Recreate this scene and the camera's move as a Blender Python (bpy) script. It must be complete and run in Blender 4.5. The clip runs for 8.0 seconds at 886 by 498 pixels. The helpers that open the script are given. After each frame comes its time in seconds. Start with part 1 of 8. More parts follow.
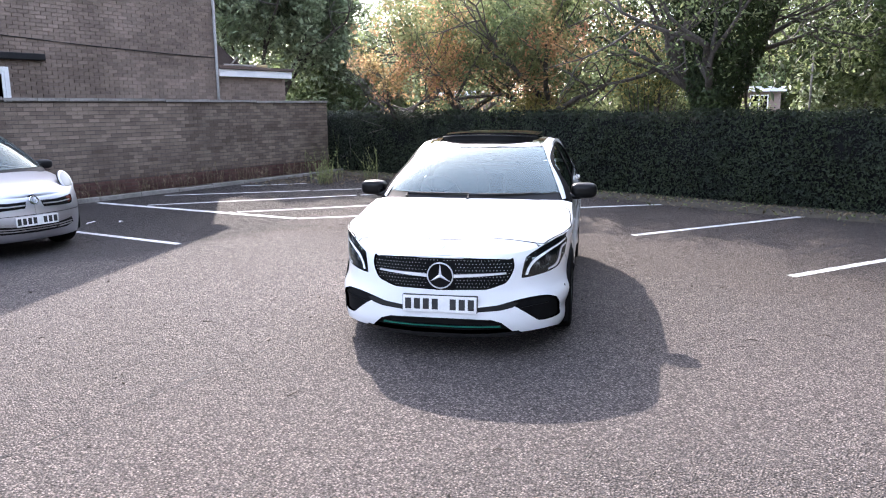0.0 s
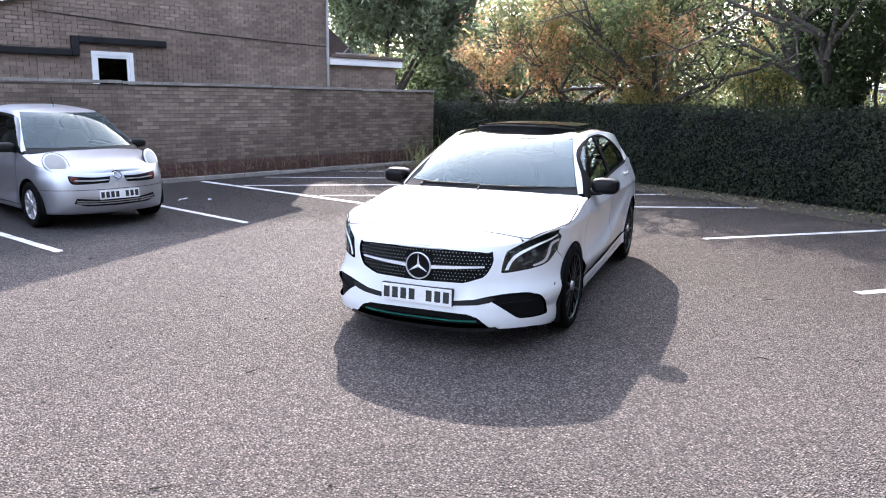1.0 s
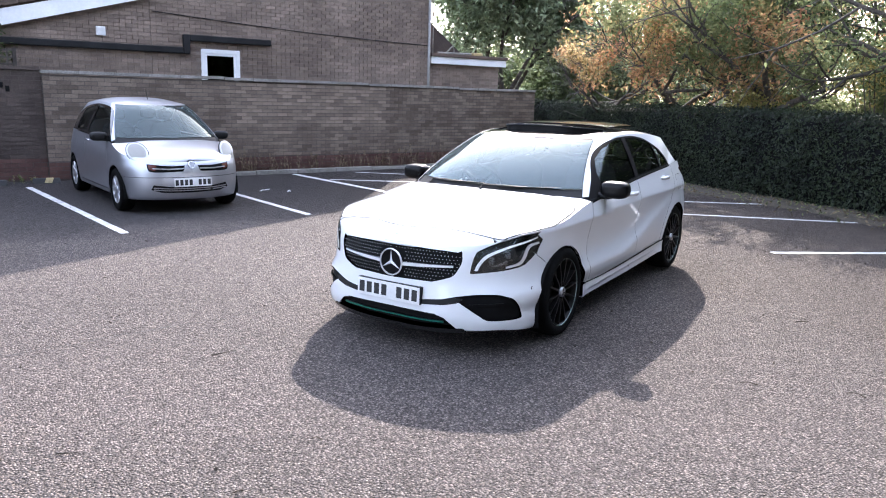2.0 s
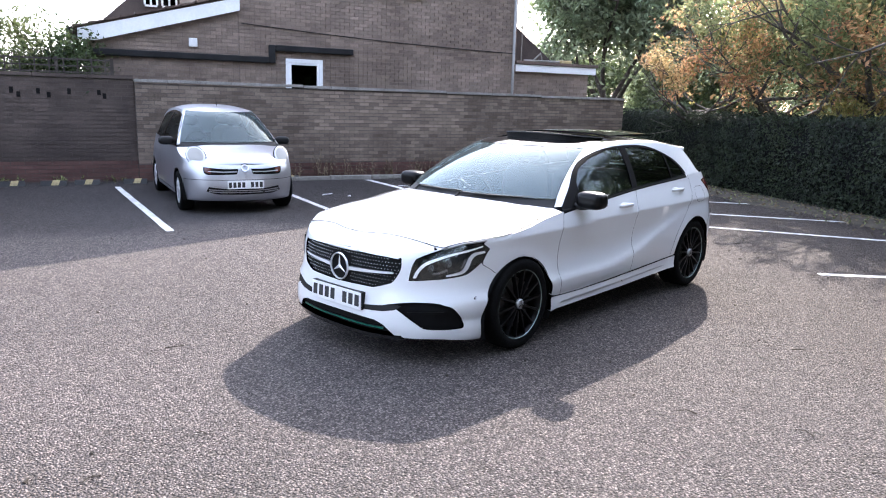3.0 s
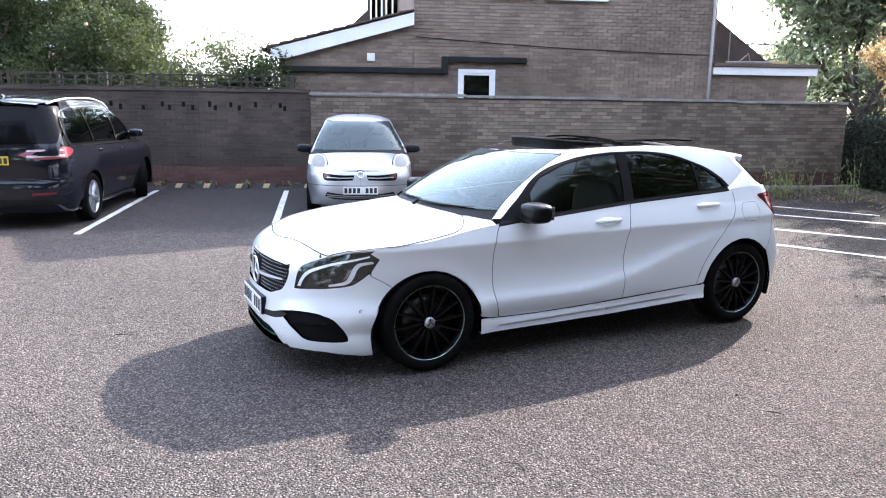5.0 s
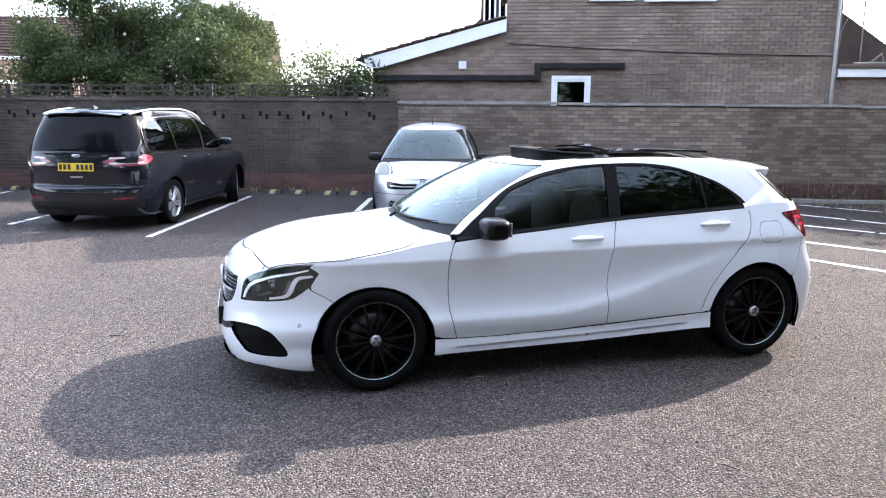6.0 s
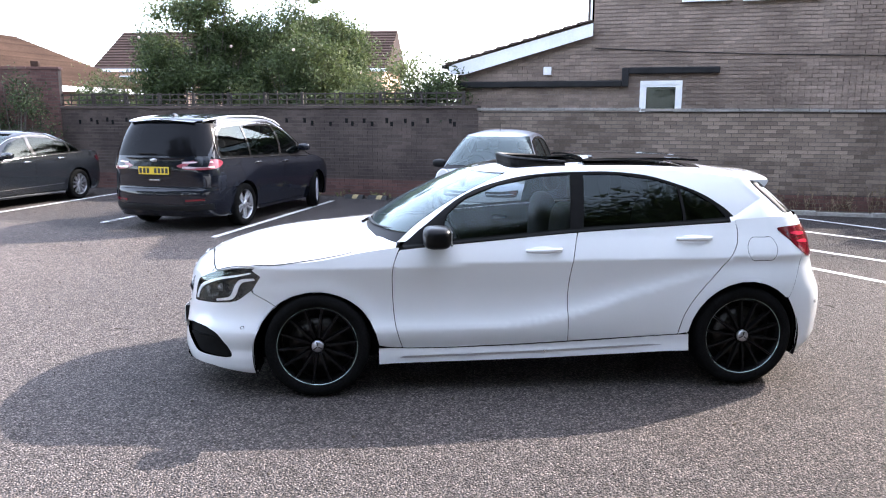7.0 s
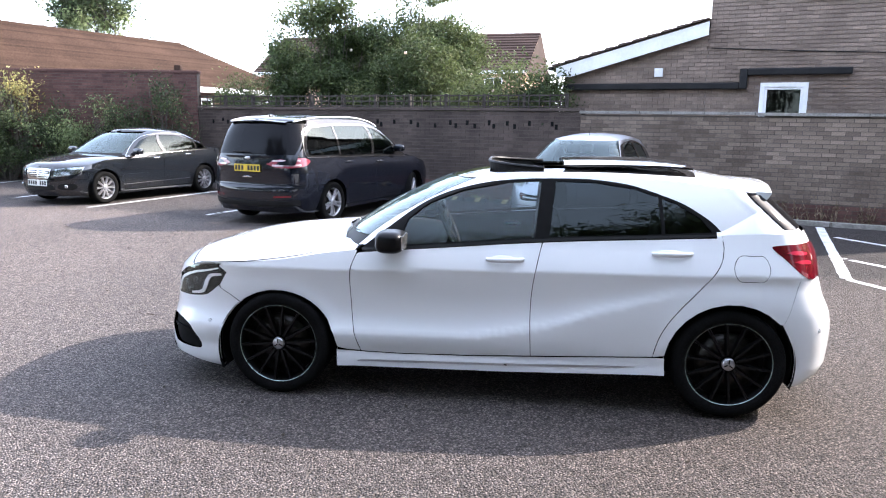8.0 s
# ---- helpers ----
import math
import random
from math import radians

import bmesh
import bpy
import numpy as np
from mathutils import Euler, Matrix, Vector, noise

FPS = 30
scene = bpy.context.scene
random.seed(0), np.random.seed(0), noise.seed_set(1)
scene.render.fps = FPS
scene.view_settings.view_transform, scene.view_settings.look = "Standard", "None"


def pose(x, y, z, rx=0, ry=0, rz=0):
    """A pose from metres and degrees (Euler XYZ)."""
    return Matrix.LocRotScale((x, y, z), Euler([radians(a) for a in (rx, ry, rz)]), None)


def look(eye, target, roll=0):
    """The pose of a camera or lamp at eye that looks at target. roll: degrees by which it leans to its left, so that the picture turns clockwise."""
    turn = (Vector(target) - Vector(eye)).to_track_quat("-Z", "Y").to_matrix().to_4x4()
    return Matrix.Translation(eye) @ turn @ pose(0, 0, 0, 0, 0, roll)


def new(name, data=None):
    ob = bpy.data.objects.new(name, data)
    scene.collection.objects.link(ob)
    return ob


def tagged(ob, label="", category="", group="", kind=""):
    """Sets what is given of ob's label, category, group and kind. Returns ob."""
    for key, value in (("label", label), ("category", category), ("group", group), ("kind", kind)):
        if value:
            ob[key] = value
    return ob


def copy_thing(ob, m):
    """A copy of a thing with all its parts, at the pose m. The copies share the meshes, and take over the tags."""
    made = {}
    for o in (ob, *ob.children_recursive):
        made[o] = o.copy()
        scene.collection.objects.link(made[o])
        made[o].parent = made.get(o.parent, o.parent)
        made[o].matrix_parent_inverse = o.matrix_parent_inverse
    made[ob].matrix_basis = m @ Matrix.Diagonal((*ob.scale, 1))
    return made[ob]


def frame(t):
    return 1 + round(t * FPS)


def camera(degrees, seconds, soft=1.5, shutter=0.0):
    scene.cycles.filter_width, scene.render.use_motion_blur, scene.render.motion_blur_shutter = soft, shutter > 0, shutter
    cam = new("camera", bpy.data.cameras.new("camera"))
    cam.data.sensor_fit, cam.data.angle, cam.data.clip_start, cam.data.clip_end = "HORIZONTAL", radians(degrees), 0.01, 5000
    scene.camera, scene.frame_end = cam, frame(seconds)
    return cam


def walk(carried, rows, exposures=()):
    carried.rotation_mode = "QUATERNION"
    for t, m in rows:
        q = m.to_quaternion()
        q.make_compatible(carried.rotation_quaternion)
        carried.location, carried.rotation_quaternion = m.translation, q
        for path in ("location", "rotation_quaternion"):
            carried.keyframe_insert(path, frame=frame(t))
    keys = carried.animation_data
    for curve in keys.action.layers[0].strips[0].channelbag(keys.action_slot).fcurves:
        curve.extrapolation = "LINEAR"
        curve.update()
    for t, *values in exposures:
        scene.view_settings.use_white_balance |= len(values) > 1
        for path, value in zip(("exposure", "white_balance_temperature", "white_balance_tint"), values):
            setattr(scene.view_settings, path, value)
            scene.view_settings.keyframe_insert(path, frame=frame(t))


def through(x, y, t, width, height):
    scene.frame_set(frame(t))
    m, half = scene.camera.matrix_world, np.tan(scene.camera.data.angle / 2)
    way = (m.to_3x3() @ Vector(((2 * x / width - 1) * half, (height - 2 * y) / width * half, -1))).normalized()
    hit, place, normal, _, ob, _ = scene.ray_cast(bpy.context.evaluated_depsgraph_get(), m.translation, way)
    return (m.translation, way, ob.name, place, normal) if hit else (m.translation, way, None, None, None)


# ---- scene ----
cam = camera(62.1, 8.0, 1.1)
METRES, EYE, TILT, LEAN, TURN = 9.27, 1.735, 0.7, 0.0, -58.3
ROWS = [
    (0.0, 0.0, 0.0, 0.0, -0.09, -11.69, 0.41),
    (0.5, 0.0514, 0.0111, -0.0028, 5.05, -11.99, -0.04),
    (1.0, 0.1145, 0.022, -0.0038, 11.05, -12.3, -0.61),
    (1.5, 0.1698, 0.0389, -0.0055, 16.67, -12.48, -1.04),
    (3.0, 0.3361, 0.1222, -0.0044, 31.59, -12.0, -1.26),
    (3.5, 0.3908, 0.1645, -0.0058, 36.94, -11.84, -1.07),
    (4.0, 0.4308, 0.2119, -0.0097, 42.1, -11.75, -0.8),
    (4.5, 0.4684, 0.2629, -0.0103, 47.1, -11.59, -0.47),
    (5.0, 0.5006, 0.32, -0.0093, 52.52, -11.36, -0.14),
    (6.5, 0.5643, 0.5026, -0.0095, 68.76, -10.42, 0.41),
    (7.0, 0.5805, 0.5602, -0.0109, 73.83, -10.14, 0.44),
    (7.5, 0.5857, 0.6189, -0.0119, 79.46, -9.97, 0.23),
    (8.0, 0.5922, 0.6847, -0.0112, 85.78, -9.93, -0.09),
]
EXPOSURES = [(0.0, 2.48, 6400, 16), (3.5, 2.6, 6400, 14), (8.0, 2.78, 6450, 13)]
walk(cam, [(t, pose(0, 0, 0, 0, 0, TURN) @ pose(0, 0, EYE, TILT, LEAN, 0) @ pose(METRES * x, METRES * y, METRES * z, 90 + pitch, roll, yaw)) for t, x, y, z, yaw, pitch, roll in ROWS], EXPOSURES)

# ---- light ----
SUN_EL, SUN_AZ = 32.6, 46.5   # degrees above the ground, degrees from +x towards +y
world = bpy.data.worlds.new("sky")
scene.world = world
world.use_nodes = True
_nt = world.node_tree
_sky = _nt.nodes.new("ShaderNodeTexSky")
_sky.sky_type, _sky.sun_disc = "NISHITA", False
_sky.sun_elevation, _sky.sun_rotation = radians(SUN_EL), radians(90 - SUN_AZ)
_sky.dust_density, _sky.air_density, _sky.ozone_density = 1.7, 1.0, 1.3
_haze = _nt.nodes.new("ShaderNodeHueSaturation")
_haze.inputs["Saturation"].default_value = 0.8
_nt.links.new(_sky.outputs[0], _haze.inputs["Color"])
_veil = _nt.nodes.new("ShaderNodeMix")   # thin even haze over the blue
_veil.data_type = "RGBA"
_veil.inputs[0].default_value = 0.55
_veil.inputs[7].default_value = (1.75, 1.98, 2.5, 1)
_nt.links.new(_haze.outputs[0], _veil.inputs[6])
_nt.links.new(_veil.outputs[2], _nt.nodes["Background"].inputs[0])
_nt.nodes["Background"].inputs[1].default_value = 0.245
sun = new("sun", bpy.data.lights.new("sun", "SUN"))
sun.data.energy, sun.data.angle, sun.data.color = 2.15, radians(0.5), (1, 0.92, 0.83)
sun.matrix_world = look(Vector((math.cos(radians(SUN_AZ)) * math.cos(radians(SUN_EL)), math.sin(radians(SUN_AZ)) * math.cos(radians(SUN_EL)), math.sin(radians(SUN_EL)))) * 50, (0, 0, 0))

# ---- materials ----
def mat(name, c1, c2, scale=3.0, rough=0.7, fine=40.0, grain=0.2, bump=0.0, bump_scale=None, metal=0.0, rand=0.0,
        island=0.0, coat=0.0, spec=0.5, detail=4.0, rough_var=0.08, bump_dist=0.01):
    """Two colours mixed by a wide noise, a fine grain in the brightness, a bump, and a spread from piece to piece."""
    m = bpy.data.materials.new(name)
    m.use_nodes = True
    nt = m.node_tree
    p = nt.nodes["Principled BSDF"]
    tc = nt.nodes.new("ShaderNodeTexCoord")
    n1 = nt.nodes.new("ShaderNodeTexNoise")
    n1.inputs["Scale"].default_value, n1.inputs["Detail"].default_value = scale, detail
    n2 = nt.nodes.new("ShaderNodeTexNoise")
    n2.inputs["Scale"].default_value, n2.inputs["Detail"].default_value = fine, 3.0
    nt.links.new(tc.outputs["Object"], n1.inputs["Vector"])
    nt.links.new(tc.outputs["Object"], n2.inputs["Vector"])
    r1 = nt.nodes.new("ShaderNodeMapRange")
    r1.inputs[1].default_value, r1.inputs[2].default_value = 0.35, 0.65
    nt.links.new(n1.outputs["Fac"], r1.inputs[0])
    mix = nt.nodes.new("ShaderNodeMix")
    mix.data_type = "RGBA"
    mix.inputs[6].default_value, mix.inputs[7].default_value = (*c1, 1), (*c2, 1)
    nt.links.new(r1.outputs[0], mix.inputs[0])
    r2 = nt.nodes.new("ShaderNodeMapRange")
    r2.inputs[1].default_value, r2.inputs[2].default_value = 0.3, 0.7
    r2.inputs[3].default_value, r2.inputs[4].default_value = 1 - grain, 1 + grain
    nt.links.new(n2.outputs["Fac"], r2.inputs[0])
    value = r2.outputs[0]
    for amount, node, out in ((rand, "ShaderNodeObjectInfo", "Random"), (island, "ShaderNodeNewGeometry", "Random Per Island")):
        if amount:
            g = nt.nodes.new(node)
            r = nt.nodes.new("ShaderNodeMapRange")
            r.inputs[3].default_value, r.inputs[4].default_value = 1 - amount, 1 + amount
            nt.links.new(g.outputs[out], r.inputs[0])
            mul = nt.nodes.new("ShaderNodeMath")
            mul.operation = "MULTIPLY"
            nt.links.new(value, mul.inputs[0])
            nt.links.new(r.outputs[0], mul.inputs[1])
            value = mul.outputs[0]
    hsv = nt.nodes.new("ShaderNodeHueSaturation")
    nt.links.new(mix.outputs[2], hsv.inputs["Color"])
    nt.links.new(value, hsv.inputs["Value"])
    nt.links.new(hsv.outputs[0], p.inputs["Base Color"])
    rr = nt.nodes.new("ShaderNodeMapRange")
    rr.inputs[3].default_value, rr.inputs[4].default_value = max(rough - rough_var, 0.02), min(rough + rough_var, 1)
    nt.links.new(n1.outputs["Fac"], rr.inputs[0])
    nt.links.new(rr.outputs[0], p.inputs["Roughness"])
    p.inputs["Metallic"].default_value = metal
    p.inputs["Specular IOR Level"].default_value = spec
    p.inputs["Coat Weight"].default_value, p.inputs["Coat Roughness"].default_value = coat, 0.04
    if bump:
        b = nt.nodes.new("ShaderNodeBump")
        b.inputs["Strength"].default_value, b.inputs["Distance"].default_value = bump, bump_dist
        src = n2
        if bump_scale:
            src = nt.nodes.new("ShaderNodeTexNoise")
            src.inputs["Scale"].default_value, src.inputs["Detail"].default_value = bump_scale, 5.0
            nt.links.new(tc.outputs["Object"], src.inputs["Vector"])
        nt.links.new(src.outputs["Fac"], b.inputs["Height"])
        nt.links.new(b.outputs[0], p.inputs["Normal"])
    return m


def asphalt(name):
    """Rolled asphalt: pale and dark chippings in a grey binder, with wide stains and tyre-worn patches."""
    m = mat(name, (0.134, 0.119, 0.1115), (0.182, 0.162, 0.152), scale=0.35, rough=0.85, fine=9.0, grain=0.10, detail=7, spec=0.25)
    nt = m.node_tree
    p = nt.nodes["Principled BSDF"]
    tc = nt.nodes.new("ShaderNodeTexCoord")
    v = nt.nodes.new("ShaderNodeTexVoronoi")
    v.inputs["Scale"].default_value = 88.0
    nt.links.new(tc.outputs["Object"], v.inputs["Vector"])
    # chipping and binder contrast, raised to carry relief shading that the bump loses
    ramp = nt.nodes.new("ShaderNodeValToRGB")
    e = ramp.color_ramp.elements
    e[0].position, e[0].color = 0.0, (0.4, 0.378, 0.378, 1)
    e[1].position, e[1].color = 1.0, (2.4, 2.26, 2.2, 1)
    mid = ramp.color_ramp.elements.new(0.55)
    mid.color = (0.9, 0.875, 0.87, 1)
    nt.links.new(v.outputs["Color"], ramp.inputs[0])
    groove = nt.nodes.new("ShaderNodeMapRange")
    groove.inputs[1].default_value, groove.inputs[2].default_value = 0.25, 0.75
    groove.inputs[3].default_value, groove.inputs[4].default_value = 1.2, 0.42
    nt.links.new(v.outputs["Distance"], groove.inputs[0])
    mul = nt.nodes.new("ShaderNodeMix")
    mul.data_type, mul.blend_type = "RGBA", "MULTIPLY"
    mul.inputs[0].default_value = 1.0
    old = p.inputs["Base Color"].links[0].from_socket
    nt.links.new(old, mul.inputs[6])
    nt.links.new(ramp.outputs[0], mul.inputs[7])
    binder = nt.nodes.new("ShaderNodeMix")
    binder.data_type, binder.blend_type = "RGBA", "MULTIPLY"
    binder.inputs[0].default_value = 1.0
    nt.links.new(mul.outputs[2], binder.inputs[6])
    nt.links.new(groove.outputs[0], binder.inputs[7])
    mul = binder
    # the yard's hedge side: browner asphalt, dappled shade put into its colour, ragged border
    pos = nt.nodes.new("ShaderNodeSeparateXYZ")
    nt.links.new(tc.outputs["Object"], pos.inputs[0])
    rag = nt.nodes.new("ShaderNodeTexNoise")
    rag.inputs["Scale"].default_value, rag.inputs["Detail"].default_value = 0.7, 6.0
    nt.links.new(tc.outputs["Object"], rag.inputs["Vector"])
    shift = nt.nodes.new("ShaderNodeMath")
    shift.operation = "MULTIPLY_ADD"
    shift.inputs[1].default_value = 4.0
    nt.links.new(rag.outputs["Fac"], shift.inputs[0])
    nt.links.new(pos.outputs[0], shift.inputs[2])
    hedge_mask = nt.nodes.new("ShaderNodeMapRange")
    hedge_mask.interpolation_type = "SMOOTHSTEP"
    hedge_mask.inputs[1].default_value, hedge_mask.inputs[2].default_value = 8.0, 10.8
    nt.links.new(shift.outputs[0], hedge_mask.inputs[0])
    hedge_tone = nt.nodes.new("ShaderNodeMix")
    hedge_tone.data_type, hedge_tone.blend_type = "RGBA", "MULTIPLY"
    hedge_tone.inputs[7].default_value = (0.72, 0.69, 0.66, 1)
    nt.links.new(hedge_mask.outputs[0], hedge_tone.inputs[0])
    # bays by the wall: their deeper shade is put into the asphalt's colour
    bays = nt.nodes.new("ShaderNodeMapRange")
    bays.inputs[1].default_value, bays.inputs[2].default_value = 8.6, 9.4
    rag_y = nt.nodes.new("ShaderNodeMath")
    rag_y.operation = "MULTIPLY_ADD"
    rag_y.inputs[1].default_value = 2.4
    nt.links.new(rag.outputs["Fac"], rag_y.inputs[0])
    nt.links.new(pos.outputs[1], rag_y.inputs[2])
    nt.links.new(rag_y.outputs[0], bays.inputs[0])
    bay_shade = nt.nodes.new("ShaderNodeMix")
    bay_shade.data_type, bay_shade.blend_type = "RGBA", "MULTIPLY"
    bay_shade.inputs[7].default_value = (0.52, 0.54, 0.57, 1)
    nt.links.new(bays.outputs[0], bay_shade.inputs[0])
    nt.links.new(mul.outputs[2], bay_shade.inputs[6])
    mul = bay_shade
    nt.links.new(mul.outputs[2], hedge_tone.inputs[6])
    # paler, warmer tone towards -x, with the same ragged border
    west_mask = nt.nodes.new("ShaderNodeMapRange")
    west_mask.interpolation_type = "SMOOTHSTEP"
    west_mask.inputs[1].default_value, west_mask.inputs[2].default_value = 6.5, 0.5
    nt.links.new(shift.outputs[0], west_mask.inputs[0])
    west_tone = nt.nodes.new("ShaderNodeMix")
    west_tone.data_type, west_tone.blend_type = "RGBA", "MULTIPLY"
    west_tone.inputs[7].default_value = (1.24, 1.2, 1.16, 1)
    nt.links.new(west_mask.outputs[0], west_tone.inputs[0])
    nt.links.new(hedge_tone.outputs[2], west_tone.inputs[6])
    nt.links.new(west_tone.outputs[2], p.inputs["Base Color"])
    b = nt.nodes.new("ShaderNodeBump")
    b.inputs["Strength"].default_value, b.inputs["Distance"].default_value = 1.0, 0.034
    nt.links.new(v.outputs["Distance"], b.inputs["Height"])
    b.invert = True
    nt.links.new(b.outputs[0], p.inputs["Normal"])
    return m


def glass(name, tint=(0.5, 0.55, 0.55), alpha=0.35, rough=0.01, ior=1.55, film_mix=0.0, film=(0.5, 0.66, 0.7)):
    """A window pane: a glossy coat over a see-through tint."""
    m = bpy.data.materials.new(name)
    m.use_nodes = True
    nt = m.node_tree
    out = nt.nodes["Material Output"]
    nt.nodes.remove(nt.nodes["Principled BSDF"])
    tr = nt.nodes.new("ShaderNodeBsdfTransparent")
    tr.inputs[0].default_value = (*[c * alpha for c in tint], 1)
    gl = nt.nodes.new("ShaderNodeBsdfGlossy")
    gl.inputs["Roughness"].default_value = rough
    gl.inputs["Color"].default_value = (0.84, 0.96, 0.95, 1)   # the green cast of float glass
    fr = nt.nodes.new("ShaderNodeFresnel")
    fr.inputs["IOR"].default_value = ior
    mx = nt.nodes.new("ShaderNodeMixShader")
    nt.links.new(fr.outputs[0], mx.inputs[0])
    nt.links.new(tr.outputs[0], mx.inputs[1])
    nt.links.new(gl.outputs[0], mx.inputs[2])
    last = mx
    # even diffuse film mixed over the pane, cyan by default
    if film_mix:
        df = nt.nodes.new("ShaderNodeBsdfDiffuse")
        df.inputs[0].default_value = (*film, 1)
        last = nt.nodes.new("ShaderNodeMixShader")
        last.inputs[0].default_value = film_mix
        nt.links.new(mx.outputs[0], last.inputs[1])
        nt.links.new(df.outputs[0], last.inputs[2])
    nt.links.new(last.outputs[0], out.inputs[0])
    return m


def leaf(name, c1, c2, through=0.35, island=0.45):
    """Leaves: spread in tone from leaf to leaf, and some light let through."""
    m = mat(name, c1, c2, scale=1.2, rough=0.55, fine=15, grain=0.15, island=island, spec=0.3)
    nt = m.node_tree
    p, out = nt.nodes["Principled BSDF"], nt.nodes["Material Output"]
    tl = nt.nodes.new("ShaderNodeBsdfTranslucent")
    nt.links.new(p.inputs["Base Color"].links[0].from_socket, tl.inputs[0])
    mx = nt.nodes.new("ShaderNodeMixShader")
    mx.inputs[0].default_value = through
    nt.links.new(p.outputs[0], mx.inputs[1])
    nt.links.new(tl.outputs[0], mx.inputs[2])
    nt.links.new(mx.outputs[0], out.inputs[0])
    return m


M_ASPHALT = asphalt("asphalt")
M_PAINT_LINE = mat("road_paint", (0.62, 0.62, 0.6), (0.42, 0.41, 0.4), scale=5, rough=0.75, fine=70, grain=0.25, bump=0.4, bump_scale=80)
M_BRICK_PALE = mat("pale_brick", (0.163, 0.127, 0.102), (0.258, 0.204, 0.164), scale=1.1, rough=0.9, fine=60, grain=0.22, bump=0.5, bump_scale=70, rand=0.3, island=0.3, spec=0.2)
M_BRICK_DARK = mat("dark_brick", (0.053, 0.041, 0.0365), (0.092, 0.0715, 0.062), scale=1.3, rough=0.9, fine=60, grain=0.25, bump=0.5, bump_scale=70, island=0.2, spec=0.2)
M_BRICK_RED = mat("red_brick", (0.088, 0.047, 0.041), (0.122, 0.067, 0.057), scale=1.5, rough=0.85, fine=60, grain=0.2, bump=0.4, bump_scale=70, island=0.22, spec=0.25)
M_BRICK_HOUSE = mat("house_brick", (0.153, 0.116, 0.094), (0.248, 0.192, 0.157), scale=0.7, rough=0.9, fine=60, grain=0.2, bump=0.5, bump_scale=70, island=0.2, spec=0.2)
M_MORTAR = mat("mortar", (0.0783, 0.06612, 0.05916), (0.1218, 0.1044, 0.09396), scale=2, rough=0.95, fine=50, grain=0.25, spec=0.1)
M_MORTAR_HOUSE = mat("house_mortar", (0.174, 0.1392, 0.1218), (0.2349, 0.1914, 0.1696), scale=2, rough=0.95, fine=50, grain=0.25, spec=0.1)
M_STONE = mat("concrete", (0.3, 0.28, 0.26), (0.2, 0.19, 0.17), scale=2.2, rough=0.9, fine=40, grain=0.25, bump=0.5, bump_scale=45, spec=0.2)
M_WHITE = mat("white_pvc", (0.8, 0.8, 0.8), (0.72, 0.73, 0.74), scale=2, rough=0.35, fine=20, grain=0.04)
M_BLACK_PVC = mat("black_trunking", (0.007, 0.007, 0.008), (0.014, 0.014, 0.015), scale=4, rough=0.6, fine=30, grain=0.2, spec=0.25)
M_TILE = mat("roof_tile", (0.087, 0.06525, 0.05655), (0.1305, 0.0957, 0.0783), scale=1.4, rough=0.85, fine=30, grain=0.25, island=0.3, bump=0.3, spec=0.1)
M_TILE_RED = mat("terracotta_tile", (0.058, 0.0355, 0.0265), (0.043, 0.027, 0.021), scale=0.8, rough=0.85, fine=20, grain=0.2, island=0.2, spec=0.1)
M_TILE_BROWN = mat("brown_tile", (0.052, 0.032, 0.026), (0.04, 0.026, 0.021), scale=0.8, rough=0.85, fine=20, grain=0.2, island=0.2, spec=0.1)
M_RENDER_WALL = mat("peach_render", (0.62, 0.4, 0.28), (0.52, 0.33, 0.23), scale=0.6, rough=0.9, fine=20, grain=0.08)
# near-black: black trim, and insides whose shade is put into the colour
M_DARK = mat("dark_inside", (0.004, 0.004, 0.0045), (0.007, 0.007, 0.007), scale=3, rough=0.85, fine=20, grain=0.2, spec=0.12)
M_WOOD = mat("weathered_timber", (0.03, 0.024, 0.02), (0.055, 0.045, 0.038), scale=4, rough=0.85, fine=50, grain=0.3, bump=0.3)
M_SOIL = mat("leaf_litter_soil", (0.038, 0.032, 0.024), (0.075, 0.06, 0.04), scale=5, rough=0.95, fine=40, grain=0.4, bump=0.9, bump_scale=25)
M_BARK = mat("bark", (0.06, 0.052, 0.046), (0.11, 0.095, 0.082), scale=6, rough=0.95, fine=30, grain=0.4, bump=0.9, bump_scale=18)
M_HEDGE = leaf("hedge_leaf", (0.011, 0.018, 0.009), (0.024, 0.035, 0.015), 0.2)
M_IVY = leaf("ivy_leaf", (0.022, 0.036, 0.014), (0.05, 0.07, 0.025), 0.25)
M_GREEN = leaf("green_leaf", (0.15, 0.2, 0.095), (0.24, 0.28, 0.14), 0.7)
M_OLIVE = leaf("olive_leaf", (0.18, 0.215, 0.1), (0.26, 0.275, 0.14), 0.7)
M_AUTUMN = leaf("autumn_leaf", (0.52, 0.26, 0.15), (0.46, 0.36, 0.19), 0.72)
M_YELLOW_LEAF = leaf("yellow_leaf", (0.42, 0.33, 0.12), (0.3, 0.3, 0.12), 0.6)
# far crowns' haze is put into this paler leaf colour
M_PALE_GREEN = leaf("silvery_leaf", (0.26, 0.32, 0.2), (0.36, 0.41, 0.27), 0.7)
M_GARDEN = leaf("garden_leaf", (0.03915, 0.0609, 0.02175), (0.07395, 0.1001, 0.03654), 0.4)
M_GARDEN_PALE = leaf("pale_garden_leaf", (0.0696, 0.0957, 0.0348), (0.1131, 0.1305, 0.0522), 0.4)
M_GRASS = leaf("weed", (0.2, 0.25, 0.09), (0.3, 0.28, 0.14), 0.45)
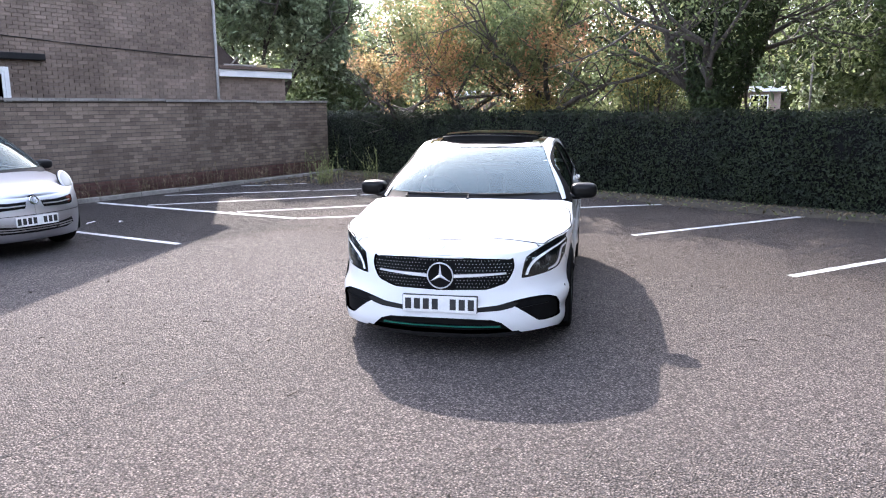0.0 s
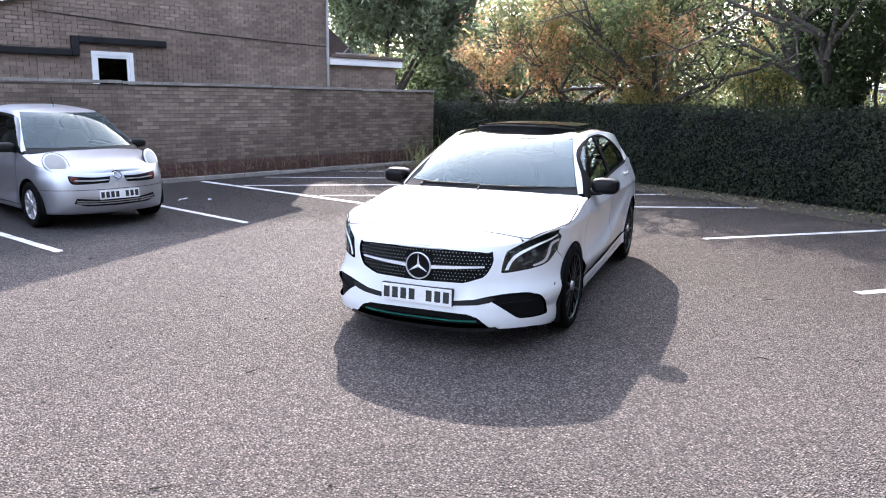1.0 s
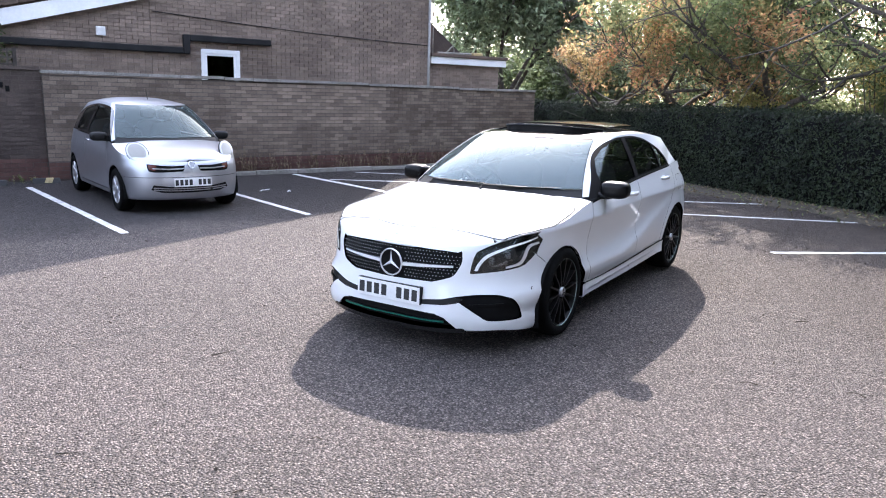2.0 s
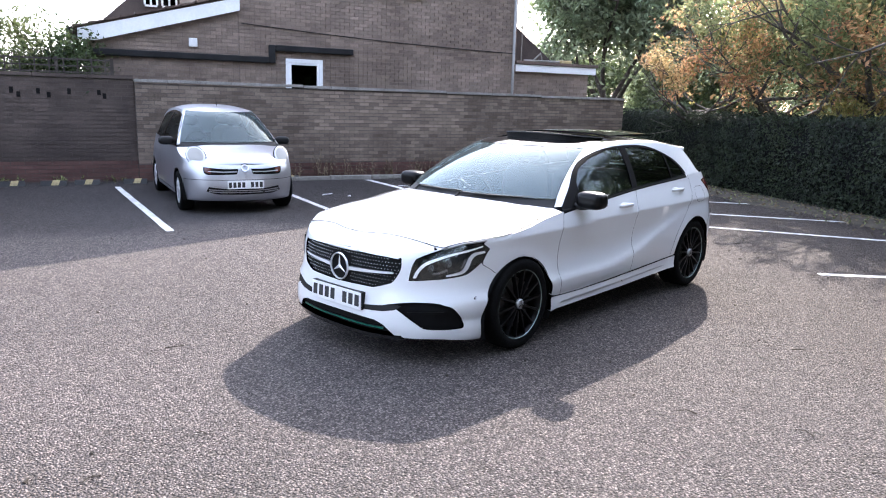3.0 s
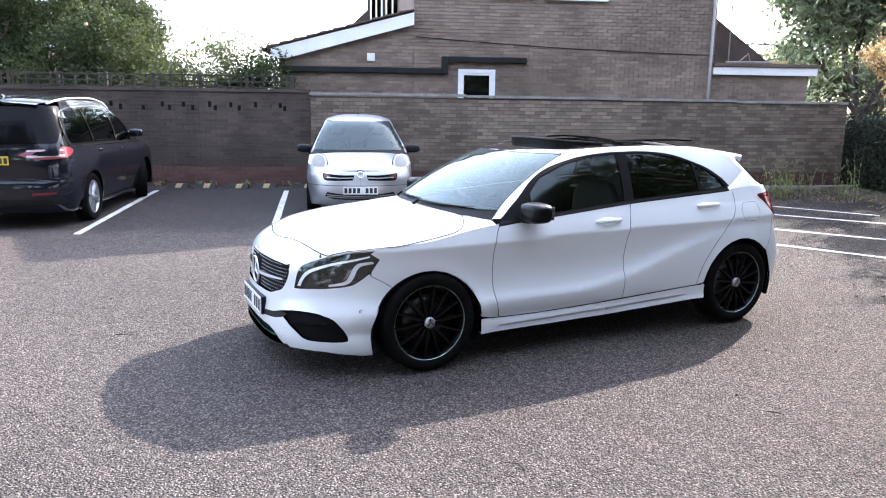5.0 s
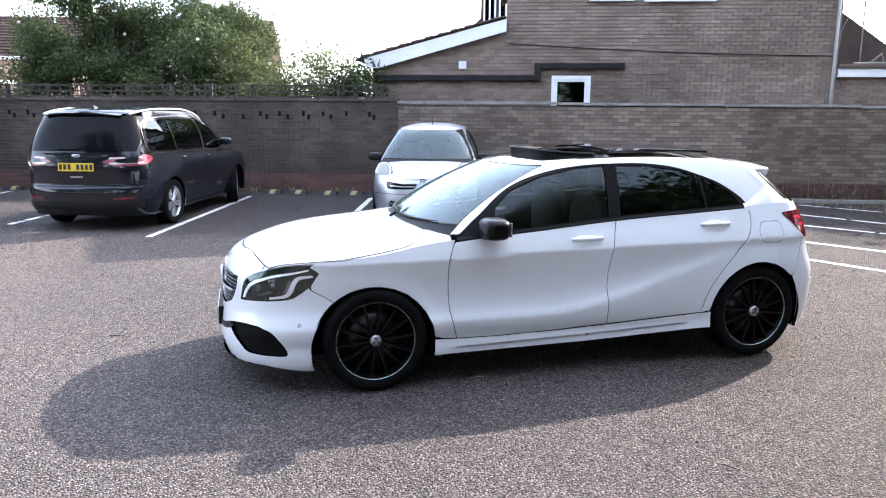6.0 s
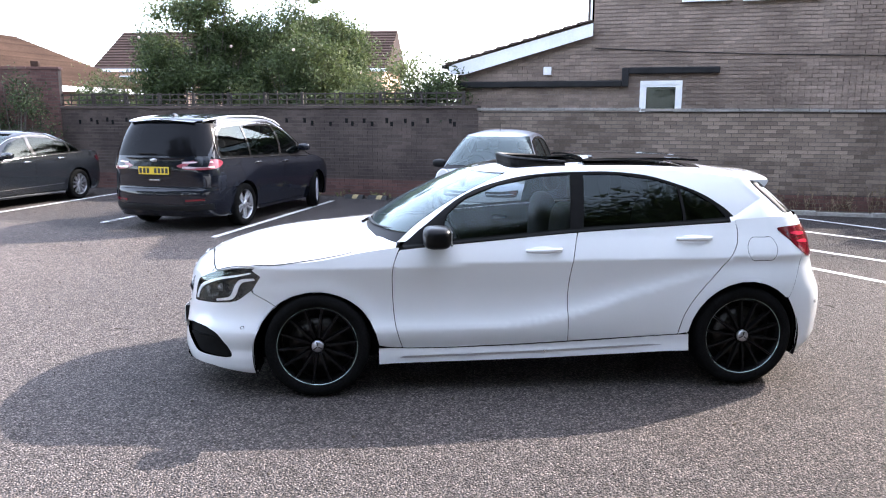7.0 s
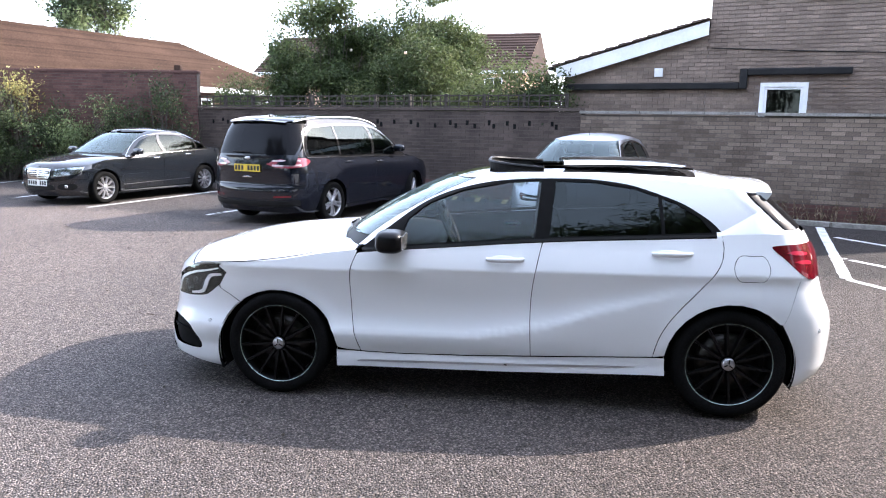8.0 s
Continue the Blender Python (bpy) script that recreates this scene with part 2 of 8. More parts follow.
M_STRAW = leaf("dry_weed", (0.22, 0.17, 0.11), (0.14, 0.11, 0.07), 0.3)
M_PETAL = leaf("rose_petal", (0.75, 0.62, 0.55), (0.8, 0.72, 0.66), 0.3)
M_PANE = glass("window_pane", (0.5, 0.52, 0.55), 0.4, ior=1.36)
M_YELLOW = mat("yellow_rubber", (0.42, 0.32, 0.14), (0.3, 0.24, 0.13), scale=6, rough=0.7, fine=40, grain=0.3)
M_RUBBER = mat("black_rubber", (0.018, 0.018, 0.018), (0.03, 0.03, 0.03), scale=5, rough=0.75, fine=60, grain=0.25, bump=0.2)


# ---- mesh helpers ----
def mesh_ob(name, bm, material, parent=None, label="", smooth=False):
    me = bpy.data.meshes.new(name)
    bm.to_mesh(me)
    bm.free()
    for m in material if isinstance(material, (list, tuple)) else (material,):
        me.materials.append(m)
    if smooth:
        me.polygons.foreach_set("use_smooth", [True] * len(me.polygons))
    ob = new(name, me)
    if parent is not None:
        ob.parent = parent
    if label:
        ob["label"] = label
    return ob


def part(name, bm, material, parent, label="", smooth=False):
    """One mesh object under a thing or under a part."""
    return mesh_ob(name, bm, material, parent, label, smooth)


def thing(name, m, label, category, group="", kind=""):
    """An Empty at the base of a thing."""
    ob = new(name)
    ob.matrix_world = m
    ob.empty_display_size = 0.2
    return tagged(ob, label, category, group, kind)


def add_box(bm, x0, x1, y0, y1, z0, z1, m=None, bevel=0.0):
    vs = bmesh.ops.create_cube(bm, size=1)["verts"]
    for v in vs:
        v.co = Vector((x0 + (v.co.x + 0.5) * (x1 - x0), y0 + (v.co.y + 0.5) * (y1 - y0), z0 + (v.co.z + 0.5) * (z1 - z0)))
    if bevel:
        es = list({e for v in vs for e in v.link_edges})
        vs = list({v for f in bmesh.ops.bevel(bm, geom=es, offset=bevel, segments=2, affect="EDGES", profile=0.6)["faces"] for v in f.verts} | {v for v in vs if v.is_valid})
    if m is not None:
        bmesh.ops.transform(bm, matrix=m, verts=vs)
    return vs


def boxed(x0, x1, y0, y1, z0, z1, bevel=0.0, m=None):
    bm = bmesh.new()
    add_box(bm, x0, x1, y0, y1, z0, z1, m, bevel)
    return bm


def add_tube(bm, pts, r, n=8, r1=None, cap=True):
    """A tube along points, from radius r to r1."""
    pts = [Vector(p) for p in pts]
    r1 = r if r1 is None else r1
    rings = []
    for i, p in enumerate(pts):
        d = (pts[min(i + 1, len(pts) - 1)] - pts[max(i - 1, 0)]).normalized()
        a = d.cross(Vector((0, 0, 1)) if abs(d.z) < 0.9 else Vector((1, 0, 0))).normalized()
        b = d.cross(a)
        q = r + (r1 - r) * i / max(len(pts) - 1, 1)
        rings.append([bm.verts.new(p + q * (math.cos(6.2832 * k / n) * a + math.sin(6.2832 * k / n) * b)) for k in range(n)])
    for u, v in zip(rings, rings[1:]):
        for k in range(n):
            bm.faces.new((u[k], u[(k + 1) % n], v[(k + 1) % n], v[k]))
    if cap:
        bm.faces.new(rings[0][::-1])
        bm.faces.new(rings[-1])


def from_arrays(name, verts, faces, material, parent=None, label="", slots=None):
    me = bpy.data.meshes.new(name)
    me.from_pydata(verts.tolist() if hasattr(verts, "tolist") else verts, [], faces.tolist() if hasattr(faces, "tolist") else faces)
    for m in material if isinstance(material, (list, tuple)) else (material,):
        me.materials.append(m)
    if slots is not None:
        me.polygons.foreach_set("material_index", slots)
    ob = new(name, me)
    if parent is not None:
        ob.parent = parent
    if label:
        ob["label"] = label
    return ob


def leaf_arrays(rng, centres, size, up=0.3, outward=None):
    """Folded leaves, four corners and two faces each, at the centres; turned at random, or with their faces outward."""
    n = len(centres)
    d = rng.normal(size=(n, 3))
    if outward is not None:
        d = outward + 0.55 * d
    d[:, 2] += up
    d /= np.linalg.norm(d, axis=1, keepdims=True)
    t = rng.normal(size=(n, 3))
    a = np.cross(d, t)
    a /= np.linalg.norm(a, axis=1, keepdims=True)
    b = np.cross(d, a)
    s = size * rng.uniform(0.6, 1.35, size=(n, 1))
    v = np.stack([centres - a * s, centres - b * s * 0.42 + d * s * 0.12, centres + a * s, centres + b * s * 0.42 + d * s * 0.12], 1).reshape(-1, 3)
    i = np.arange(n)[:, None] * 4
    f = np.concatenate([i + [[0, 1, 2]], i + [[0, 2, 3]]], 1).reshape(-1, 3)
    return v, f


# ---- the car park: ground, lines, walls ----
rng = np.random.default_rng(7)
FAR = 400.0
xs = sorted({-FAR, -80, -30, *range(-12, 19, 2), 30, 80, FAR})
ys = sorted({-FAR, -80, -30, *range(-8, 15, 2), 30, 80, FAR})
bm = bmesh.new()
grid = [[bm.verts.new((x, y, 0)) for x in xs] for y in ys]
for r0, r1 in zip(grid, grid[1:]):
    for k in range(len(xs) - 1):
        bm.faces.new((r0[k], r0[k + 1], r1[k + 1], r1[k]))
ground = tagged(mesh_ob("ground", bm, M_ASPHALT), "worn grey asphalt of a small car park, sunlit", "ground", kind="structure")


def painted_line(a, b, width=0.1, worn=0.0):
    """A strip of road paint with ragged edges and, where worn, gaps."""
    a, b = Vector((*a, 0.004)), Vector((*b, 0.004))
    d = (b - a).normalized()
    n = Vector((-d.y, d.x, 0))
    length = (b - a).length
    steps = int(length / 0.07)
    bm = bmesh.new()
    prev = None
    for i in range(steps + 1):
        p = a + d * length * i / steps
        w0, w1 = width / 2 * (1 + rng.normal() * 0.07), width / 2 * (1 + rng.normal() * 0.07)
        cur = (bm.verts.new(p - n * w0), bm.verts.new(p + n * w1))
        if prev and rng.random() >= worn:
            bm.faces.new((prev[0], cur[0], cur[1], prev[1]))
        prev = cur
    return tagged(mesh_ob("bay_line", bm, M_PAINT_LINE), "worn white painted parking bay line on the asphalt", "road marking", "bay lines", "structure")


painted_line((3.35, 12.5), (3.68, 7.6))
painted_line((0.84, 12.5), (1.2, 7.45))
painted_line((-1.6, 12.5), (-1.42, 8.2), worn=0.3)
painted_line((-4.52, 12.7), (-4.05, 7.85))
painted_line((-7.2, 12.0), (-6.75, 8.2))
painted_line((-10.6, 10.8), (-10.0, 9.2))
painted_line((5.98, 12.5), (6.19, 7.85))
painted_line((8.27, 12.7), (8.6, 8.06), 0.13)
painted_line((8.62, 8.02), (13.0, 3.5), worn=0.012)
painted_line((8.56, 9.52), (14.1, 4.85), worn=0.012)
painted_line((8.5, 11.56), (14.4, 6.85), worn=0.012)
painted_line((9.65, 12.56), (13.4, 8.9), 0.09, worn=0.03)
painted_line((11.7, 12.55), (12.8, 11.6), 0.09, worn=0.03)
painted_line((9.68, 2.96), (12.6, 1.2))
painted_line((8.1, 0.82), (11.6, -1.2))


M_CRACK = mat("asphalt_crack", (0.03, 0.028, 0.027), (0.05, 0.047, 0.045), scale=20, rough=0.95, fine=90, grain=0.4, bump=0.8)
M_TWIG = mat("twig", (0.03, 0.024, 0.018), (0.07, 0.055, 0.04), scale=20, rough=0.9, fine=60, grain=0.3)


def crack(a, b, width, seed):
    """A wandering, broken dark line where the asphalt has parted."""
    rg = np.random.default_rng(seed)
    a, b = Vector((*a, 0.003)), Vector((*b, 0.003))
    d = (b - a).normalized()
    n = Vector((-d.y, d.x, 0))
    steps = int((b - a).length / 0.025)
    bm = bmesh.new()
    prev = None
    for i in range(steps + 1):
        q = i / steps
        p = a + (b - a) * q + n * (0.05 * noise.noise((q * 9, seed, 0)) + 0.012 * noise.noise((q * 90, seed, 5)))
        w = width * (0.35 + 0.65 * abs(noise.noise((q * 40, seed, 9)))) * rg.uniform(0.5, 1.3)
        cur = (bm.verts.new(p - n * w), bm.verts.new(p + n * w))
        if prev and rg.random() > 0.18:
            bm.faces.new((prev[0], cur[0], cur[1], prev[1]))
        prev = cur
    return tagged(mesh_ob("crack", bm, M_CRACK), "thin dark crack across the asphalt", "crack", "asphalt cracks", "structure")


crack((1.5, 3.72), (4.6, 3.82), 0.012, 3)
crack((-1.5, 5.1), (2.6, 5.5), 0.008, 5)
crack((6.2, -1.5), (9.0, 0.4), 0.009, 7)
crack((0.4, 7.2), (6.5, 7.35), 0.007, 9)
# scattered grit and bits of twig
bm = bmesh.new()
for _ in range(420):
    x, y, s = rng.uniform(-4, 12), rng.uniform(-2, 11), rng.uniform(0.004, 0.011)
    add_tube(bm, [(x, y, 0.002), (x + s * rng.normal(), y + s * rng.normal(), 0.002 + s)], s, 5, s * 0.5)
tagged(mesh_ob("grit", bm, M_TWIG), "scattered dark grit on the asphalt", "grit", kind="stuff")
bm = bmesh.new()
for _ in range(70):
    x, y, a, s = rng.uniform(-3, 11), rng.uniform(-1, 10), rng.uniform(0, 6.28), rng.uniform(0.02, 0.06)
    add_tube(bm, [(x, y, 0.004), (x + s * math.cos(a), y + s * math.sin(a), 0.012), (x + 2 * s * math.cos(a + 0.3), y + 2 * s * math.sin(a + 0.3), 0.005)], 0.004, 5, 0.002)
tagged(mesh_ob("twigs", bm, M_TWIG), "small dark twigs fallen on the asphalt", "twigs", kind="stuff")


def wall_core(name, x0, x1, y0, y1, z1, label, m=None):
    ob = mesh_ob(name, boxed(x0, x1, y0, y1, -0.05, z1), M_MORTAR)
    if m is not None:
        ob.matrix_world = m
    return tagged(ob, label, "wall", kind="structure")


def brick_boxes(x0, x1, z0, z1, y, skip=None, rng=rng):
    """The bricks of one face that looks along -y, in stretcher bond: rows of (x0, x1, z0, z1, y of the face)."""
    rows = []
    course, pitch = 0.075, 0.225
    for j in range(int(round((z1 - z0) / course))):
        z = z0 + j * course
        x = x0 - (pitch / 2 if j % 2 else 0)
        while x < x1 - 0.02:
            a, b = max(x + 0.005, x0), min(x + pitch - 0.005, x1)
            if b - a > 0.03 and not (skip and skip((a + b) / 2, z + course / 2)):
                rows.append((a, b, z + 0.005, min(z + course - 0.005, z1), y - rng.uniform(0.006, 0.012)))
            x += pitch
    return rows


def brick_arrays(rows, depth=0.02):
    r = np.array(rows)
    a, b, z0, z1, y = r.T
    k = y + depth
    v = np.stack([np.stack(c, 1) for c in ((a, y, z0), (b, y, z0), (b, y, z1), (a, y, z1), (a, k, z0), (b, k, z0), (b, k, z1), (a, k, z1))], 1).reshape(-1, 3)
    i = np.arange(len(r))[:, None] * 8
    f = np.concatenate([i + [q] for q in ([0, 1, 2, 3], [1, 5, 6, 2], [5, 4, 7, 6], [4, 0, 3, 7], [3, 2, 6, 7], [4, 5, 1, 0])], 1).reshape(-1, 4)
    return v, f


def brickwork(parent, rows, material, label):
    v, f = brick_arrays(rows)
    return tagged(from_arrays("brickwork", v, f, material, parent, label), kind="stuff")


# the pale boundary wall beside the house, its coping in three stepped lengths
wall_north = wall_core("wall_north", 3.8, 15.6, 13.3, 13.52, 1.87, "pale brown brick boundary wall with a red plinth and thin coping")
coping = thing("wall_coping", pose(0, 0, 0), "thin weathered concrete coping along the brick wall", "coping", kind="structure")
for a, b, top in ((3.78, 7.05, 1.945), (7.06, 10.4, 1.93), (10.41, 13.0, 1.915), (13.01, 15.6, 1.895)):
    x = a
    while x < b - 0.05:
        part("coping_stone", boxed(x, min(x + 0.6, b) - 0.006, 13.255, 13.55, top - 0.055 + rng.normal() * 0.002, top + rng.normal() * 0.002, 0.006), M_STONE, coping)
        x += 0.6
wall_west = wall_core("wall_west", -6.9, 3.8, 13.38, 13.6, 1.93, "dark brown weathered brick garden wall with small near-black slot blocks")
coping2 = thing("wall_coping", pose(0, 0, 0), "dark weathered brick-on-edge coping of the garden wall", "coping", kind="structure")
x = -6.9
while x < 3.7:
    part("coping_stone", boxed(x, min(x + 0.9, 3.78) - 0.006, 13.34, 13.63, 1.935 + rng.normal() * 0.003, 2.0 + rng.normal() * 0.003, 0.006), M_BRICK_DARK, coping2)
    x += 0.9
RED = pose(-6.72, 13.36, 0, 0, 0, 26)
wall_red = wall_core("wall_red", -9.5, 0, 0, 0.24, 2.86, "tall red-brown brick wall overgrown with ivy", RED)
coping3 = thing("wall_coping", RED, "worn red brick coping with a terracotta block on top", "coping", kind="structure")
for k in range(12):
    part("coping_stone", boxed(-9.5 + k * 0.8, -8.706 + k * 0.8 if k < 11 else 0.03, -0.03, 0.27, 2.865, 2.93, 0.006), M_BRICK_RED, coping3)
part("clay_block", boxed(-0.62, -0.44, 0.04, 0.2, 2.93, 3.07, 0.02), M_TILE_RED, coping3, "terracotta clay block")

# kerb and dry strip at the foot of the pale wall
kerb = thing("kerb", pose(0, 0, 0), "low weathered concrete edging along the wall strip", "kerb", kind="structure")
x = 6.6
while x < 14.9:
    part("kerb_stone", boxed(x, x + 0.905, 12.86, 12.96, -0.05, 0.075 + rng.normal() * 0.008, 0.012), M_STONE, kerb)
    x += 0.915
strip = tagged(mesh_ob("soil_strip", boxed(6.6, 15.4, 12.96, 13.3, -0.05, 0.05), M_SOIL), "dry soil strip with dead weeds between kerb and wall", "soil", kind="structure")

# blocks proud of the bricks; the slots' inner shade is their colour
for k in range(21):
    for dx, z in ((0.0, 1.625), (0.13, 1.56)):
        x = 3.13 - k * 0.473 + dx + rng.normal() * 0.02
        if (3 * k + (dx > 0)) % 7 != 4:
            part("slot", boxed(x, x + 0.062, 13.366, 13.39, z, z + 0.1 + rng.normal() * 0.006), M_DARK, wall_west, "near-black block standing in for an open slot")

# rubber wheel stops at the foot of the garden wall
def wheel_stop(x, y, turn=0.0, patch=0.0):
    t = thing("wheel_stop", pose(x, y, 0, 0, 0, turn), "black rubber wheel stop with yellow reflective patches", "wheel stop", "wheel stops along the wall")
    bm = bmesh.new()
    prof = [(-0.08, 0), (-0.05, 0.085), (0.05, 0.085), (0.08, 0)]
    ends = [[bm.verts.new((xx, p, q)) for p, q in prof] for xx in (-0.21, 0.21)]
    for k in range(3):
        bm.faces.new((ends[0][k], ends[0][k + 1], ends[1][k + 1], ends[1][k]))
    bm.faces.new(ends[0][::-1])
    bm.faces.new(ends[1])
    part("block", bm, M_RUBBER, t)
    if patch is not None:
        bm = bmesh.new()
        q = [(patch - 0.075, -0.0815, 0.012), (patch + 0.045, -0.0815, 0.012), (patch + 0.075, -0.053, 0.0875), (patch - 0.045, -0.053, 0.0875)]
        bm.faces.new([bm.verts.new(c) for c in q])
        q = [(patch - 0.045, -0.053, 0.0875), (patch + 0.075, -0.053, 0.0875), (patch + 0.075, 0.045, 0.0885), (patch - 0.045, 0.045, 0.0885)]
        bm.faces.new([bm.verts.new(c) for c in q])
        part("patch", bm, M_YELLOW, t, "faded yellow patch")


for x, off in ((-4.65, 0.05), (-4.0, 0.04), (1.12, 0.03), (1.66, 0.04), (2.33, 0.03), (2.88, 0.02), (3.7, 0.04), (6.66, 0.03)):
    wheel_stop(x, 13.02 + rng.normal() * 0.03, rng.normal() * 4, off)

# timber trellis on the garden wall
trellis = thing("trellis", pose(0, 13.5, 2.0), "low weathered timber trellis along the top of the garden wall", "trellis")
x = -6.8
while x < 3.45:
    part("post", boxed(x - 0.03, x + 0.03, -0.03, 0.03, 0, 0.3, 0.004), M_WOOD, trellis)
    x += 0.93
for z in (0.03, 0.14, 0.26):
    part("rail", boxed(-6.85, 3.42, -0.045, -0.025, z - 0.014, z + 0.014), M_WOOD, trellis)
x = -6.7
while x < 3.35:
    part("slat", boxed(x - 0.012, x + 0.012, -0.062, -0.046, 0.0, 0.29), M_WOOD, trellis)
    x += 0.233

# ---- the house behind the wall ----
HX0, HX1, HXL, HY = 6.0, 12.95, 2.95, 14.45
APEX, EAVE = (9.6, 7.5), 5.3
house = thing("house", pose(0, 0, 0), "brown brick house with a gable end, lean-to and white barge board", "house")


def prism(poly, y0, y1):
    """A solid from a polygon in x and z, between two depths."""
    bm = bmesh.new()
    f = [bm.verts.new((x, y0, z)) for x, z in poly]
    b = [bm.verts.new((x, y1, z)) for x, z in poly]
    bm.faces.new(f)
    bm.faces.new(b[::-1])
    for k in range(len(poly)):
        bm.faces.new((f[k], b[k], b[(k + 1) % len(poly)], f[(k + 1) % len(poly)]))
    bmesh.ops.recalc_face_normals(bm, faces=bm.faces)
    return bm


WIN = (7.0, 7.845, 1.35, 2.52)
UPPER = ((7.8, 8.62, 4.12, 5.2), (8.95, 10.3, 4.1, 5.2))
part("wall", prism([(HX0, -0.05), (WIN[0], -0.05), (WIN[0], EAVE + 0.605), (HX0, EAVE)], HY + 0.01, HY + 0.3), M_MORTAR_HOUSE, house)
part("wall", prism([(WIN[0], -0.05), (WIN[1], -0.05), (WIN[1], WIN[2]), (WIN[0], WIN[2])], HY + 0.01, HY + 0.3), M_MORTAR_HOUSE, house)
part("wall", prism([(WIN[0], WIN[3]), (WIN[1], WIN[3]), (WIN[1], 6.44), (WIN[0], EAVE + 0.605)], HY + 0.01, HY + 0.3), M_MORTAR_HOUSE, house)
part("wall", prism([(WIN[1], -0.05), (HX1, -0.05), (HX1, EAVE), APEX, (WIN[1], 6.44)], HY + 0.01, HY + 0.3), M_MORTAR_HOUSE, house)
part("wall", boxed(HX0, HX0 + 0.3, HY + 0.3, HY + 9, -0.05, EAVE), M_BRICK_HOUSE, house)
part("wall", boxed(HX1 - 0.3, HX1, HY + 0.3, HY + 9, -0.05, EAVE), M_BRICK_HOUSE, house)
part("wall", prism([(HX0, -0.05), (HX1, -0.05), (HX1, EAVE), APEX, (HX0, EAVE)], HY + 8.7, HY + 9), M_BRICK_HOUSE, house)
part("wall", prism([(HXL + 0.1, -0.05), (HX0, -0.05), (HX0, 3.52), (HXL + 0.1, 2.72)], HY + 0.012, HY + 4), M_MORTAR_HOUSE, house, "lean-to of brown brick")
for x0, x1, za, zb in ((HX0 - 0.25, APEX[0], EAVE - 0.1, APEX[1]), (HX1 + 0.25, APEX[0], EAVE - 0.1, APEX[1])):
    part("roof", prism([(x0, za + 0.02), (x1, zb + 0.02), (x1, zb + 0.17), (x0, za + 0.17)], HY - 0.12, HY + 9.1), M_TILE, house, "dark tiled roof")


def house_window(x0, x1, z0, z1, y, bars=0):
    """A white plastic window, its frame set in the brickwork; a near-black block behind the pane is coloured as the
    unlit room.
    """
    bm = bmesh.new()
    t = 0.085
    for a in ((x0, x1, z0, z0 + t), (x0, x1, z1 - t, z1), (x0, x0 + t, z0 + t, z1 - t), (x1 - t, x1, z0 + t, z1 - t)):
        add_box(bm, a[0], a[1], y - 0.02, y + 0.06, a[2], a[3], bevel=0.006)
    fr = part("window", bm, M_WHITE, house, "white plastic window frame")
    bm = bmesh.new()
    s = 0.045
    for a in ((x0 + t, x1 - t, z0 + t, z0 + t + s), (x0 + t, x1 - t, z1 - t - s, z1 - t), (x0 + t, x0 + t + s, z0 + t + s, z1 - t - s), (x1 - t - s, x1 - t, z0 + t + s, z1 - t - s)):
        add_box(bm, a[0], a[1], y - 0.005, y + 0.05, a[2], a[3], bevel=0.004)
    part("sash", bm, M_WHITE, fr)
    p = part("pane", boxed(x0 + t + s, x1 - t - s, y + 0.02, y + 0.026, z0 + t + s, z1 - t - s), M_PANE, fr, "dark glass pane")
    part("room", boxed(x0 + 0.02, x1 - 0.02, y + 0.1, y + 0.5, z0 + 0.02, z1 - 0.02), M_DARK, fr, "near-black block coloured as the unlit room")
    part("sill", boxed(x0 - 0.06, x1 + 0.06, y - 0.07, y - 0.022, z0 - 0.06, z0 - 0.002, 0.006), M_WHITE, fr)


house_window(*WIN, HY)
for w in UPPER:
    house_window(*w, HY - 0.03)
# black trunking stepped over the window
bm = bmesh.new()
add_box(bm, 3.05, 6.62, HY - 0.1, HY - 0.012, 2.4, 2.53, bevel=0.02)
add_box(bm, 6.62, 6.76, HY - 0.1, HY - 0.012, 2.4, 2.79, bevel=0.02)
add_box(bm, 6.76, 8.55, HY - 0.1, HY - 0.012, 2.66, 2.79, bevel=0.02)
part("trunking", bm, M_BLACK_PVC, house, "stepped black flashing along the wall")
vent = part("vent", boxed(4.97, 5.14, HY - 0.05, HY - 0.01, 2.66, 2.83, 0.01), M_WHITE, house, "square cream wall vent")
for k in range(5):
    part("louvre", boxed(4.985, 5.125, HY - 0.058, HY - 0.052, 2.68 + k * 0.028, 2.695 + k * 0.028), M_WHITE, vent)
bm = bmesh.new()
add_tube(bm, [(6.05 + 0.46 * k, HY - 0.022, 3.2 - 0.27 * k / 15 - 0.05 * math.sin(3.14 * k / 15)) for k in range(16)], 0.009, 5)
part("cable", bm, M_BLACK_PVC, house, "thin black cable")
bm = bmesh.new()
add_tube(bm, [(12.86, HY - 0.05, 0), (12.86, HY - 0.05, 4.4)], 0.034, 10)
part("downpipe", bm, mat("grey_plastic", (0.28, 0.27, 0.26), (0.22, 0.21, 0.2), rough=0.5), house, "grey plastic downpipe", True)
# lean-to roof: barge board, tiles in stepped courses
sl = (3.62 - 2.8) / (HX0 - HXL)
bm = prism([(HXL - 0.05, 2.68), (HXL + 0.28, 2.68), (HX0, 3.44), (HX0, 3.7), (HXL - 0.05, 2.88)], HY - 0.16, HY - 0.13)
part("barge_board", bm, M_WHITE, house, "white barge board")
roof = part("lean_to_roof", prism([(HXL - 0.1, 2.86), (HX0, 3.69), (HX0, 3.73), (HXL - 0.1, 2.9)], HY - 0.14, HY + 4.1), M_TILE, house, "dark tiled lean-to roof")
